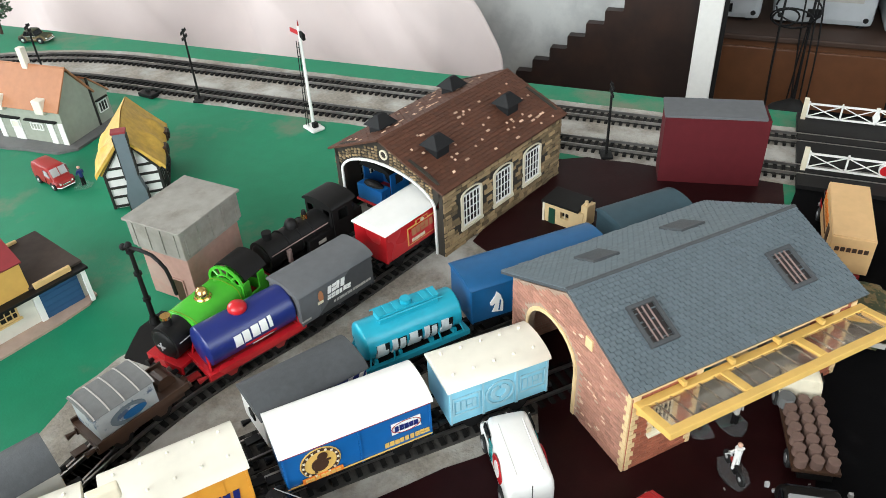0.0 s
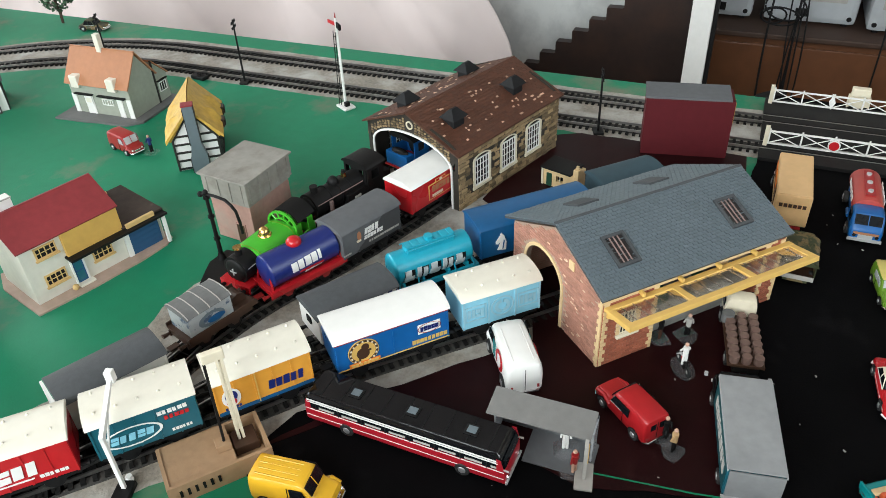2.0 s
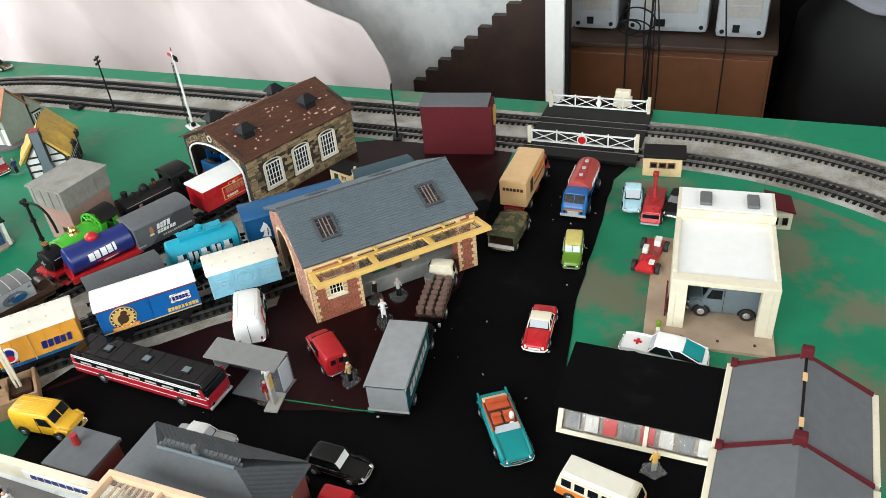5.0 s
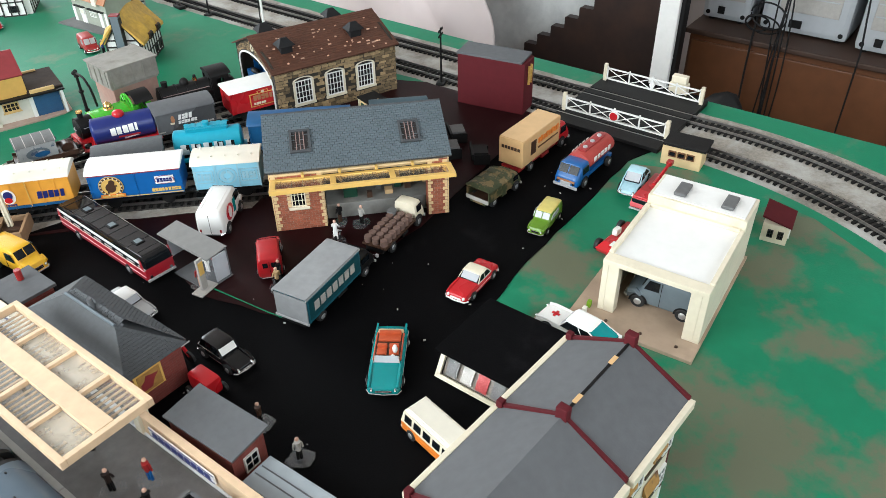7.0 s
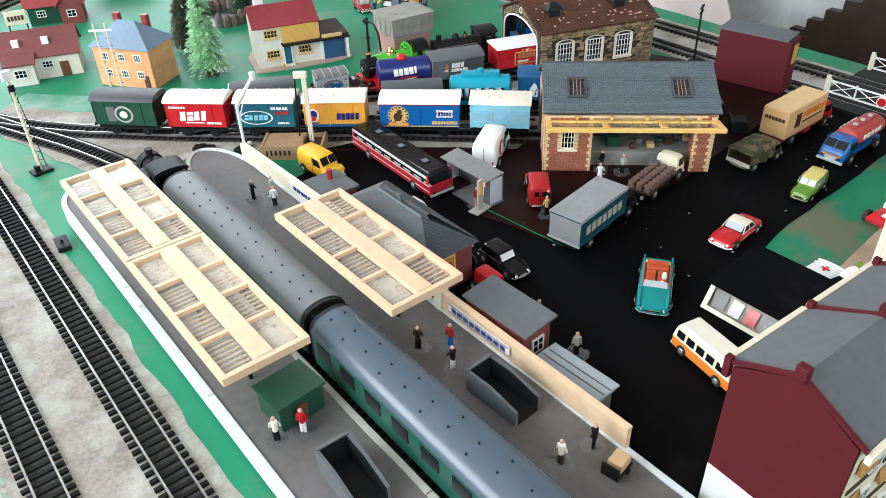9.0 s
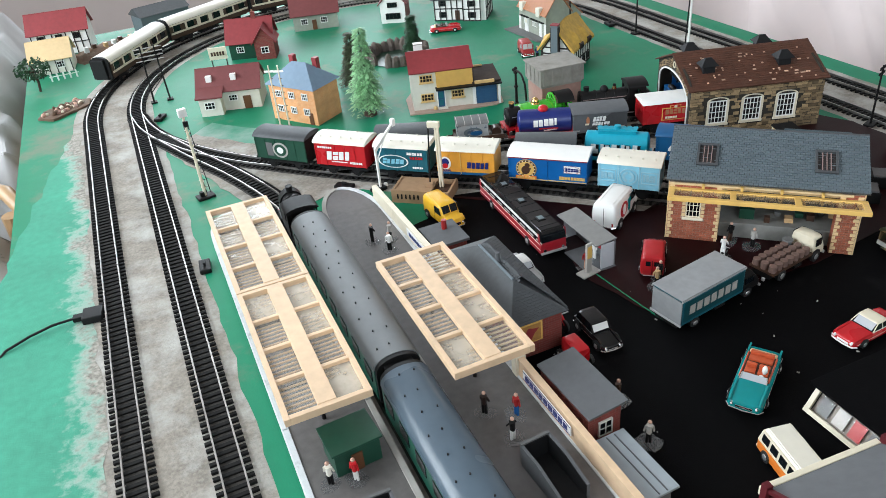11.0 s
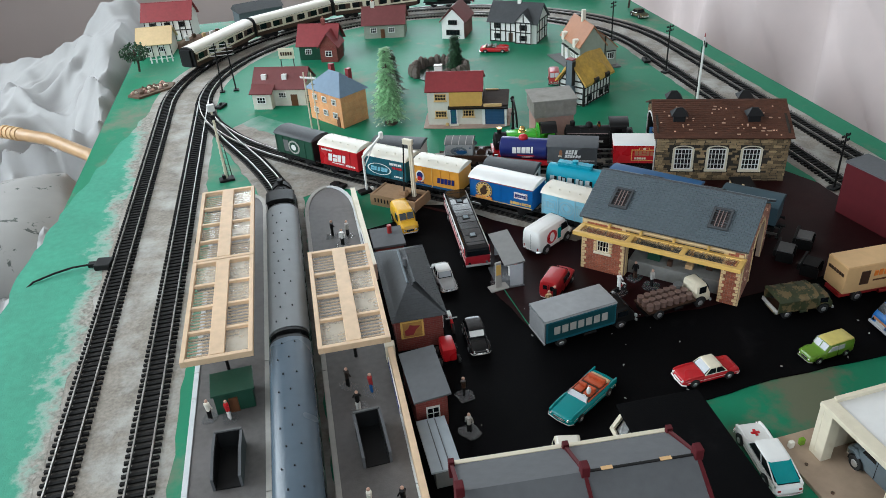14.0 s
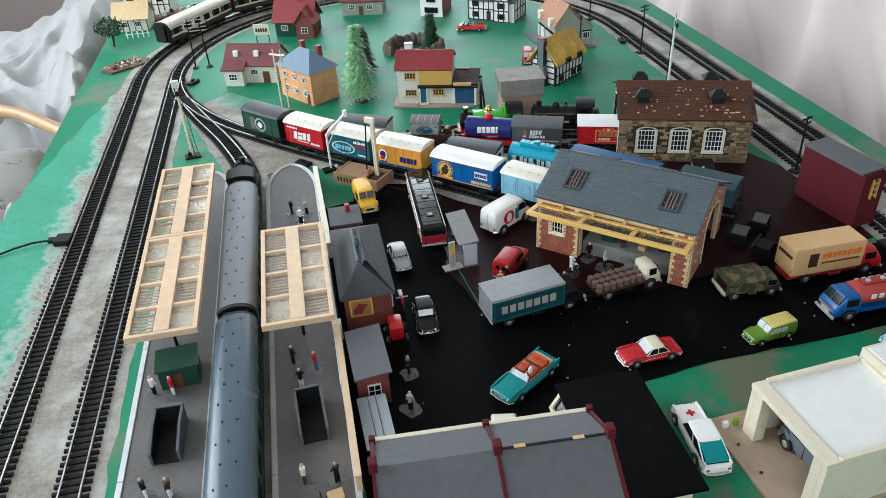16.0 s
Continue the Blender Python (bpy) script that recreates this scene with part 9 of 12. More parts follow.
def lorry_base(name, x, y, rz, L, W, label, cab, cab_h, cab_len, chassis_m=matt_black, z=ROAD, group="lorries"):
    c = thing(name, x, y, z, rz, label, "lorry", group)
    h, w = L / 2, W / 2
    r = 0.0058
    part("chassis", box(-h, h - 0.002, -w * 0.72, w * 0.72, r * 0.8, r * 1.6), chassis_m, c)
    x0 = h - cab_len
    part("cab", shell([(x0, w * 0.90, cab_h * 0.97), (x0 + cab_len * 0.06, w * 0.94, cab_h), (h - cab_len * 0.42, w * 0.94, cab_h), (h - cab_len * 0.35, w * 0.93, cab_h * 0.985), (h - cab_len * 0.10, w * 0.92, cab_h * 0.64), (h - cab_len * 0.05, w * 0.90, cab_h * 0.58), (h - cab_len * 0.01, w * 0.84, cab_h * 0.52), (h, w * 0.76, cab_h * 0.44)], r * 0.8, 0.62, 0.06), cab, c, "", True)
    a, b = Vector((h - cab_len * 0.35, cab_h * 0.985)), Vector((h - cab_len * 0.10, cab_h * 0.64))
    n = Vector((a.y - b.y, b.x - a.x)).normalized() * 0.0009
    p0, p1 = a + (b - a) * 0.10, a + (b - a) * 0.90
    scr = part("windscreen", prism([tuple(p0), tuple(p1), tuple(p1 + n), tuple(p0 + n)], "y", -w * 0.74, w * 0.74), glass_mat, c, "dark split windscreen")
    part("divider", rod((p0.x + n.x, 0, p0.y + n.y), (p1.x + n.x, 0, p1.y + n.y), 0.0004, n=5), cab, scr)
    part("grille", box(h - 0.0010, h + 0.0006, -w * 0.40, w * 0.40, cab_h * 0.22, cab_h * 0.38, 0.0003), silver_mat, c, "pale grille")
    part("fuel_tank", rod((-h * 0.15, -w * 0.80, r * 0.9), (h * 0.12, -w * 0.80, r * 0.9), 0.0022, n=10), chassis_m, c, "", True)
    for s in (-1, 1):
        part("mudguard", prism([(h * 0.64 + r * 1.35 * math.cos(math.pi * i / 8), r + r * 1.25 * math.sin(math.pi * i / 8)) for i in range(9)], "y", min(s * w * 0.95, s * w * 0.97), max(s * w * 0.95, s * w * 0.97)), black_plastic, c)
        y0, y1 = sorted((s * (w * 0.94 - 0.0004), s * (w * 0.94 + 0.0004)))
        part("side_window", box(h - cab_len * 0.85, h - cab_len * 0.40, y0, y1, cab_h * 0.62, cab_h * 0.90), glass_mat, c)
        for xx in (-h * 0.66, h * 0.64):
            wheel(c, xx, s * (w - 0.0016), r, 0.0046, s)
        part("headlight", rod((h - 0.0004, s * w * 0.62, cab_h * 0.34), (h + 0.0008, s * w * 0.62, cab_h * 0.34), 0.0016, n=10), chrome_mat, c)
    part("bumper", box(h - 0.0004, h + 0.0014, -w * 0.94, w * 0.94, r * 0.6, r * 1.1, 0.0004), silver_mat, c)
    return c


# teal box lorry
dark_teal = material("deep_teal_enamel", (0.008, 0.060, 0.072), 0.4, var=0.12)
c = lorry_base("box_lorry", -0.1060, -0.2850, 9, 0.104, 0.034, "teal box lorry with a silver roof and pale lettering", matt_black, 0.030, 0.026)
part("cargo_box", box(-0.051, 0.027, -0.0165, 0.0165, 0.0105, 0.0465, 0.0005), teal_mat, c, "teal cargo box")
part("cargo_roof", box(-0.053, 0.027, -0.0172, 0.0172, 0.0466, 0.0480, 0.0006), lorry_silver, c, "flat silver roof")
part("edge_strip", boxes([(-0.053, 0.027, -0.0173, -0.0166, 0.0445, 0.0468), (-0.053, 0.027, 0.0166, 0.0173, 0.0445, 0.0468), (-0.0532, -0.0521, -0.0173, 0.0173, 0.0100, 0.0130)]), silver_mat, c)
part("rear_door", box(-0.0530, -0.0521, -0.0168, 0.0156, 0.0132, 0.0445), lorry_silver, c, "pale grey roller door")
for s in (-1, 1):
    y0, y1 = sorted((s * 0.0165, s * 0.0168))
    part("sign_board", box(-0.049, 0.0255, y0, y1, 0.0145, 0.0415), dark_teal, c, "darker teal lettering panel")
    for k in range(7):
        y2, y3 = sorted((s * 0.0168, s * 0.0172))
        part("lettering_bar", box(-0.0425 + k * 0.0088, -0.0359 + k * 0.0088, y2, y3, 0.0225, 0.0345), light_grey, c)
c.scale = (1.0, 1.0, 0.74)
for s in (-1, 1):
    part("mirror", box(0.046, 0.048, s * 0.0215 - 0.0012, s * 0.0215 + 0.0012, 0.0185, 0.0225), silver_mat, c)

# brewery lorry with crates
c = lorry_base("flatbed_lorry", -0.005, -0.2770, 9, 0.076, 0.026, "flatbed lorry with a cream cab carrying brown barrels", cream_mat, 0.0265, 0.018)
part("flatbed", box(-0.038, 0.019, -0.0132, 0.0132, 0.0095, 0.0118, 0.0003), umber_mat, c)
BARREL = mesh_of("barrel", rod((0, 0, 0.0), (0, 0, 0.0062), 0.0036, 0.0036, 10), material("pale_brown_barrel", (0.17, 0.105, 0.085), 0.6, var=0.25), True)
for i in range(7):
    for j in range(3):
        piece("barrel", BARREL, c, pose(-0.034 + i * 0.0078, -0.0086 + j * 0.0086, 0.0118))
part("spare_drum", rod((0.012, 0.010, 0.0118), (0.012, 0.010, 0.0195), 0.0048, n=14), stone_mat, c)

# army lorry
c = lorry_base("army_lorry", 0.114, -0.3150, -2, 0.068, 0.030, "camouflaged army lorry with a canvas tilt", olive_mat, 0.023, 0.020, olive_mat)
part("canvas_tilt", prism(curved(0.031, 0, 0.0240, 0.0065), "x", -0.034, 0.012), olive_mat, c, "ribbed canvas tilt", True)
part("canvas_side", boxes([(-0.034, 0.012, -0.0158, -0.0148, 0.0100, 0.0243), (-0.034, 0.012, 0.0148, 0.0158, 0.0100, 0.0243), (0.011, 0.012, -0.0148, 0.0148, 0.0100, 0.0243)]), olive_mat, c)
part("load_floor", box(-0.034, 0.012, -0.0148, 0.0148, 0.0093, 0.0104), umber_mat, c)
part("tailboard", box(-0.0356, -0.0341, -0.0155, 0.0155, 0.0085, 0.0130), light_grey, c, "worn pale tailboard")
for k in range(4):
    part("tilt_hoop", prism([(y, z) for y, z in curved(0.0325, 0, 0.0238, 0.0075)] + [(-y, z) for y, z in curved(0.031, 0, 0.0238, 0.0065)], "x", -0.0335 + k * 0.0148, -0.0325 + k * 0.0148), olive_mat, c)

c.scale = (0.90, 0.90, 0.88)

# tan box lorry
c = lorry_base("box_lorry", 0.212, -0.3050, 0, 0.106, 0.031, "tan box lorry with red cab and brown print", red_mat, 0.028, 0.026, deep_red)
part("cargo_box", box(-0.053, 0.027, -0.0152, 0.0152, 0.0110, 0.0420, 0.0008), tan_paint, c, "tan cargo box")
part("cargo_roof", box(-0.0525, 0.0265, -0.0147, 0.0147, 0.0421, 0.0430, 0.0005), tan_paint, c)
for s in (-1, 1):
    y0, y1 = sorted((s * 0.0152, s * 0.0158))
    part("print_panel", box(-0.036, -0.026, y0, y1, 0.0200, 0.0360), umber_mat, c, "dark brown printed figures")
    for k in range(8):
        part("lettering_bar", box(-0.021 + k * 0.0056, -0.0170 + k * 0.0056, y0, y1, 0.0285, 0.0345 + 0.001 * (k % 2)), orange_mat, c)
    part("lettering_bar", box(-0.021, 0.022, y0, y1, 0.0225, 0.0242), brown_wood, c)
for k in range(6):
    part("lettering_bar", box(-0.0536, -0.0530, -0.0115 + k * 0.004, -0.0085 + k * 0.004, 0.0300, 0.0335), umber_mat, c)

# blue and red tanker
c = lorry_base("tanker_lorry", 0.208, -0.3705, 180, 0.086, 0.030, "blue-cabbed tanker lorry with a faded red tank", blue_mat, 0.027, 0.027, blue_mat)
tankp = [(0.0134 * math.cos(2 * math.pi * i / 20), 0.0215 + 0.0108 * math.sin(2 * math.pi * i / 20)) for i in range(20)]
part("tank", prism(tankp, "x", -0.042, 0.018, bev=0.0012), material("faded_red_enamel", (0.42, 0.06, 0.05), 0.35, var=0.15), c, "faded red oval tank", True)
part("catwalk", box(-0.036, 0.012, -0.0045, 0.0045, 0.0322, 0.0334, 0.0004), deep_red, c)
for k in range(3):
    part("filler_cap", rod((-0.028 + k * 0.016, 0, 0.0334), (-0.028 + k * 0.016, 0, 0.0350), 0.0024, n=10), silver_mat, c)
part("windscreen_band", box(0.0415, 0.0434, -0.0105, 0.0105, 0.0100, 0.0125), tile_terracotta, c)
for k in range(5):
    for s in (-1, 1):
        y0, y1 = sorted((s * 0.0132, s * 0.0139))
        part("lettering_bar", box(-0.030 + k * 0.008, -0.025 + k * 0.008, y0, y1, 0.0215, 0.0265), white_mat, c)

# coach
coach_red = material("coach_red_enamel", (0.34, 0.010, 0.020), 0.3, var=0.12, scale=160, bump=0.03)
b = thing("motor_coach", -0.1785, -0.0730, ROAD, -92.4, "red and black motor coach with white lines and roof lights", "coach")
part("lower_body", box(-0.080, 0.080, -0.0150, 0.0150, 0.0045, 0.0178, 0.0015), coach_red, b, "red lower body", True)
part("window_band", frustum(-0.0795, 0.0790, -0.0785, 0.0765, 0.0150, 0.0144, 0.0178, 0.0262), glass_mat, b, "dark glazing")
rf = frustum(-0.0790, 0.0775, -0.0765, 0.0740, 0.0147, 0.0125, 0.0262, 0.0305)
bmesh.ops.bevel(rf, geom=rf.edges[:], offset=0.0012, segments=2, affect="EDGES")
part("roof", rf, material("gloss_black_paint", (0.005, 0.005, 0.006), 0.07, var=0.2, scale=120, bump=0.12, bscale=60, spec=0.5), b, "glossy black roof", True)
for s in (-1, 1):
    y0, y1 = sorted((s * 0.0149, s * 0.0154))
    for zz, hh in ((0.0098, 0.0004), (0.0166, 0.0005)):
        part("white_line", box(-0.079, 0.079, y0, y1, zz, zz + hh), white_mat, b)
    part("front_pillar", prism([(0.074, 0.0176), (0.0795, 0.0176), (0.0768, 0.0285), (0.0735, 0.0285)], "y", y0, y1), coach_red, b, "red front pillar")
    part("rear_pillar", prism([(-0.079, 0.0176), (-0.074, 0.0176), (-0.0745, 0.0262), (-0.0775, 0.0262)], "y", y0, y1), coach_red, b, "red rear pillar")
    for zz, yy in ((0.0258, 0.0146), (0.0240, 0.0147)):
        y2, y3 = sorted((s * yy, s * (yy + 0.0008)))
        part("white_line", box(-0.077, 0.075, y2, y3, zz, zz + 0.0006), white_mat, b)
    for k in range(8):
        xx = -0.070 + k * 0.0195
        part("pillar", rod((xx, s * 0.0150, 0.0172), (xx, s * 0.0146, 0.0262), 0.0005, n=5), matt_black, b)
        part("seat", box(xx + 0.003, xx + 0.016, min(s * 0.0148, s * 0.0152), max(s * 0.0148, s * 0.0152), 0.0188, 0.0205), light_grey, b, "pale seat backs behind the glazing")
    for xx in (-0.045, 0.048):
        wheel(b, xx, s * 0.0138, 0.0058, 0.0040, s)
    part("headlight", rod((0.0795, s * 0.0105, 0.0088), (0.0810, s * 0.0105, 0.0088), 0.0017, n=10), chrome_mat, b)
for k in range(3):
    xx = -0.042 + k * 0.046
    hb_ = part("roof_light", box(xx - 0.005, xx + 0.005, -0.0045, 0.0045, 0.0304, 0.0314, 0.0004), matt_black, b, "raised roof light")
    part("pane", box(xx - 0.0034, xx + 0.0034, -0.0030, 0.0030, 0.0314, 0.0317), slate_mat, hb_)
for k in range(9):
    xx = -0.066 + k * 0.0165
    part("roof_seam", box(xx - 0.0003, xx + 0.0003, -0.0115, 0.0115, 0.0303, 0.0308), black_plastic, b, "raised roof seam")
part("windscreen", box(0.0768, 0.0794, -0.0125, 0.0125, 0.0182, 0.0258, 0.0006), glass_mat, b, "large windscreen")
part("bumper", box(0.0798, 0.0815, -0.0148, 0.0148, 0.0045, 0.0070, 0.0004), silver_mat, b)

b.scale = (0.94, 0.97, 0.95)
# vans
v = small_van("delivery_van", -0.0880, -0.1190, 33, 0.064, 0.0275, 0.032, white_mat, "white delivery van with a red and green panel", bonnet=0.13, hood=0.50, ribs=2)
for s in (-1, 1):
    y0, y1 = sorted((s * 0.0136, s * 0.0141))
    part("sign_panel", prism([(-0.010 + 0.0092 * math.cos(2 * math.pi * i / 20), 0.019 + 0.0084 * math.sin(2 * math.pi * i / 20)) for i in range(20)], "y", y0, y1), red_mat, v, "red printed disc")
    part("sign_panel", box(0.001, 0.007, y0, y1, 0.0115, 0.0255), turquoise, v, "green printed band")
    y0, y1 = sorted((s * 0.0141, s * 0.0145))
    part("sign_disc", prism([(-0.010 + 0.0042 * math.cos(2 * math.pi * i / 16), 0.019 + 0.0062 * math.sin(2 * math.pi * i / 16)) for i in range(16)], "y", y0, y1), white_mat, v)
small_van("post_van", -0.1080, -0.2110, 50, 0.054, 0.0222, 0.0245, van_red, "dull red van with bright window trim", bonnet=0.30, sides=(-0.12,), rear_windows=True, hood=0.56, trim=light_grey)
small_van("parcel_van", -0.2475, -0.0240, -84, 0.056, 0.0235, 0.026, yellow_mat, "bright yellow van with a ribbed roof", bonnet=0.22, ribs=4, hood=0.56, trim=matt_black)
small_van("village_van", 0.1040, 0.4170, -106, 0.044, 0.0205, 0.0225, deep_red, "dark red van parked on the village green", bonnet=0.16, hood=0.50, glass=screen_mat, z=0.0014)
vb = thing("camper_van", -0.1860, -0.4680, ROAD, -102, "orange and cream camper van with side windows", "van")
part("lower_body", box(-0.034, 0.034, -0.0135, 0.0135, 0.0035, 0.0150, 0.0016), orange_mat, vb, "orange lower body", True)
part("upper_body", frustum(-0.0335, 0.0335, -0.0310, 0.0290, 0.0134, 0.0118, 0.0150, 0.0258), cream_mat, vb, "cream upper body")
tp = frustum(-0.0312, 0.0292, -0.0285, 0.0255, 0.0119, 0.0098, 0.0258, 0.0290)
bmesh.ops.bevel(tp, geom=tp.edges[:], offset=0.0008, segments=2, affect="EDGES")
part("roof", tp, ivory_mat, vb, "cream roof", True)
for s in (-1, 1):
    for k in range(5):
        xx = -0.0245 + k * 0.0115
        wm = box(xx - 0.0042, xx + 0.0042, -0.0004, 0.0004, -0.0034, 0.0034)
        wm.transform(Matrix.Translation((0, s * 0.0129, 0.0202)) @ Matrix.Rotation(s * radians(8.5), 4, "X"))
        part("side_window", wm, glass_mat, vb)
    for xx in (-0.021, 0.021):
        wheel(vb, xx, s * 0.0125, 0.0054, 0.0038, s)
    part("headlight", rod((0.0335, s * 0.0090, 0.0105), (0.0348, s * 0.0090, 0.0105), 0.0019, n=10), chrome_mat, vb)
    y0, y1 = sorted((s * 0.0134, s * 0.0139))
    part("trim", box(-0.033, 0.033, y0, y1, 0.0142, 0.0152), cream_mat, vb)
wm = box(-0.0004, 0.0004, -0.0098, 0.0098, -0.0036, 0.0036)
wm.transform(Matrix.Translation((0.0317, 0, 0.0205)) @ Matrix.Rotation(radians(-22), 4, "Y"))
part("windscreen", wm, glass_mat, vb)
part("bumper", box(0.0335, 0.0355, -0.0128, 0.0128, 0.0040, 0.0064, 0.0005), ivory_mat, vb)
part("bumper", box(-0.0355, -0.0335, -0.0128, 0.0128, 0.0040, 0.0064, 0.0005), ivory_mat, vb)
vb.scale = (0.86, 0.86, 0.86)

# cars
car("saloon_car", -0.0245, -0.3830, 184, 0.0575, 0.0232, 0.0162, red_mat, cream_mat, "red saloon car with a cream roof", cabin=(-0.26, 0.13, -0.17, 0.02), belt=0.60, bumper=white_mat, screen=screen_mat, group="toy cars on the road")
pv = small_van("panel_van", 0.0960, -0.3860, 188, 0.0490, 0.0192, 0.0180, material("moss_green_enamel", (0.115, 0.235, 0.018), 0.3, var=0.12), "moss green panel van with a pale yellow roof", roof=material("pale_yellow_enamel", (0.62, 0.52, 0.15), 0.35, var=0.12), bonnet=0.32, glass=screen_mat, hood=0.55, sides=(-0.16,), group="toy cars on the road")
oc = car("convertible_car", -0.1450, -0.3860, 214, 0.070, 0.0272, 0.0155, turquoise, material("orange_red_plastic", (0.48, 0.085, 0.03), 0.4), "turquoise open-topped convertible with an orange-red interior", cabin=(-0.34, 0.10, 0, 0), belt=0.68, open_top=True, fins=0.05, group="toy cars on the road")
part("driver_figure", ball((0.000, 0.006, 0.0165), 0.0024, 0.0022, 0.0042, 8), white_mat, oc, "small white seated figure", True)
amb = car("ambulance", -0.0290, -0.4910, 85, 0.071, 0.0250, 0.0200, white_mat, white_mat, "white ambulance with a red cross and teal rear window", cabin=(-0.46, 0.17, -0.20, 0.08), group="toy cars by the garage", category="ambulance", rear_glass=turquoise, screen=screen_mat, belt=0.58)
part("red_cross", boxes([(0.0185, 0.0255, -0.0011, 0.0011, 0.0104, 0.0119), (0.0209, 0.0231, -0.0036, -0.0011, 0.0104, 0.0119), (0.0209, 0.0231, 0.0011, 0.0036, 0.0104, 0.0119)]), red_mat, amb)
part("roof_pillar", boxes([(-0.034, -0.030, -0.0112, -0.0092, 0.0100, 0.0128), (-0.034, -0.030, 0.0092, 0.0112, 0.0100, 0.0128)], 0.0004), white_mat, amb)
car("beetle_car", 0.2130, -0.4270, 187, 0.052, 0.0215, 0.0200, material("pale_blue_car_enamel", (0.40, 0.62, 0.70), 0.25), material("pale_blue_roof_enamel", (0.42, 0.64, 0.72), 0.25), "pale blue rounded saloon car", cabin=(-0.40, 0.22, -0.20, 0.05), nose=0.16, screen=screen_mat, group="toy cars by the garage")
car("police_car", 0.2120, -0.4760, 170, 0.050, 0.0230, 0.0190, matt_black, matt_black, "small black car with white trim", group="toy cars by the garage")
car("forecourt_car", -0.2250, -0.1610, -88, 0.053, 0.0200, 0.0165, silver_mat, white_mat, "silver-grey car parked beside the station", screen=screen_mat, group="toy cars by the station")
car("taxi", -0.2165, -0.2770, -92, 0.050, 0.0205, 0.0190, taxi_black, taxi_black, "black taxi with a white windscreen panel", cabin=(-0.40, 0.14, -0.33, 0.05), screen=white_mat, nose=0.10, group="toy cars by the station")
car("sports_car", 0.0500, 0.6350, -22, 0.058, 0.0250, 0.0150, red_mat, umber_mat, "red open sports car on the village green", cabin=(-0.30, 0.05, 0, 0), open_top=True, belt=0.72, group="toy cars in the village", z=0.0014)
car("vintage_car", 0.4250, 0.7600, -80, 0.046, 0.0220, 0.0180, olive_mat, olive_mat, "small dark green vintage car beside the far track", group="toy cars in the village", z=0.0)
rk = thing("racing_kart", 0.1100, -0.4610, 0.0014, 175, "red go-kart with white panels beside the garage", "kart")
part("floorpan", box(-0.028, 0.028, -0.0090, 0.0090, 0.0040, 0.0085, 0.0008), deep_red, rk)
part("nose", frustum(0.006, 0.030, 0.010, 0.022, 0.0090, 0.0050, 0.0085, 0.0140), red_mat, rk)
part("white_panel", boxes([(0.018, 0.026, 0.003, 0.008, 0.0142, 0.0150), (-0.006, 0.002, -0.008, -0.003, 0.0088, 0.0150), (-0.024, -0.014, 0.0, 0.006, 0.0088, 0.0150)]), white_mat, rk)
for s in (-1, 1):
    for xx in (-0.020, 0.020):
        wheel(rk, xx, s * 0.0115, 0.0060, 0.0046, s)
rl = thing("handcart", -0.2490, -0.2940, ROAD, -90, "red tin handcart standing by the station wall", "cart")
part("tub", box(-0.012, 0.012, -0.0070, 0.0070, 0.0045, 0.0195, 0.003), red_mat, rl, "", True)
for s in (-1, 1):
    for xx in (-0.009, 0.009):
        wheel(rl, xx, s * 0.0090, 0.0042, 0.0030, s)
mb = thing("motorcycle", -0.2360, -0.2450, ROAD, -88, "small red and white motorcycle by the taxi", "motorcycle")
part("frame", tube([(-0.012, 0, 0.006), (-0.004, 0, 0.011), (0.006, 0, 0.012), (0.012, 0, 0.006)], 0.0016, 6), red_mat, mb)
part("handlebar", rod((0.007, -0.006, 0.0155), (0.007, 0.006, 0.0155), 0.0007, n=6), silver_mat, mb)
part("seat", box(-0.009, 0.001, -0.0022, 0.0022, 0.0115, 0.0140, 0.0008), white_mat, mb)
for xx in (-0.012, 0.012):
    part("wheel", rod((xx, -0.0010, 0.0055), (xx, 0.0010, 0.0055), 0.0055, n=14), tyre_mat, mb)
gc2 = small_van("garage_van", 0.0480, -0.5330, 95, 0.062, 0.030, 0.034, slate_mat, "grey-blue toy van standing inside the garage", bonnet=0.2, z=0.0050)

# ---- lineside things ----
def crossing():
    g = thing("level_crossing", 0.375, -0.345, 0.0, 0, "black level crossing deck between the rails", "level crossing", kind="structure")
    for x0, x1 in ((0.296, 0.3185), (0.3228, 0.3352), (0.3395, 0.3855), (0.3898, 0.4022), (0.4065, 0.452)):
        part("deck_board", box(x0 - 0.375, x1 - 0.375, -0.072, 0.072, 0.0008, 0.0066, 0.0005), matt_black, g)


crossing()


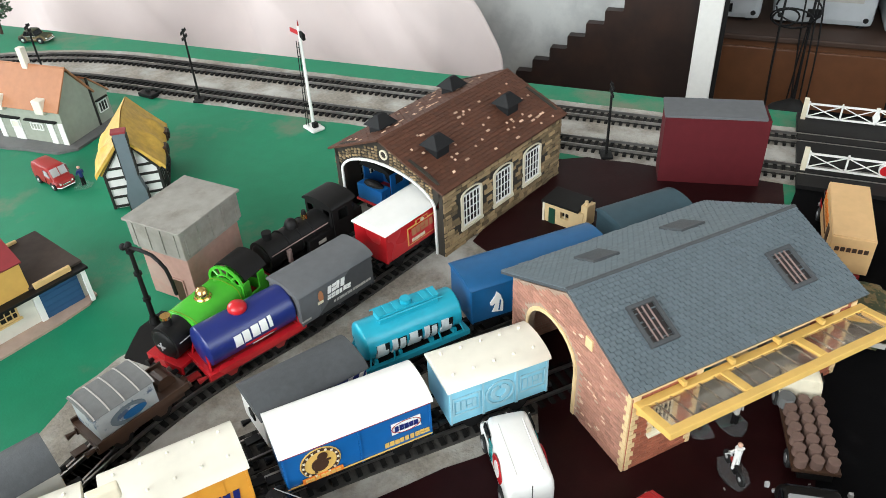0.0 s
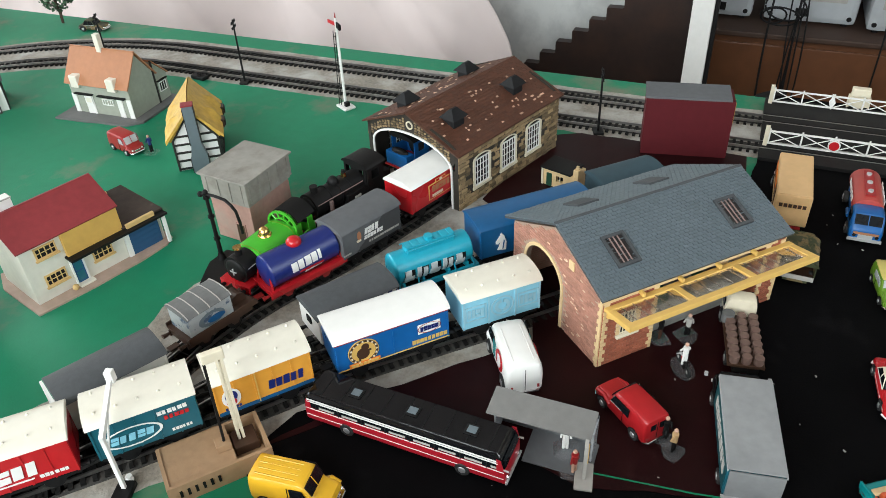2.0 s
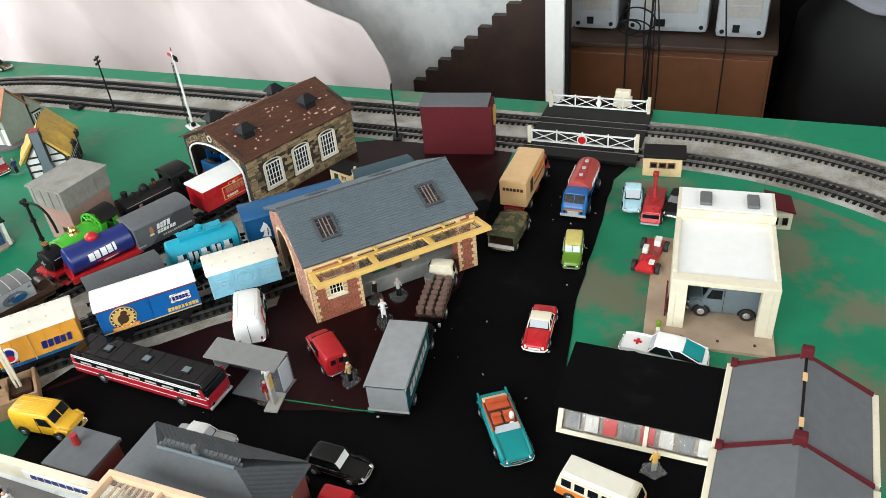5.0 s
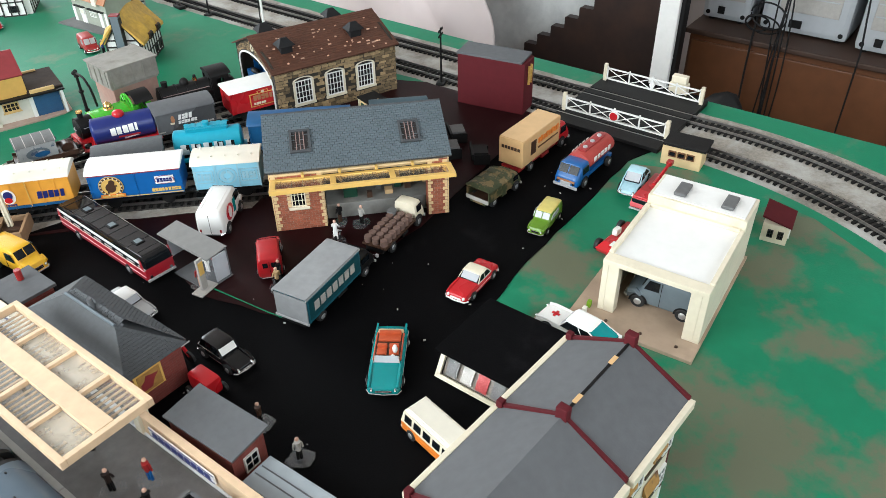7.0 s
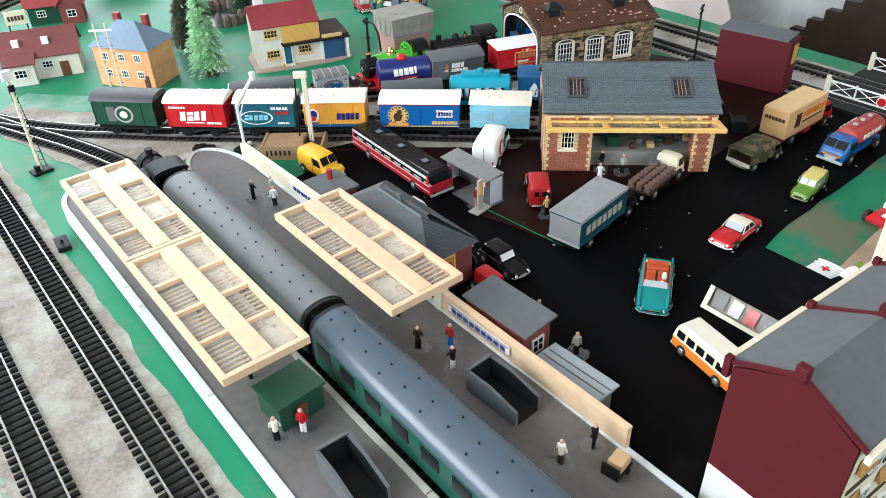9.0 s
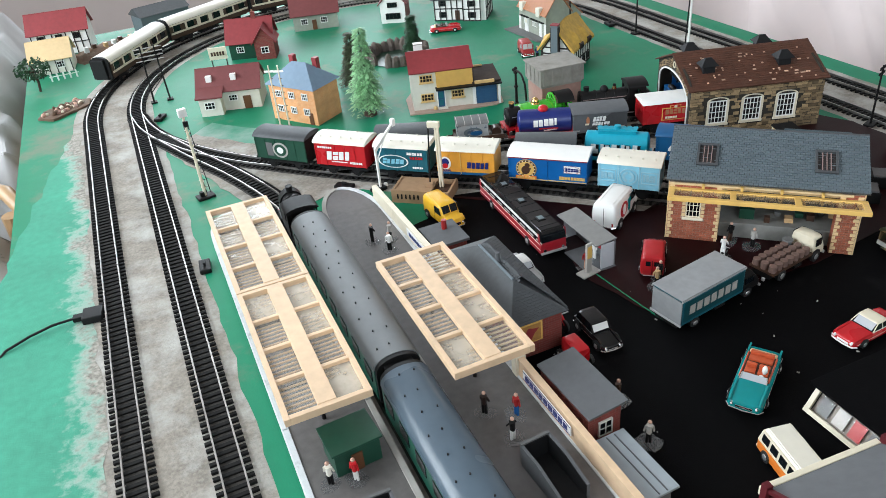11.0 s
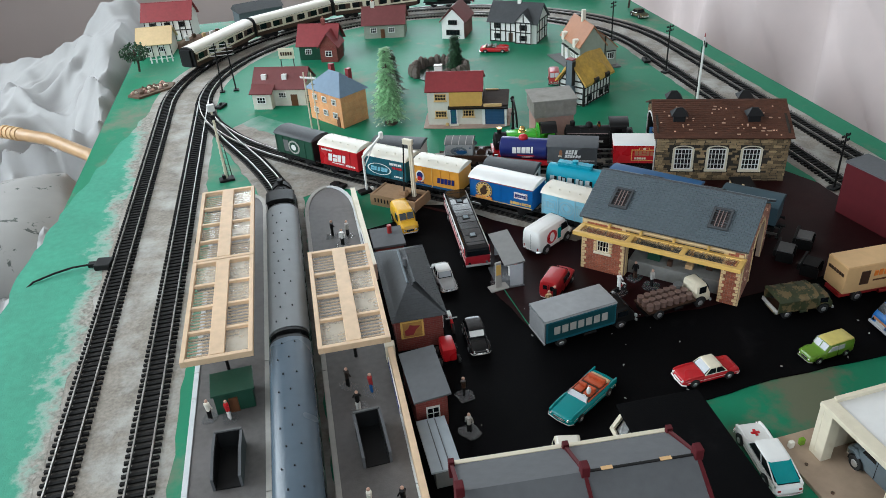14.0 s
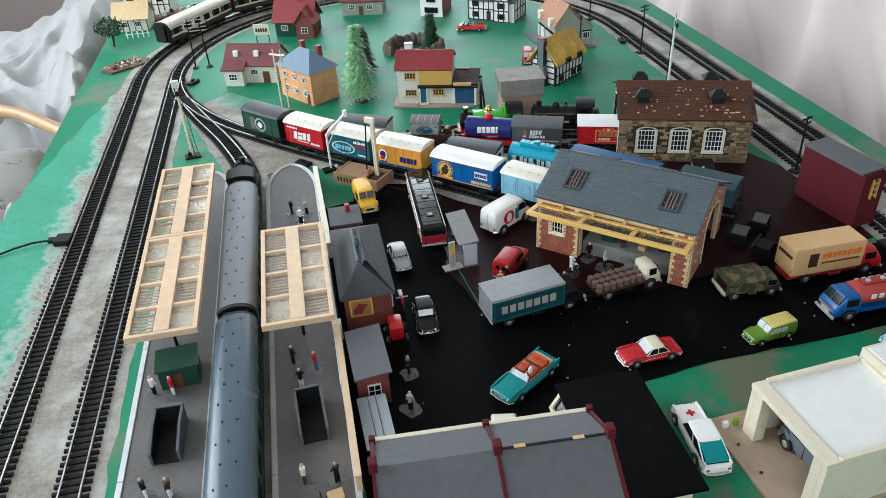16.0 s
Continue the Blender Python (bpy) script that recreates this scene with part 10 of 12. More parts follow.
def gate(x, y, rz, L, label, two=False):
    g = thing("crossing_gate", x, y, 0.0030, rz, label, "gate", "level crossing gates")
    h = L / 2
    for s in (-1, 1):
        part("gate_post", box(s * h - 0.0022, s * h + 0.0022, -0.0022, 0.0022, 0.0, 0.0265, 0.0004), cream_mat, g, "pale gate post")
    part("base_strip", box(-h, h, -0.004, 0.004, 0.0, 0.0030), matt_black, g)
    spans = [(-h + 0.003, -0.001), (0.001, h - 0.003)] if two else [(-h + 0.003, h - 0.003)]
    for a, b in spans:
        for z in (0.0055, 0.0200):
            part("rail", box(a, b, -0.0008, 0.0008, z, z + 0.0017), white_mat, g)
        n = 2 if two else 4
        for k in range(n + 1):
            xx = a + (b - a) * k / n
            part("upright", box(xx - 0.0008, xx + 0.0008, -0.0008, 0.0008, 0.0055, 0.0235), white_mat, g)
        for k in range(n):
            x0, x1 = a + (b - a) * k / n, a + (b - a) * (k + 1) / n
            part("brace", rod((x0, 0.0004, 0.0065), (x1, 0.0004, 0.0205), 0.0006, n=5), white_mat, g)
            part("brace", rod((x0, -0.0004, 0.0205), (x1, -0.0004, 0.0065), 0.0006, n=5), white_mat, g)
    if two:
        part("target_surround", prism([(0.0, 0.0045), (0.0036, 0.0132), (0.0, 0.0220), (-0.0036, 0.0132)], "y", -0.0016, 0.0016), white_mat, g, "white lozenge target")
    else:
        part("target_surround", rod((0, -0.0016, 0.0132), (0, 0.0016, 0.0132), 0.0062, n=20), white_mat, g)
        part("target", rod((0, -0.0022, 0.0132), (0, 0.0022, 0.0132), 0.0050, n=20), red_mat, g, "red round target")
    return g


gate(0.3270, -0.3460, 90, 0.136, "white crossing gate with a red round target")
gate(0.4380, -0.3455, 90, 0.134, "pair of white crossing gates with a white target", True)
bx = thing("cream_wagon", 0.4560, -0.3750, 0.0, 0, "small cream toy truck beside the far gate", "toy truck")
part("body", boxes([(-0.006, 0.006, -0.012, 0.012, 0.0045, 0.020), (-0.005, 0.005, -0.010, 0.010, 0.020, 0.030)], 0.0012), cream_mat, bx)
for s in (-1, 1):
    for yy in (-0.008, 0.008):
        part("wheel", rod((s * 0.0055, yy, 0.0045), (s * 0.0075, yy, 0.0045), 0.0045, n=12), matt_black, bx)


def telegraph_pole(x, y, h, rz, label, arms=2, lean=0.0):
    t = thing("telegraph_pole", x, y, 0.0012, rz, label, "telegraph pole", "telegraph poles")
    t.matrix_basis = pose(x, y, 0.0012, lean, 0, rz)
    part("base", box(-0.008, 0.008, -0.006, 0.006, 0.0, 0.0030, 0.001), matt_black, t)
    part("post", rod((0, 0, 0.003), (0, 0, h), 0.0015, 0.0011, 8), matt_black, t)
    for k in range(arms):
        z = h - 0.004 - k * 0.0068
        a = part("crossarm", box(-0.0085, 0.0085, -0.0008, 0.0008, z - 0.0006, z + 0.0006), matt_black, t)
        for xx in (-0.0078, -0.0045, 0.0045, 0.0078):
            part("insulator", rod((xx, 0, z + 0.0006), (xx, 0, z + 0.0026), 0.0008, n=6), matt_black, a)
    return t


telegraph_pole(0.3110, -0.0970, 0.078, 20, "black telegraph pole with two crossarms")
telegraph_pole(0.3120, 0.3920, 0.088, 20, "black telegraph pole with two crossarms")
telegraph_pole(0.2980, 0.6150, 0.080, 30, "black telegraph pole with two crossarms")
hp = thing("double_telegraph_pole", -0.4880, 0.5920, 0.0012, 0, "black double telegraph pole with four crossarms", "telegraph pole")
for s in (-0.013, 0.013):
    part("post", rod((s, 0, 0), (s * 0.8, 0, 0.094), 0.0015, 0.0012, 8), matt_black, hp)
    part("base", box(s - 0.005, s + 0.005, -0.005, 0.005, 0.0, 0.0028), matt_black, hp)
for k in range(4):
    part("crossarm", box(-0.022, 0.022, -0.0008, 0.0008, 0.070 + k * 0.0066, 0.0712 + k * 0.0066), light_grey, hp, "pale crossarm")
part("brace", rod((-0.012, 0, 0.018), (0.011, 0, 0.040), 0.0008, n=6), matt_black, hp)
for xx, yy in ((-0.333, 0.338), (-0.3445, 0.346)):
    t = thing("ladder_signal", xx, yy, 0.0014, -30, "tall cream lattice post beside the villa", "signal", "lattice posts")
    part("post", rod((0, 0, 0), (0, 0, 0.098), 0.0014, 0.0010, 8), cream_mat, t)
    part("arm", box(-0.007, 0.007, -0.0008, 0.0008, 0.088, 0.0905), white_mat, t)
    for k in range(8):
        part("rung", rod((-0.0028, 0.002, 0.008 + k * 0.010), (0.0028, 0.002, 0.008 + k * 0.010), 0.0006, n=5), umber_mat, t)


def semaphore(x, y, h, rz, label, post_m=white_mat, base_m=white_mat, arm=True):
    s = thing("semaphore_signal", x, y, 0.0014, rz, label, "signal", "signals")
    part("base", box(-0.011, 0.011, -0.008, 0.008, 0.0, 0.0032, 0.0012), base_m, s)
    part("post", rod((0, 0, 0.003), (0, 0, h), 0.0020, 0.0015, 8), post_m, s)
    part("finial", rod((0, 0, h), (0, 0, h + 0.006), 0.0010, 0.0003, 8), deep_red, s)
    if arm:
        a = part("arm", box(0.0015, 0.018, -0.0007, 0.0007, h - 0.010, h - 0.006), red_mat, s, "red signal arm")
        part("stripe", box(0.013, 0.015, -0.0010, -0.0007, h - 0.010, h - 0.006), white_mat, a)
        part("spectacle", box(-0.007, -0.0015, -0.0008, 0.0008, h - 0.012, h - 0.005), matt_black, s)
    part("lamp", box(-0.003, 0.003, -0.005, -0.002, h - 0.016, h - 0.009, 0.0006), matt_black, s)
    part("lever", box(-0.006, -0.001, -0.003, 0.003, 0.0032, 0.0090, 0.0006), matt_black, s)
    for q in (-0.0024, 0.0024):
        part("ladder_side", rod((q + 0.006, 0.004, 0.003), (q + 0.001, 0.003, h * 0.86), 0.0005, n=5), matt_black, s)
    for k in range(9):
        z = 0.012 + k * h * 0.088
        t = 1 - (z / (h * 0.86))
        part("rung", rod((0.0036 * 0 + 0.001 + 0.005 * t - 0.0024, 0.003 + 0.001 * t, z), (0.001 + 0.005 * t + 0.0024, 0.003 + 0.001 * t, z), 0.0004, n=4), matt_black, s)
    return s


semaphore(0.2830, 0.2200, 0.116, 60, "white semaphore signal with a red arm and ladder")
ls = semaphore(-0.4790, 0.1930, 0.112, 10, "cream lattice signal post on a black base", cream_mat, matt_black, False)
for k in range(11):
    part("lattice_bar", rod((-0.0028, -0.0022, 0.006 + k * 0.0095), (0.0028, -0.0022, 0.0145 + k * 0.0095), 0.0005, n=4), cream_mat, ls)
part("signal_head", box(-0.005, 0.005, -0.004, 0.002, 0.108, 0.118, 0.0008), white_mat, ls)
# white bracket lamp post and the loading crane in its pit box
bp = thing("bracket_post", -0.2830, 0.0880, 0.0014, 18, "white bracket post on a black base", "signal")
part("base", box(-0.012, 0.006, -0.006, 0.006, 0.0, 0.0045, 0.001), matt_black, bp)
part("foot", rod((0.008, 0, 0.002), (0.008, 0, 0.006), 0.0028, 0.0022, 10), white_mat, bp)
part("post", box(-0.0012, 0.0012, -0.0015, 0.0015, 0.004, 0.054, 0.0004), white_mat, bp)
part("jib", prism([(-0.0012, 0.051), (0.0012, 0.051), (0.0300, 0.0768), (0.0300, 0.0792), (-0.0012, 0.0545)], "y", -0.0014, 0.0014), white_mat, bp, "white sloping jib")
part("jib_head", box(0.0275, 0.0325, -0.0026, 0.0026, 0.0735, 0.0825, 0.0006), white_mat, bp)
part("strut", rod((0.0016, 0, 0.040), (0.0150, 0, 0.0625), 0.0008, n=6), white_mat, bp)
pit = thing("ash_pit_box", -0.2420, 0.0440, 0.0014, -40, "tan slotted box with a white loading crane", "ash pit")
part("tray", boxes([(-0.035, 0.035, -0.021, 0.021, 0.0, 0.0035), (-0.035, 0.035, -0.021, -0.0185, 0.0035, 0.0165), (-0.035, 0.035, 0.0185, 0.021, 0.0035, 0.0125), (-0.035, -0.0325, -0.0185, 0.0185, 0.0035, 0.0150), (0.0325, 0.035, -0.0185, 0.0185, 0.0035, 0.0150)]), pit_tan, pit, "tan wooden tray")
part("deck", box(-0.0325, 0.012, -0.0185, 0.0185, 0.0120, 0.0140), pit_tan, pit)
for k in range(6):
    part("slot", box(-0.028 + k * 0.0050, -0.0262 + k * 0.0050, -0.0214, -0.0208, 0.0055, 0.0115), matt_black, pit, "black slot")
part("crane_post", boxes([(0.0175, 0.0195, 0.002, 0.006, 0.011, 0.090), (0.0205, 0.0225, 0.002, 0.006, 0.011, 0.090), (0.0195, 0.0205, 0.0025, 0.0055, 0.020, 0.084)], 0.0003), cream_mat, pit, "white crane post")
part("crane_head", boxes([(0.0095, 0.0240, 0.0015, 0.0065, 0.0860, 0.0935)], 0.001), cream_mat, pit)
part("crane_base", box(0.013, 0.030, -0.005, 0.012, 0.0035, 0.0110, 0.0008), umber_mat, pit)
part("chain", rod((0.008, -0.002, 0.018), (0.0105, 0.003, 0.087), 0.0010, n=6), matt_black, pit, "dark hanging chain")
part("bucket", box(0.002, 0.012, -0.006, 0.003, 0.0140, 0.0200, 0.0006), pit_tan, pit)

# bus shelter
shelter_grey = material("mid_grey_shelter", (0.18, 0.176, 0.168), 0.65, var=0.15, scale=160, bump=0.15)
bs = thing("bus_shelter", -0.1510, -0.1610, ROAD, 0, "light grey bus shelter on a grey base", "bus shelter")
part("base_plate", box(-0.020, 0.010, -0.036, 0.010, 0.0, 0.0014), mid_grey, bs)
part("roof", prism([(-0.0115, 0.0275), (0.0115, 0.0300), (0.0115, 0.0312), (-0.0115, 0.0287)], "y", -0.033, 0.038), shelter_grey, bs, "sloping light grey roof")
part("back_wall", box(0.0085, 0.0100, -0.034, 0.034, 0.0, 0.0297), mid_grey, bs)
for yy in (-0.034, 0.0325):
    part("side_wall", box(-0.006, 0.0085, yy, yy + 0.0015, 0.0014, 0.0280), screen_mat, bs, "clear side pane").visible_shadow = False
part("poster", box(0.0077, 0.0085, -0.012, 0.002, 0.008, 0.024), red_mat, bs, "red poster")
sgn = thing("bus_stop", -0.1700, -0.1930, ROAD, 10, "pale bus stop post with a picture panel on a wide foot", "bus stop")
part("foot", box(-0.011, 0.011, -0.006, 0.006, 0.0, 0.0020, 0.0009), light_grey, sgn)
part("post", box(-0.0035, 0.0035, -0.0012, 0.0012, 0.002, 0.034, 0.0004), light_grey, sgn)
part("panel", box(-0.0028, 0.0028, -0.0017, -0.0012, 0.018, 0.031), canopy_yellow, sgn, "ochre picture panel")

# red ladder engine by the garage
fe = thing("fire_engine", 0.2020, -0.4515, 0.0014, 181, "red toy fire engine with a long level red boom", "fire engine", "toy cars by the garage")
part("chassis", box(-0.031, 0.031, -0.0085, 0.0085, 0.0030, 0.0055), matt_black, fe)
part("body", box(-0.033, 0.012, -0.0105, 0.0105, 0.0055, 0.0130, 0.0014), deep_red, fe, "dark red rear body", True)
cabb = frustum(0.0122, 0.033, 0.0126, 0.0290, 0.0105, 0.0092, 0.0055, 0.0165)
bmesh.ops.bevel(cabb, geom=cabb.edges[:], offset=0.0012, segments=2, affect="EDGES")
part("cab", cabb, red_mat, fe, "red cab", True)
part("windscreen", box(0.0305, 0.0318, -0.0085, 0.0085, 0.0110, 0.0148), glass_mat, fe, "dark glazing")
part("bumper", box(0.0330, 0.0342, -0.0095, 0.0095, 0.0042, 0.0058), silver_mat, fe)
part("turntable", rod((-0.006, 0, 0.0130), (-0.006, 0, 0.0160), 0.0060, n=16), deep_red, fe)
boom = part("boom", tube([(-0.002, 0.0, 0.0165), (-0.030, -0.002, 0.0158), (-0.056, -0.0045, 0.0140)], 0.0020, 8), red_mat, fe, "thin red boom", True)
part("cage", box(-0.062, -0.055, -0.0080, -0.0015, 0.0115, 0.0170, 0.0008), deep_red, boom, "small red cage")
for s in (-1, 1):
    for xx in (-0.020, 0.022):
        wheel(fe, xx, s * 0.0095, 0.0048, 0.0040, s)

# points motor housings and the feed clip
for x, y, rz, m in ((0.3050, 0.4620, 80, "small black point lever housing by the inner track"), (-0.5000, 0.5080, 60, "small black point lever housing by the inner track"), (-0.5060, 0.0240, 85, "small black point lever housing by the inner track"), (-0.3200, 0.1170, -45, "small black point lever housing by the goods line")):
    t = thing("point_lever", x, y, 0.0016, rz, m, "point lever", "point levers")
    part("housing", box(-0.012, 0.012, -0.006, 0.006, 0.0, 0.0050, 0.0012), matt_black, t)
    part("lever", box(-0.003, 0.003, -0.0012, 0.0012, 0.005, 0.0085, 0.0005), matt_black, t)
fd = thing("power_clip", -0.6170, -0.0070, 0.0012, -8, "black power feed clip with a trailing cable", "power clip")
part("clip", boxes([(-0.013, 0.006, -0.010, 0.010, 0.0, 0.0075)], 0.0014), black_plastic, fd)
part("plug", box(-0.022, -0.013, -0.004, 0.004, 0.0015, 0.0065, 0.0008), black_plastic, fd)
part("cable", tube([(-0.022, 0, 0.004), (-0.040, -0.004, 0.0045), (-0.060, -0.012, 0.003), (-0.080, -0.026, 0.0018), (-0.092, -0.040, -0.004), (-0.098, -0.050, -0.040), (-0.110, -0.060, -0.16), (-0.14, -0.07, -0.40)], 0.0013, 6), black_plastic, fd, "thin black cable", True)


# small painted people: plain shapes on their clear bases
def figurine(x, y, z, rz, top, legs, label, base=True, pose_arms=0.0):
    bm = bmesh.new()
    for s in (-1, 1):
        rod((0, s * 0.0012, 0.0008), (0, s * 0.0010, 0.0105), 0.0011, 0.0013, 6, bm)
    rod((0, 0, 0.0098), (0.0003, 0, 0.0178), 0.0019, 0.0024, 8, bm)
    for s in (-1, 1):
        rod((0, s * 0.0026, 0.0172), (0.0022 * pose_arms, s * 0.0034, 0.0108 + 0.003 * pose_arms), 0.0008, n=5, bm=bm)
    n0 = len(bm.faces)
    ball((0.0002, 0, 0.0206), 0.0016, n=8, bm=bm)
    if base:
        rr = random.Random(int(abs(x * 7919 + y * 104729) * 1000))
        prism([(math.cos(a) * rr.uniform(0.006, 0.0115), math.sin(a) * rr.uniform(0.006, 0.0115)) for a in [2 * math.pi * i / 9 for i in range(9)]], "z", 0.0, 0.0007, bm)
    for i, f in enumerate(bm.faces):
        zc = f.calc_center_median().z
        f.material_index = 0 if zc > 0.0102 else 1
    for f in bm.faces[n0:]:
        f.material_index = 2 if f.calc_center_median().z > 0.01 else 3
    ob = new("figurine", mesh_of("figurine", bm, [top, legs, skin_mat, acrylic_mat], False))
    ob.matrix_basis = pose(x, y, z, 0, 0, rz)
    return tagged(ob, label, "figurine", "painted figurines")


for x, y, z, rz, a, b, lab, ar in (
        (-0.349, -0.327, PH, 40, dark_brown, matt_black, "small dark painted figurine on the platform", 0.6),
        (-0.329, -0.340, PH, 200, deep_red, blue_mat, "small red and blue painted figurine on the platform", 0.0),
        (-0.343, -0.360, PH, 90, matt_black, white_mat, "small black and white painted figurine on the platform", 1.0),
        (-0.346, -0.468, PH, 10, ivory_mat, umber_mat, "small cream and brown painted figurine on the platform", 0.4),
        (-0.321, -0.473, PH, 120, matt_black, matt_black, "small black painted figurine on a clear base", 0.8),
        (-0.472, -0.336, PH, 60, ivory_mat, matt_black, "small cream painted figurine on a clear base", 0.5),
        (-0.455, -0.341, PH, 220, red_mat, white_mat, "small red and white painted figurine on a clear base", 0.2),
        (-0.466, -0.452, PH, 30, matt_black, white_mat, "small dark painted figurine on a clear base", 0.7),
        (-0.447, -0.456, PH, 160, umber_mat, white_mat, "small brown painted figurine on a clear base", 0.2),
        (-0.340, -0.050, PH, 20, matt_black, matt_black, "small black painted figurine at the platform end", 0.9),
        (-0.322, -0.056, PH, 140, light_grey, matt_black, "small grey painted figurine at the platform end", 0.4),
        (-0.330, -0.075, PH, 70, white_mat, matt_black, "small white painted figurine at the platform end", 0.0),
        (-0.0490, -0.2400, 0.0080, 30, white_mat, white_mat, "small white painted figurine astride the motorcycle", 0.9),
        (-0.0205, -0.2185, 0.0034, 80, matt_black, umber_mat, "small dark painted figurine by the goods shed", 0.4),
        (-0.010, -0.238, 0.0034, 10, light_grey, matt_black, "small grey painted figurine by the loading dock", 0.5),
        (-0.1290, -0.2440, 0.0034, 70, tan_wood, matt_black, "small dark painted figurine behind the red van", 0.5),
        (-0.1200, -0.2370, 0.0034, 190, matt_black, matt_black, "small black painted figurine in the yard", 0.9),
        (-0.152, -0.176, ROAD + 0.0014, 190, white_mat, white_mat, "small white painted figurine in the bus shelter", 0.3),
        (-0.168, -0.186, ROAD, 60, deep_red, skin_mat, "small red painted figurine at the bus stop", 0.1),
        (-0.252, -0.396, ROAD, 60, light_grey, matt_black, "small grey painted figurine on the forecourt", 0.2),
        (-0.246, -0.350, ROAD, 160, umber_mat, matt_black, "small brown painted figurine on the forecourt", 0.5),
        (0.1080, 0.3850, 0.0014, 70, navy_mat, matt_black, "small dark painted figurine beside the red village van", 0.7),
        (-0.150, -0.500, ROAD, 30, canopy_yellow, light_grey, "small yellow painted figurine by the low shop", 0.4)):
    figurine(x, y, z, rz, a, b, lab, "astride" not in lab, ar)
pb = thing("motorcycle", -0.0485, -0.2400, 0.0034, 28, "small dark motorcycle on a clear base", "motorcycle")
part("clear_base", prism([(0.0125 * math.cos(a) * (1.1 if k % 2 else 0.95), 0.0085 * math.sin(a)) for k, a in enumerate([2 * math.pi * i / 11 for i in range(11)])], "z", 0.0, 0.0007), acrylic_mat, pb, "clear acrylic base")
part("frame", tube([(-0.0085, 0, 0.0046), (-0.0040, 0, 0.0072), (0.0035, 0, 0.0072), (0.0062, 0, 0.0105), (0.0085, 0, 0.0046)], 0.0006, 6), silver_mat, pb, "bright metal frame", True)
part("engine", box(-0.0032, 0.0028, -0.0014, 0.0014, 0.0025, 0.0066, 0.0006), matt_black, pb)
part("fuel_tank", ball((0.0022, 0, 0.0084), 0.0034, 0.0014, 0.0014, 10), deep_red, pb, "dark red tank", True)
part("saddle", box(-0.0072, -0.0010, -0.0013, 0.0013, 0.0076, 0.0090, 0.0005), matt_black, pb)
part("handlebar", rod((0.0056, -0.0042, 0.0112), (0.0056, 0.0042, 0.0112), 0.0005, n=6), silver_mat, pb)
part("headlamp", ball((0.0074, 0, 0.0098), 0.0012, n=8), silver_mat, pb)
for xx in (-0.0085, 0.0085):
    w_ = part("wheel", rod((xx, -0.0008, 0.0049), (xx, 0.0008, 0.0049), 0.0042, n=16), tyre_mat, pb)
    part("hub", rod((xx, -0.0011, 0.0049), (xx, 0.0011, 0.0049), 0.0014, n=10), silver_mat, w_)
lg = thing("platform_trolley", -0.325, -0.495, PH, 10, "dark platform trolley with a tan trunk", "trolley")
part("frame", boxes([(-0.009, 0.009, -0.006, 0.006, 0.004, 0.0055), (-0.009, -0.008, -0.006, 0.006, 0.0055, 0.014)]), matt_black, lg)
part("trunk", box(-0.004, 0.008, -0.005, 0.005, 0.0055, 0.0125, 0.0008), tan_wood, lg, "tan leather trunk")
for yy in (-0.0062, 0.0062):
    part("wheel", rod((0.004, yy - 0.0006, 0.0022), (0.004, yy + 0.0006, 0.0022), 0.0022, n=10), matt_black, lg)
# parts of buffer stops and wagon load behind the goods shed
for x, y, rz in ((0.150, -0.222, -43), (0.185, -0.205, -43), (0.160, -0.255, -50)):
    t = thing("buffer_stop", x, y, 0.0034, rz, "black wooden buffer stop with a worn plank", "buffer stop", "buffer stops")
    part("beam", box(-0.003, 0.0, -0.016, 0.016, 0.008, 0.0155, 0.0006), matt_black, t)
    part("frame", boxes([(0.0, 0.018, -0.012, -0.009, 0.0, 0.012), (0.0, 0.018, 0.009, 0.012, 0.0, 0.012)]), matt_black, t)
    part("top_plank", box(-0.002, 0.016, -0.010, 0.010, 0.0122, 0.0140), stone_mat if rz == -43 else matt_black, t, "worn plank")


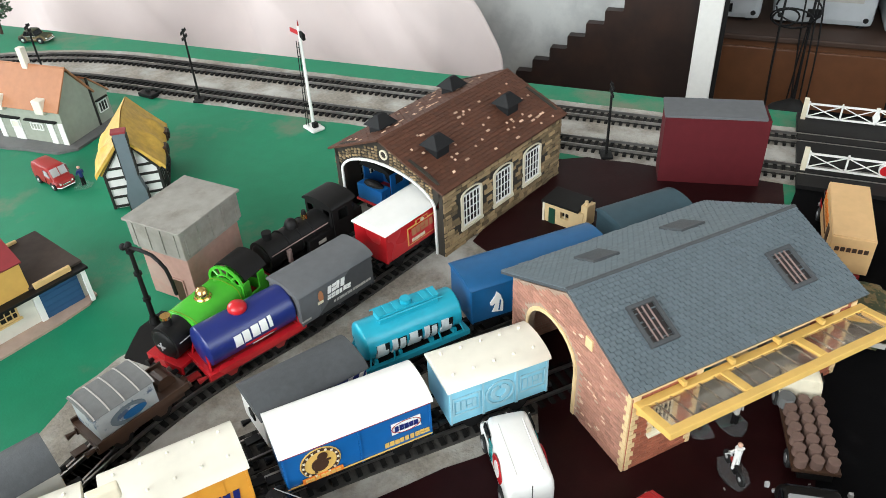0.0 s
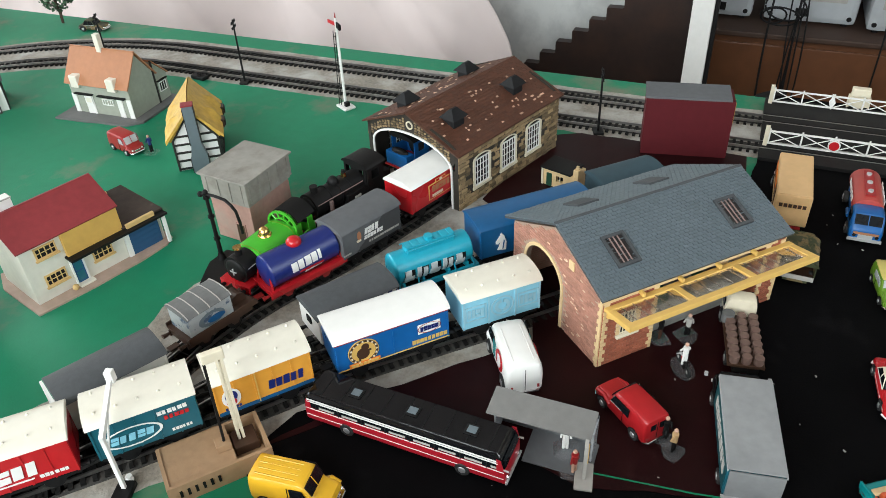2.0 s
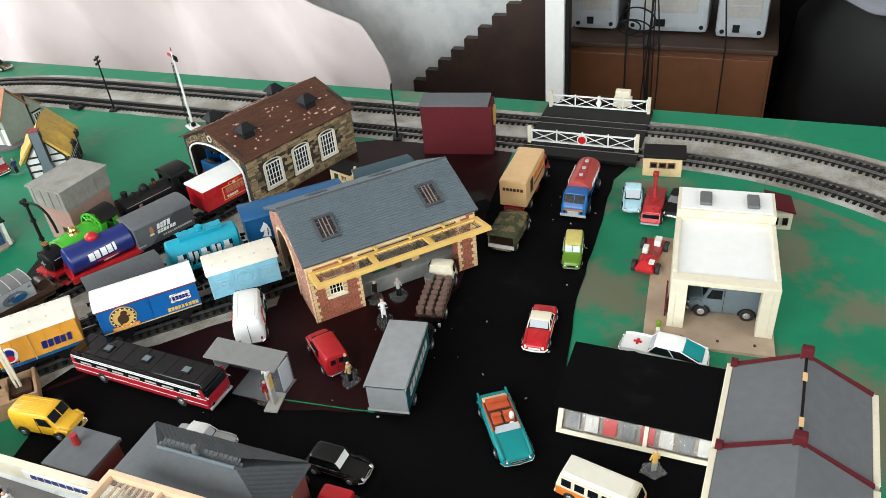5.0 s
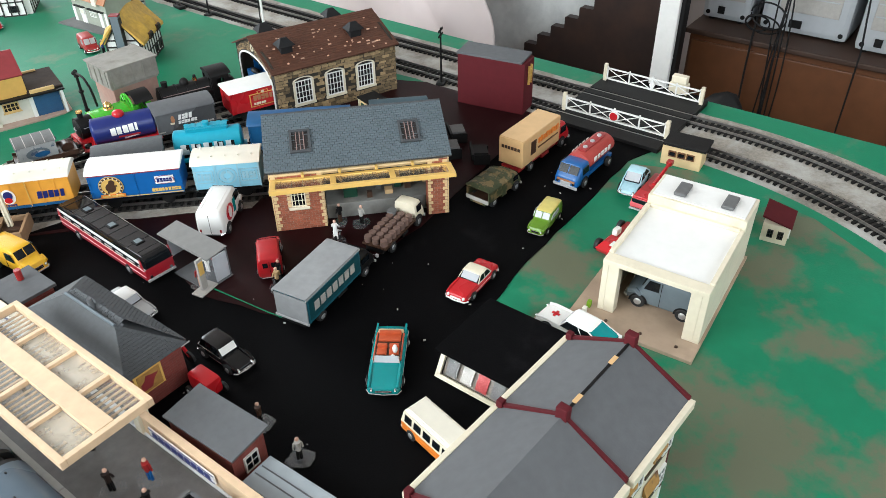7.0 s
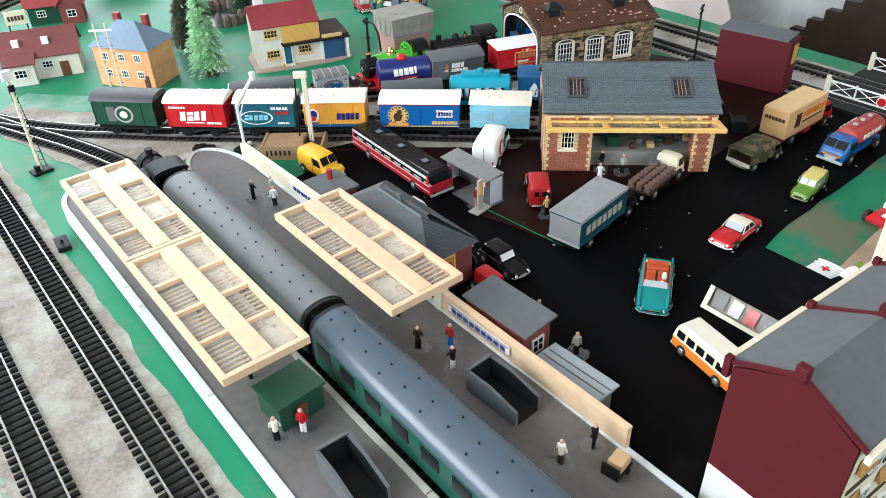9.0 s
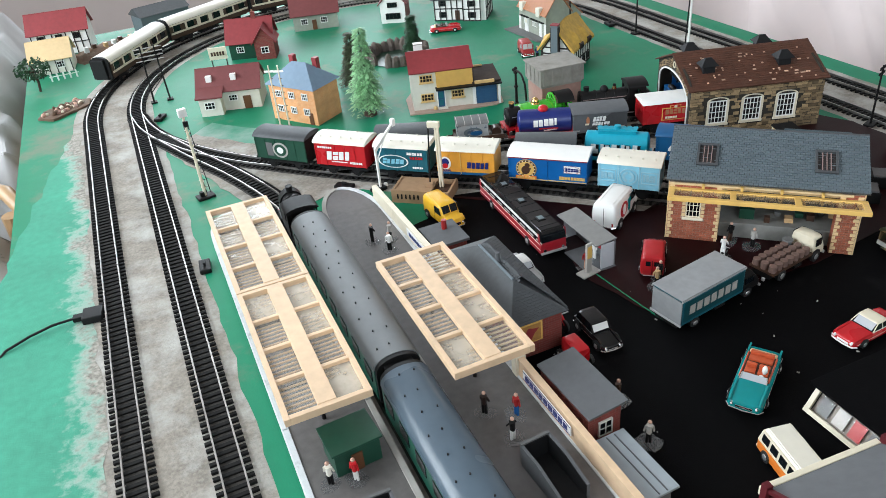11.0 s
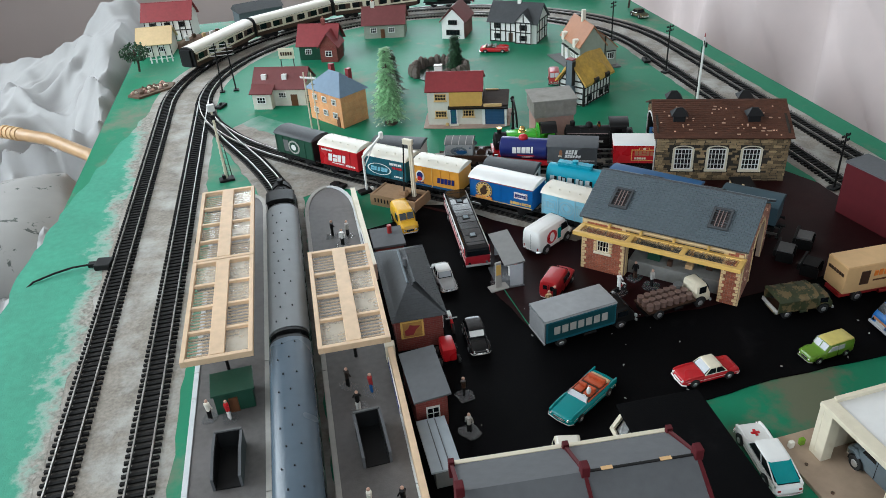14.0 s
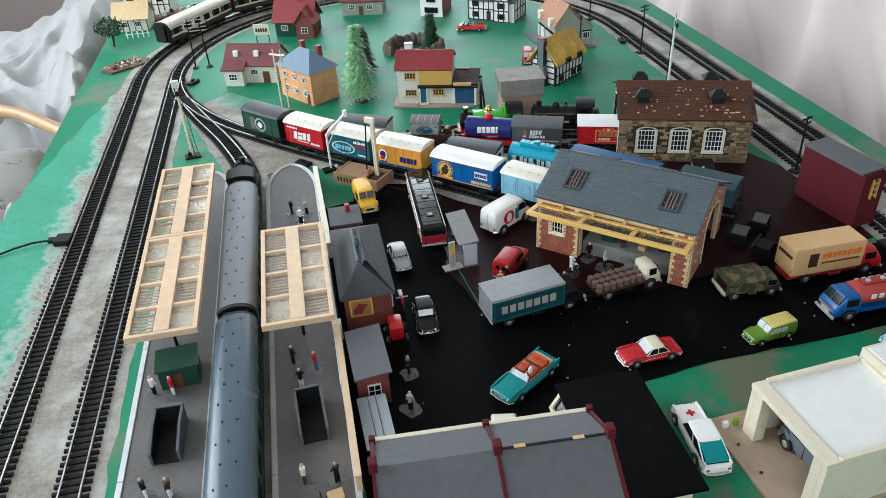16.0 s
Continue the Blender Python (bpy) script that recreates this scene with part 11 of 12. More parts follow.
# ---- trees and village scenery ----
def conifer(x, y, h, rad, leaf, label, seed, tiers=13, base_m=bark_mat, trunk=0.14):
    rnd = random.Random(seed)
    t = thing("tree", x, y, 0.0014, rnd.uniform(0, 360), label, "tree", "model trees")
    part("trunk", rod((0, 0, 0), (0, 0, h * 0.96), 0.0032, 0.0006, 8), bark_mat, t)
    verts, faces = [], []
    rows = tiers * 2
    for k in range(rows):
        f = k / (rows - 1)
        z = h * (trunk + (0.98 - trunk) * f)
        rr = (rad * (1 - f) ** 0.75 + 0.0022) * rnd.uniform(0.80, 1.10)
        for i in range(max(5, int(11 * (1 - f) + 4))):
            a = rnd.uniform(0, 2 * math.pi)
            length = rr * rnd.uniform(0.55, 1.12)
            droop = rnd.uniform(0.25, 0.75)
            out = Vector((math.cos(a), math.sin(a), 0))
            side = Vector((-out.y, out.x, 0))
            for j in range(7):
                g = 0.22 + 0.78 * (j + rnd.random() * 0.6) / 7
                at = out * length * g + Vector((0, 0, z + 0.003 - droop * length * g ** 1.6))
                for sg in (-1, 1):
                    reach = (0.0058 * (1.15 - g) + 0.0026) * rnd.uniform(0.7, 1.3)
                    tip = at + side * sg * reach + out * reach * 0.9 - Vector((0, 0, reach * rnd.uniform(0.1, 0.7)))
                    wd = (tip - at).cross(Vector((0, 0, 1))).normalized() * reach * 0.24
                    q = len(verts)
                    verts += [at, at.lerp(tip, 0.55) + wd + Vector((0, 0, 0.0004)), tip, at.lerp(tip, 0.55) - wd]
                    faces.append((q, q + 1, q + 2, q + 3))
    me = bpy.data.meshes.new("crown")
    me.from_pydata(verts, [], faces)
    bm = bmesh.new()
    bm.from_mesh(me)
    bpy.data.meshes.remove(me)
    part("crown", bm, leaf, t, "many small drooping branchlets")
    part("root_base", ball((0, 0, 0.001), 0.013, 0.011, 0.0045, 12), base_m, t, "brown moulded base", True)
    return t


def bushy(x, y, h, rad, leaf, label, seed):
    rnd = random.Random(seed)
    t = thing("tree", x, y, 0.0014, 0, label, "tree", "model trees")
    tr = tube([(0, 0, 0), (0.002, 0.001, h * 0.3), (-0.001, 0.001, h * 0.6), (0, 0, h * 0.85)], 0.0024, 6)
    for k in range(6):
        a = k * 1.05
        rod((0, 0, h * (0.35 + 0.06 * k)), (math.cos(a) * rad * 0.7, math.sin(a) * rad * 0.7, h * (0.5 + 0.07 * k)), 0.0011, 0.0005, 5, tr)
    part("trunk", tr, bark_mat, t)
    bm = bmesh.new()
    for _ in range(420):
        u, v = rnd.uniform(-1, 1), rnd.uniform(0, 2 * math.pi)
        q = math.sqrt(1 - u * u)
        s = rnd.uniform(0.55, 1.0)
        c = Vector((q * math.cos(v) * rad * s, q * math.sin(v) * rad * s, h * 0.68 + u * h * 0.34 * s))
        d = Vector((rnd.uniform(-1, 1), rnd.uniform(-1, 1), rnd.uniform(-1, 1))).normalized() * rnd.uniform(0.002, 0.0042)
        e = d.orthogonal().normalized() * d.length * 0.6
        vs = [bm.verts.new(c + p) for p in (d, e, -d, -e)]
        bm.faces.new(vs)
    part("crown", bm, leaf, t, "loose small leaves with gaps")
    return t


conifer(-0.213, 0.326, 0.128, 0.031, foliage_light, "pale green model conifer on a brown base", 3, 16)
conifer(-0.192, 0.452, 0.088, 0.029, foliage_mid, "dark brown-green model conifer", 5)
conifer(-0.050, 0.552, 0.066, 0.017, foliage_dark, "small dark green model conifer by the pond", 7, 10)
bushy(-0.680, 0.790, 0.060, 0.030, foliage_dark, "dark green rounded model tree", 11)
bushy(0.432, 0.835, 0.058, 0.026, foliage_dark, "dark green rounded model tree beside the far track", 13)
pl = bmesh.new()
fb = slab([(-0.030, -0.010), (-0.004, -0.016), (0.022, -0.006), (0.026, 0.010), (-0.010, 0.014)], 0.0, 0.001)
light_tree = [o for o in bpy.data.objects if o.name == "tree"][0]
fb.transform(light_tree.matrix_basis.to_3x3().to_4x4().inverted())
part("stand", fb, acrylic_mat, light_tree, "clear acrylic stand")
# walled pond
pond = thing("walled_pond", -0.085, 0.545, 0.0014, 0, "round rock-walled pond of modelled stone", "pond")
rnd = random.Random(21)
for i in range(26):
    a = 2 * math.pi * i / 26
    if 3.6 < a < 4.0:
        continue
    r = 0.052 + rnd.uniform(-0.003, 0.003)
    st_ = ball((math.cos(a) * r, math.sin(a) * r * 0.9, 0.006), rnd.uniform(0.007, 0.010), rnd.uniform(0.006, 0.009), rnd.uniform(0.013, 0.020), 8)
    for v in st_.verts:
        v.co += Vector((rnd.uniform(-1, 1), rnd.uniform(-1, 1), rnd.uniform(-1, 1))) * 0.0009
    part("rock", st_, rock_mat, pond)
part("pond_bed", rod((0, 0, 0), (0, 0, 0.0016), 0.050, n=28), material("pond_green", (0.022, 0.055, 0.035), 0.35, var=0.3, scale=90), pond, "dull green pond bed")
# farm corner
fm = cottage("farm_cottage", -0.690, 0.892, -6, 0.070, 0.060, 0.030, 0.056, render_mat, buff_mat, "timbered farm cottage with a pale buff roof", over=0.005, windows=[(0.020, 0.016, 0.014, 0.012), (0.050, 0.016, 0.014, 0.012)])
bm = bmesh.new()
for k in range(6):
    box(0.001 + k * 0.0134, 0.0026 + k * 0.0134, -0.0010, 0.0, 0.0, 0.030, bm=bm)
each_island("timber_beam", bm, beam_mat, fm, "black timber beams")
fr_ = cottage("farmhouse", -0.690, 1.020, -10, 0.110, 0.060, 0.050, 0.080, white_mat, tile_red, "black and white farmhouse with a red roof", over=0.005, windows=[(0.020, 0.036, 0.014, 0.012), (0.055, 0.036, 0.014, 0.012), (0.088, 0.036, 0.014, 0.012)], frame_mat=beam_mat)
bm = bmesh.new()
for k in range(9):
    box(0.001 + k * 0.0133, 0.0030 + k * 0.0133, -0.0012, 0.0, 0.0, 0.050, bm=bm)
for z in (0.022, 0.047):
    box(0.0, 0.110, -0.0013, -0.0002, z, z + 0.002, bm=bm)
each_island("timber_beam", bm, beam_mat, fr_, "black timber beams")
yd = thing("farmyard_mound", -0.545, 0.985, 0.0, 28, "brown modelled earth mound with small farm animals' pens", "mound")
md = bmesh.new()
gx = [[md.verts.new((-0.085 + 0.17 * i / 17, -0.038 + 0.076 * j / 8, max(0.0, 0.016 * math.sin(math.pi * i / 17) ** 0.5 * math.sin(math.pi * j / 8) ** 0.5 + 0.004 * noise.noise((i * 0.7, j * 0.7, 0))) * (0 < i < 17 and 0 < j < 8))) for j in range(9)] for i in range(18)]
for i in range(17):
    for j in range(8):
        md.faces.new((gx[i][j], gx[i + 1][j], gx[i + 1][j + 1], gx[i][j + 1]))
part("mound", md, earth_mat, yd, "", True)
for k in range(7):
    a = rnd.uniform(0, 6)
    part("log", box(-0.06 + k * 0.019, -0.052 + k * 0.019, -0.01 + 0.008 * math.sin(a), -0.002 + 0.008 * math.sin(a), 0.010, 0.022, 0.001), (white_mat, umber_mat, tan_wood)[k % 3], yd)
bt = thing("flower_bed", -0.640, 0.655, 0.0, 40, "pale pink and cream moulded flower bed", "flower bed")
part("tray", slab([(-0.040, -0.020), (0.030, -0.026), (0.050, -0.006), (0.040, 0.016), (-0.020, 0.028), (-0.046, 0.010)], 0.0, 0.004, 0.001, 0.01, 4), earth_mat, bt)
for k in range(34):
    part("flower_clump", ball((rnd.uniform(-0.036, 0.036), rnd.uniform(-0.015, 0.015), 0.005), rnd.uniform(0.003, 0.006), rnd.uniform(0.003, 0.005), rnd.uniform(0.003, 0.006), 6), rnd.choice((pink_card, cream_mat, earth_mat, skin_mat, earth_mat)), bt)
gt = thing("garden_set", -0.640, 0.842, 0.0, 0, "small white garden fence and table", "garden set")
for k in range(5):
    part("picket", box(-0.022 + k * 0.011, -0.019 + k * 0.011, -0.0008, 0.0008, 0.0, 0.014), white_mat, gt)
part("rail", box(-0.024, 0.028, -0.0012, -0.0009, 0.008, 0.0095), white_mat, gt)
fs = thing("goods_office", -0.430, 1.095, 0.0, 18, "low dark grey-blue building at the far edge", "building")
part("wall", box(-0.055, 0.055, -0.028, 0.028, 0.0, 0.036, 0.0006), slate_mat, fs)
part("roof", prism([(-0.032, 0.036), (0.032, 0.036), (0.0, 0.052)], "x", -0.058, 0.058), dark_slate, fs)
mt = thing("rock_cutting", 0.330, 1.060, 0.0, -30, "brown modelled rock cutting at the board corner", "rock")
for k in range(14):
    rk_ = ball((rnd.uniform(-0.10, 0.10), rnd.uniform(-0.02, 0.02), 0.02), rnd.uniform(0.02, 0.035), rnd.uniform(0.018, 0.03), rnd.uniform(0.03, 0.075), 12)
    for v in rk_.verts:
        v.co += Vector((noise.noise(v.co * 60), noise.noise(v.co * 60 + Vector((5, 0, 0))), noise.noise(v.co * 60 + Vector((0, 5, 0))))) * 0.008
        v.co.z = max(0.0, v.co.z)
    part("rock", rk_, rock_mat, mt, "", True)

# water crane on a tarred base beside the tower
wc = thing("water_crane", -0.0440, 0.1790, 0.0014, -100, "black iron water crane with a hanging hose on a tarred base", "water crane")
part("tar_base", slab([(-0.006, -0.010), (0.010, -0.038), (0.052, -0.034), (0.056, 0.004), (0.020, 0.016), (-0.006, 0.012)], 0.0, 0.0022, 0.001, 0.012, 6), matt_black, wc, "black tarred base")
part("column", rod((0, 0, 0.002), (0, 0, 0.072), 0.0022, 0.0015, 12), matt_black, wc, "", True)
part("foot", rod((0, 0, 0.002), (0, 0, 0.008), 0.0042, 0.0028, 12), matt_black, wc, "", True)
for z in (0.024, 0.048, 0.068):
    part("collar", rod((0, 0, z), (0, 0, z + 0.0022), 0.0030, n=12), matt_black, wc)
part("cap", ball((0, 0, 0.0745), 0.0026, n=10), matt_black, wc)
part("arm", tube([(-0.006, 0, 0.071), (0.0, 0, 0.0725), (0.012, 0, 0.0740), (0.024, 0, 0.0735), (0.030, 0, 0.070)], 0.0014, 8), matt_black, wc, "", True)
part("counterweight", ball((-0.007, 0, 0.0705), 0.0028, n=10), matt_black, wc)
part("hose", tube([(0.030, 0, 0.070), (0.0335, 0.001, 0.064), (0.0345, 0.002, 0.052), (0.0335, 0.003, 0.040)], 0.0014, 8), matt_black, wc, "", True)

# crumbs and flakes lying on the black road
cr = bmesh.new()
rnd = random.Random(77)
for _ in range(34):
    x, y, q = rnd.uniform(-0.29, -0.03), rnd.uniform(-0.42, -0.06), rnd.uniform(0.0004, 0.0012)
    if rnd.random() < 0.35:
        x, y = rnd.uniform(-0.05, 0.28), rnd.uniform(-0.40, -0.30)
    a = rnd.uniform(0, 3.1)
    m = Matrix.Translation((x, y, 0.0030)) @ Matrix.Rotation(a, 4, "Z")
    c = box(-q, q, -q * 0.5, q * 0.5, 0.0, q * 0.6)
    vs = [cr.verts.new(m @ v.co) for v in c.verts]
    c.verts.index_update()
    for f in c.faces:
        cr.faces.new([vs[v.index] for v in f.verts])
    c.free()
tagged(new("crumbs", mesh_of("crumbs", cr, light_grey)), "small pale flakes scattered on the black road", "debris", kind="stuff")

# ---- things in the room round the board ----
def cloth(name, fx, nu, nv, mat, label, category):
    """A thick draped sheet from a function (u, v) -> place."""
    bm = bmesh.new()
    g = [[bm.verts.new(fx(i / nu, j / nv)) for j in range(nv + 1)] for i in range(nu + 1)]
    for i in range(nu):
        for j in range(nv):
            bm.faces.new((g[i][j], g[i + 1][j], g[i + 1][j + 1], g[i][j + 1]))
    ob = new(name, mesh_of(name, bm, mat, True))
    so = ob.modifiers.new("thick", "SOLIDIFY")
    so.thickness = 0.004
    return tagged(ob, label, category)


def right_sheet(u, v):
    y = 0.18 + 2.5 * u ** 1.3
    d = y - 0.18
    top = -0.165 + 0.11 * min(1, d / 0.05) ** 0.5 + 0.42 * max(0.0, d - 0.02) ** 0.9
    top = min(top, 0.75)
    z = -0.70 + (top + 0.70) * v
    fold = 0.030 * math.sin(9.0 * y + 1.6 * v + 2.0 * noise.noise((y * 2, v, 0))) + 0.016 * math.sin(21 * y - 2.5 * v) + 0.02 * noise.noise((y * 3, v * 2, 4))
    for f, amp, k in ((4.5, 0.012, 0.0), (9.0, 0.006, 5.0)):
        fold += amp * (1 - min(1.0, 3.0 * abs(noise.noise(((y - 0.9 * z) * f, (z + 0.5 * y) * f * 0.25, k))))) ** 1.5
    lean = 0.10 * (1 - v) ** 2 - 0.16 * max(0.0, d - 0.7) * 0.5
    return (0.87 - lean + fold * min(1, d * 8 + 0.15), y, z)


cloth("draped_sheet", right_sheet, 220, 60, pink_sheet, "pinkish white cotton sheet draped in long folds", "sheet")

# pale sheet hanging behind the stepped panel
def back_sheet(u, v):
    y = -0.095 + 0.85 * u
    return (1.085 + 0.006 * math.sin(13 * y + 3 * v) + 0.008 * noise.noise((y * 4, v * 3, 2)), y, -0.72 + 1.55 * v)


cloth("hanging_sheet", back_sheet, 50, 30, material("grey_white_cotton", (0.56, 0.57, 0.56), 0.9, var=0.10, scale=30, bump=0.6, bscale=160, col2=(0.45, 0.46, 0.46), patch=(14.0, 0.45, 0.62)), "grey-white cotton sheet hanging behind the stepped panel", "sheet")

# stepped dark panel behind the board
stp = thing("stepped_panel", 1.035, 0.0, FLOOR, 0, "dark brown upright shape with a stepped edge", "panel")
y, z, edge = 0.205, 0.500, [(0.205, 0.0)]
for k in range(8):
    z += 0.0270
    edge += [(y, z - 0.0020), (y - 0.0024, z), (y - 0.0316, z), (y - 0.0340, z + 0.0030)]
    y -= 0.0340
part("board", prism(edge + [(y, 1.20), (-0.150, 1.20), (-0.150, 0.0)], "x", 0.0, 0.02), dark_brown, stp, "flat dark brown piece with a stepped edge")

po = thing("white_post", 1.00, -0.152, FLOOR, 0, "white painted upright post behind the board", "post")
part("post", box(-0.020, 0.020, -0.0200, 0.0195, 0.0, 2.38, 0.002), white_mat, po)
part("edge_strip", box(-0.010, 0.016, -0.028, -0.0203, 0.0, 2.38), matt_black, po, "thin black edge strip")

cb = thing("wooden_chest", 1.40, -0.360, FLOOR, 0, "brown wooden chest under the grey equipment", "chest")
part("carcass", box(-0.22, 0.24, -0.225, 0.225, 0.0, 0.58, 0.004), brown_wood, cb, "brown wood-grain carcass")
part("top", box(-0.235, 0.245, -0.232, 0.232, 0.58, 0.592, 0.003), material("worn_brown_top", (0.045, 0.022, 0.013), 0.6, var=0.2, scale=30), cb, "worn brown top")
part("front_board", box(-0.226, -0.2202, -0.218, 0.218, 0.03, 0.565, 0.002), brown_wood, cb, "plain brown front board")


def equipment(x, y, w, h, d, rz, label):
    e = thing("equipment_case", x, y, FLOOR + 0.592, rz, label, "equipment", "grey equipment cases on the chest")
    part("case", box(-d / 2, d / 2, -w / 2, w / 2, 0.004, h, 0.012), box_grey, e, "grey plastic case")
    for s in (-1, 1):
        part("foot", rod((-d / 2 + 0.015, s * (w / 2 - 0.02), 0), (-d / 2 + 0.015, s * (w / 2 - 0.02), 0.004), 0.007, n=10), matt_black, e)
        part("screw", rod((-d / 2 - 0.001, s * (w / 2 - 0.014), 0.018), (-d / 2 + 0.001, s * (w / 2 - 0.014), 0.018), 0.005, n=10), matt_black, e)
    part("panel", box(-d / 2 - 0.0015, -d / 2, -w * 0.36, w * 0.30, 0.05, h * 0.75, 0.001), light_grey, e, "paler recessed panel")
    for k in range(4):
        part("rib", box(-d / 2 - 0.0028, -d / 2 - 0.0015, -w * 0.33, w * 0.27, h * (0.30 + 0.10 * k), h * (0.30 + 0.10 * k) + 0.003, 0.0008), box_grey, e, "raised rib")
    part("socket", box(-d / 2 - 0.003, -d / 2, w * 0.02, w * 0.16, 0.018, 0.034), matt_black, e)
    return e


equipment(1.36, -0.185, 0.105, 0.26, 0.24, 0, "grey plastic equipment case with black feet")
equipment(1.36, -0.350, 0.180, 0.27, 0.24, 0, "wide pale grey equipment case with black feet")
equipment(1.34, -0.510, 0.105, 0.25, 0.24, 0, "grey plastic equipment case with black feet")
cab_l = thing("hanging_cables", 1.17, -0.300, FLOOR, 0, "bundle of black cables hanging before the chest", "cables")
rnd = random.Random(8)
for k in range(7):
    o, w1 = rnd.uniform(-0.055, 0.045), rnd.uniform(0.01, 0.035)
    pts = []
    for j in range(22):
        f = j / 21
        pts.append((0.02 - 0.06 * f ** 0.7, o * (1 - 0.6 * f) + w1 * math.sin(5 * f + k) * (1 - f) - 0.02 * f, 0.95 - 0.95 * f))
    part("cable", tube(pts, rnd.choice((0.0016, 0.0022)), 6), black_plastic, cab_l, "", True)
for k in range(3):
    cy, cz, ry_, rz_ = rnd.uniform(-0.03, 0.03), rnd.uniform(0.63, 0.68), rnd.uniform(0.022, 0.040), rnd.uniform(0.016, 0.030)
    part("loop", tube([(-0.02 + 0.012 * math.cos(a + k), cy + ry_ * math.cos(a), cz + rz_ * math.sin(a)) for a in np.linspace(0, 6.2, 26)], 0.0018, 6), black_plastic, cab_l, "coiled black cable", True)
part("cable", tube([(-0.01, -0.20, 0.86), (-0.02, -0.17, 0.74), (-0.03, -0.185, 0.62), (-0.035, -0.185, 0.30), (-0.035, -0.185, 0.02)], 0.0018, 6), black_plastic, cab_l, "", True)
cl = thing("black_cloth", 0.955, -0.300, FLOOR, 0, "crumpled black cloth behind the board edge", "cloth")
bm = ball((0, 0, 0.49), 0.03, 0.050, 0.075, 16)
for v in bm.verts:
    v.co += Vector((noise.noise(v.co * 25), noise.noise(v.co * 25 + Vector((7, 0, 0))), 0)) * 0.018
    v.co.z = max(0.0, v.co.z + 0.03 * noise.noise(v.co * 14))
part("cloth", bm, matt_black, cl, "", True)
part("stand", box(-0.02, 0.02, -0.03, 0.03, 0.0, 0.45), matt_black, cl)
bg = thing("black_bag", 1.34, -0.860, FLOOR, 0, "large black bag standing beside the chest", "bag")
bm = ball((0, 0, 0.42), 0.20, 0.26, 0.42, 28)
for v in bm.verts:
    v.co += Vector((noise.noise(v.co * 9), noise.noise(v.co * 9 + Vector((7, 0, 0))), noise.noise(v.co * 9 + Vector((0, 7, 0))))) * 0.025
    v.co.z = max(0.0, v.co.z)
part("bag", bm, matt_black, bg, "", True)
bd = thing("black_curtain", 1.62, -1.05, FLOOR, 0, "plain black curtain hanging behind the bag", "curtain")
bm = bmesh.new()
cv = [[bm.verts.new((0.018 * math.sin(i * 0.9), -0.50 + i * 0.024, 1.5 * j / 4)) for j in range(5)] for i in range(42)]
for i in range(41):
    for j in range(4):
        bm.faces.new((cv[i][j], cv[i + 1][j], cv[i + 1][j + 1], cv[i][j + 1]))
part("curtain", bm, matt_black, bd, "", True)


def bag_cloth(u, v):
    y = -1.15 + 0.50 * u
    return (1.12 + 0.32 * v + 0.02 * noise.noise((u * 6, v * 4, 1)), y, -0.150 + 0.05 * u * (1 - u) + 0.24 * v + 0.105 * u + 0.012 * math.sin(14 * u + 3 * v))


cloth("grey_cloth", bag_cloth, 30, 20, material("grey_cotton", (0.20, 0.205, 0.23), 0.9, var=0.1, scale=40, bump=0.3, bscale=1500), "crumpled grey cloth over the black bag", "cloth")


# chair with bedding beyond the near edge of the board
def crumple(x, y, seed):
    """Soft ridges that cross one another, as in slept-in sheets."""
    wx, wy = x + 0.05 * noise.noise((x * 5, y * 5, seed)), y + 0.05 * noise.noise((x * 5, y * 5, seed + 9))
    h = 0.0
    for f, amp, tilt in ((3.2, 0.060, 0.5), (6.5, 0.044, -0.7), (12.0, 0.022, 0.3), (21.0, 0.007, -0.4)):
        a = noise.noise(((wx + tilt * wy) * f, (wy - tilt * wx) * f * 0.45, seed + f))
        q = max(0.0, 1 - abs(a) * 2.6)
        h += amp * q * q * (3 - 2 * q)
    return h


def bedding(u, v):
    x, y = -1.75 + 1.035 * u, 0.575 + 1.30 * v
    pillow = 0.125 * math.exp(-((x + 0.76) ** 2 / 0.018 + (y - 1.28) ** 2 / 0.12)) + 0.05 * math.exp(-((x + 0.80) ** 2 / 0.012 + (y - 0.98) ** 2 / 0.02))
    dip = 0.32 * max(0.0, y - 1.28) + 0.10 * max(0.0, -0.95 - x)
    wx, wy = x + 0.06 * noise.noise((x * 3, y * 3, 2.0)), y + 0.06 * noise.noise((x * 3, y * 3, 7.0))
    folds = 0.0
    for k in range(7):
        a = 0.35 + 0.42 * k
        c = (wx + 0.80) * math.sin(a) + (wy - 0.62) * math.cos(a) - 0.10 * k - 0.02
        folds += 0.055 * math.exp(-(c / 0.015) ** 2) * (0.6 + 0.6 * noise.noise((x * 4, y * 4, k * 3.1)))
    calm = min(1.0, max(0.25, (1.15 - y) / 0.45))
    front = 0.10 * max(0.0, 1 - v / 0.05)
    return (x, y, -0.175 + pillow - dip + folds * calm + crumple(x, y, 1.0) * (0.42 + 0.68 * calm) + 0.04 * min(1, v * 3) - front - 0.06 * max(0, u - 0.965) / 0.035)


def low_sheet(u, v):
    x, y = -1.45 + 0.735 * u, -0.95 + 1.20 * v
    return (x, y, -0.20 + crumple(x, y, 4.0) - 0.05 * (1 - u) + 0.03 * math.sin(3 * y))


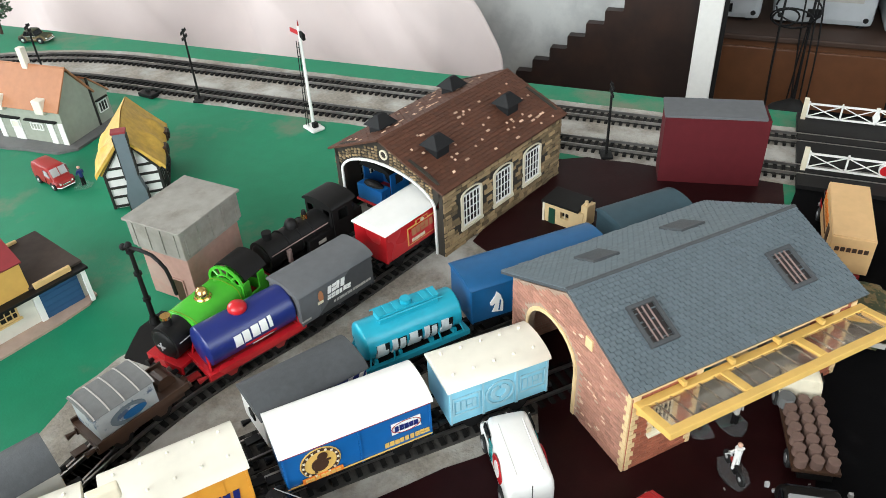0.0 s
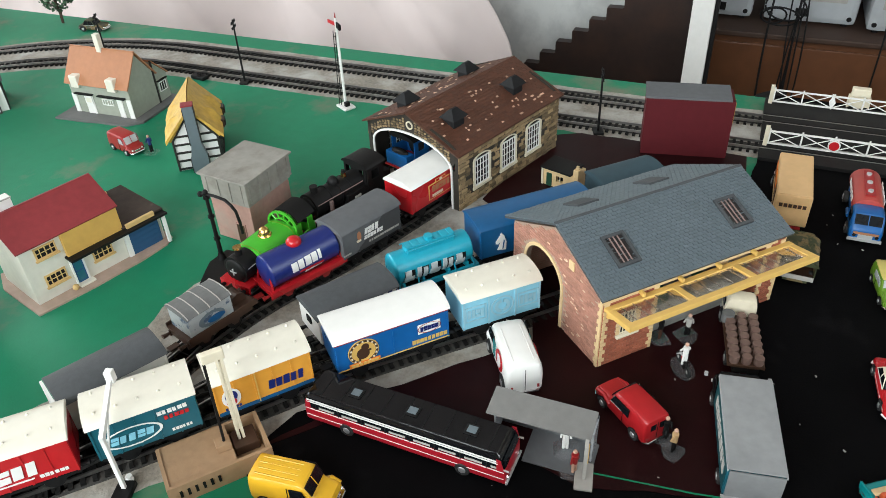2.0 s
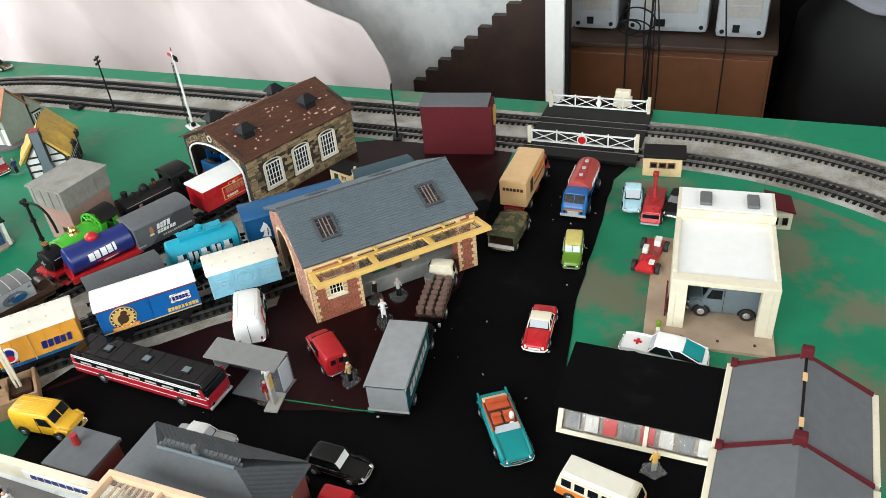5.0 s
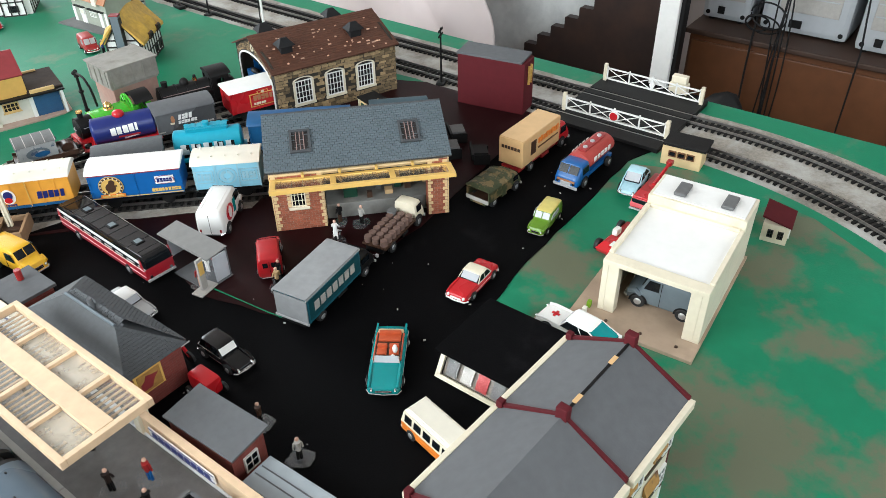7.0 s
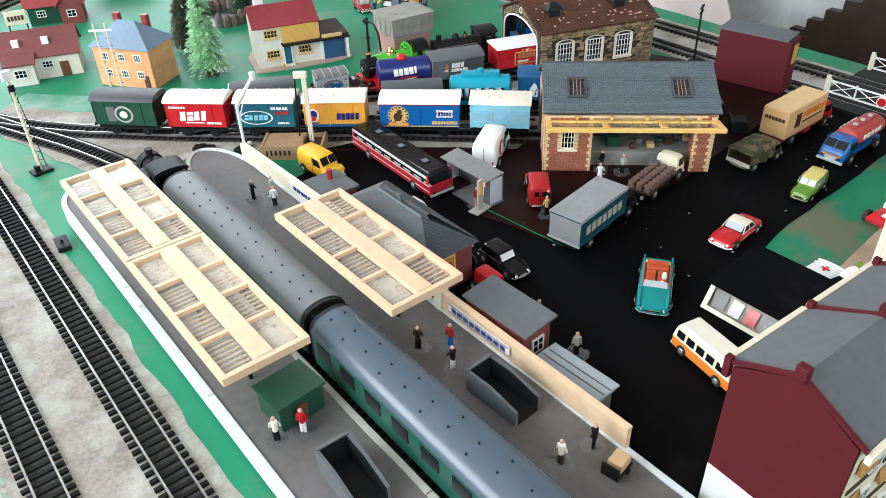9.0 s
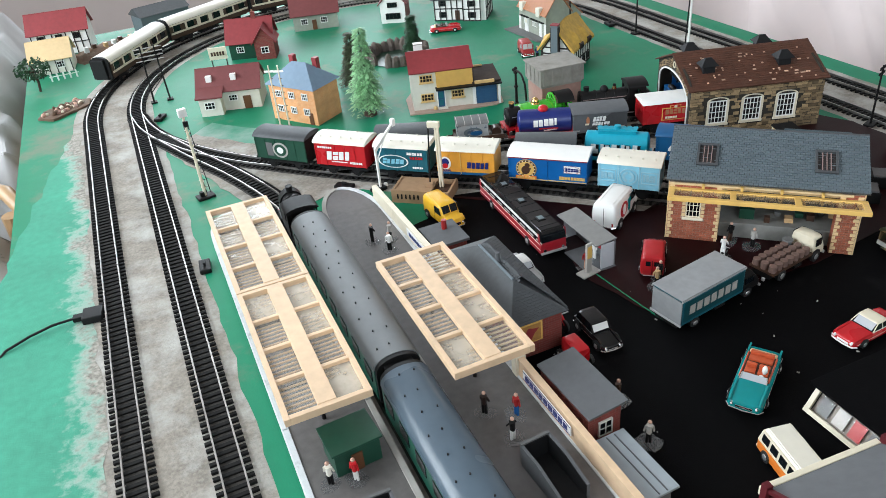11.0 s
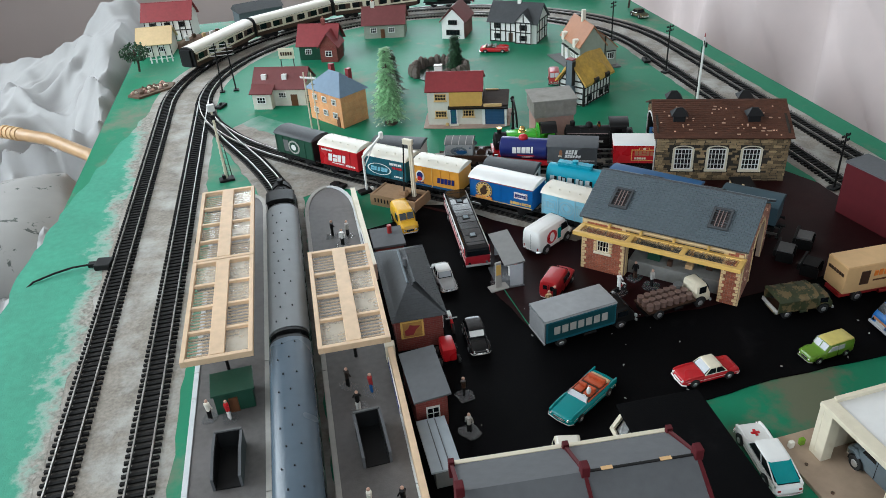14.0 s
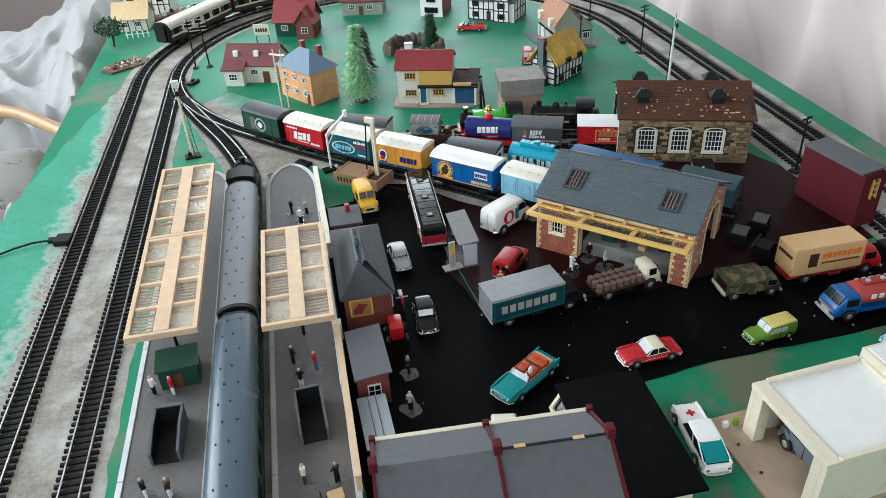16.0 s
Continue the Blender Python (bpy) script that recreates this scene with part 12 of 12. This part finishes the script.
cloth("crumpled_sheet", low_sheet, 110, 150, crumpled_mat, "crumpled white cotton sheet, greyed for shade, lying beside the layout board", "sheet")
cloth("white_bedding", bedding, 220, 240, sheet_mat, "rumpled white cotton sheets heaped on the chair", "bedding")
ch_ = thing("cane_chair", -1.10, 0.45, FLOOR, 0, "cane armchair with a bound curved arm rail", "chair")
rail = [(-0.20, 0.40, 0.675), (0.06, 0.28, 0.700), (0.17, 0.215, 0.712), (0.27, 0.140, 0.712), (0.355, 0.055, 0.704), (0.385, 0.0, 0.672)]
part("arm_rail", tube(rail, 0.0120, 12), cane_mat, ch_, "curved varnished cane arm rail", True)
for k in range(4):
    a = Vector(rail[2]) + (Vector(rail[3]) - Vector(rail[2])) * (k * 0.10)
    d = (Vector(rail[3]) - Vector(rail[2])).normalized() * 0.004
    part("binding", tube([a - d, a + d], 0.0135, 12), tan_wood, ch_, "wrapped cane binding")
for x, yy in ((0.35, 0.05), (-0.20, 0.38), (-0.45, -0.45), (0.30, -0.55)):
    part("leg", rod((x, yy, 0), (x, yy, 0.67), 0.015, n=10), cane_mat, ch_)
part("seat_frame", boxes([(-0.46, 0.34, -0.56, 0.05, 0.30, 0.34)], 0.004), cane_mat, ch_)


def cushion(name, c, r, rz, mat, label, seed):
    bm = ball((0, 0, 0), 1, 1, 1, 40)
    for v in bm.verts:
        p = v.co.copy()
        for i in range(3):
            v.co[i] = math.copysign(abs(p[i]) ** 0.6, p[i]) * r[i]
        v.co += p * (0.018 * noise.noise(p * 2.2 + Vector((seed, 0, 0))) + 0.006 * noise.noise(p * 7))
    ob = new(name, mesh_of(name, bm, mat, True))
    ob.matrix_basis = pose(*c, 0, 0, rz)
    return tagged(ob, label, "cushion")


cushion("floral_cushion", (-0.925, 0.385, -0.235), (0.195, 0.195, 0.165), 14, floral_mat, "pale floral patterned cushion on the cane chair", 3)
cushion("seat_cushion", (-1.12, 0.05, -0.34), (0.33, 0.30, 0.11), -6, material("dull_olive_cotton", (0.16, 0.14, 0.11), 0.85, var=0.25, scale=20, bump=0.3, bscale=900), "dull olive seat cushion on the cane chair", 6)
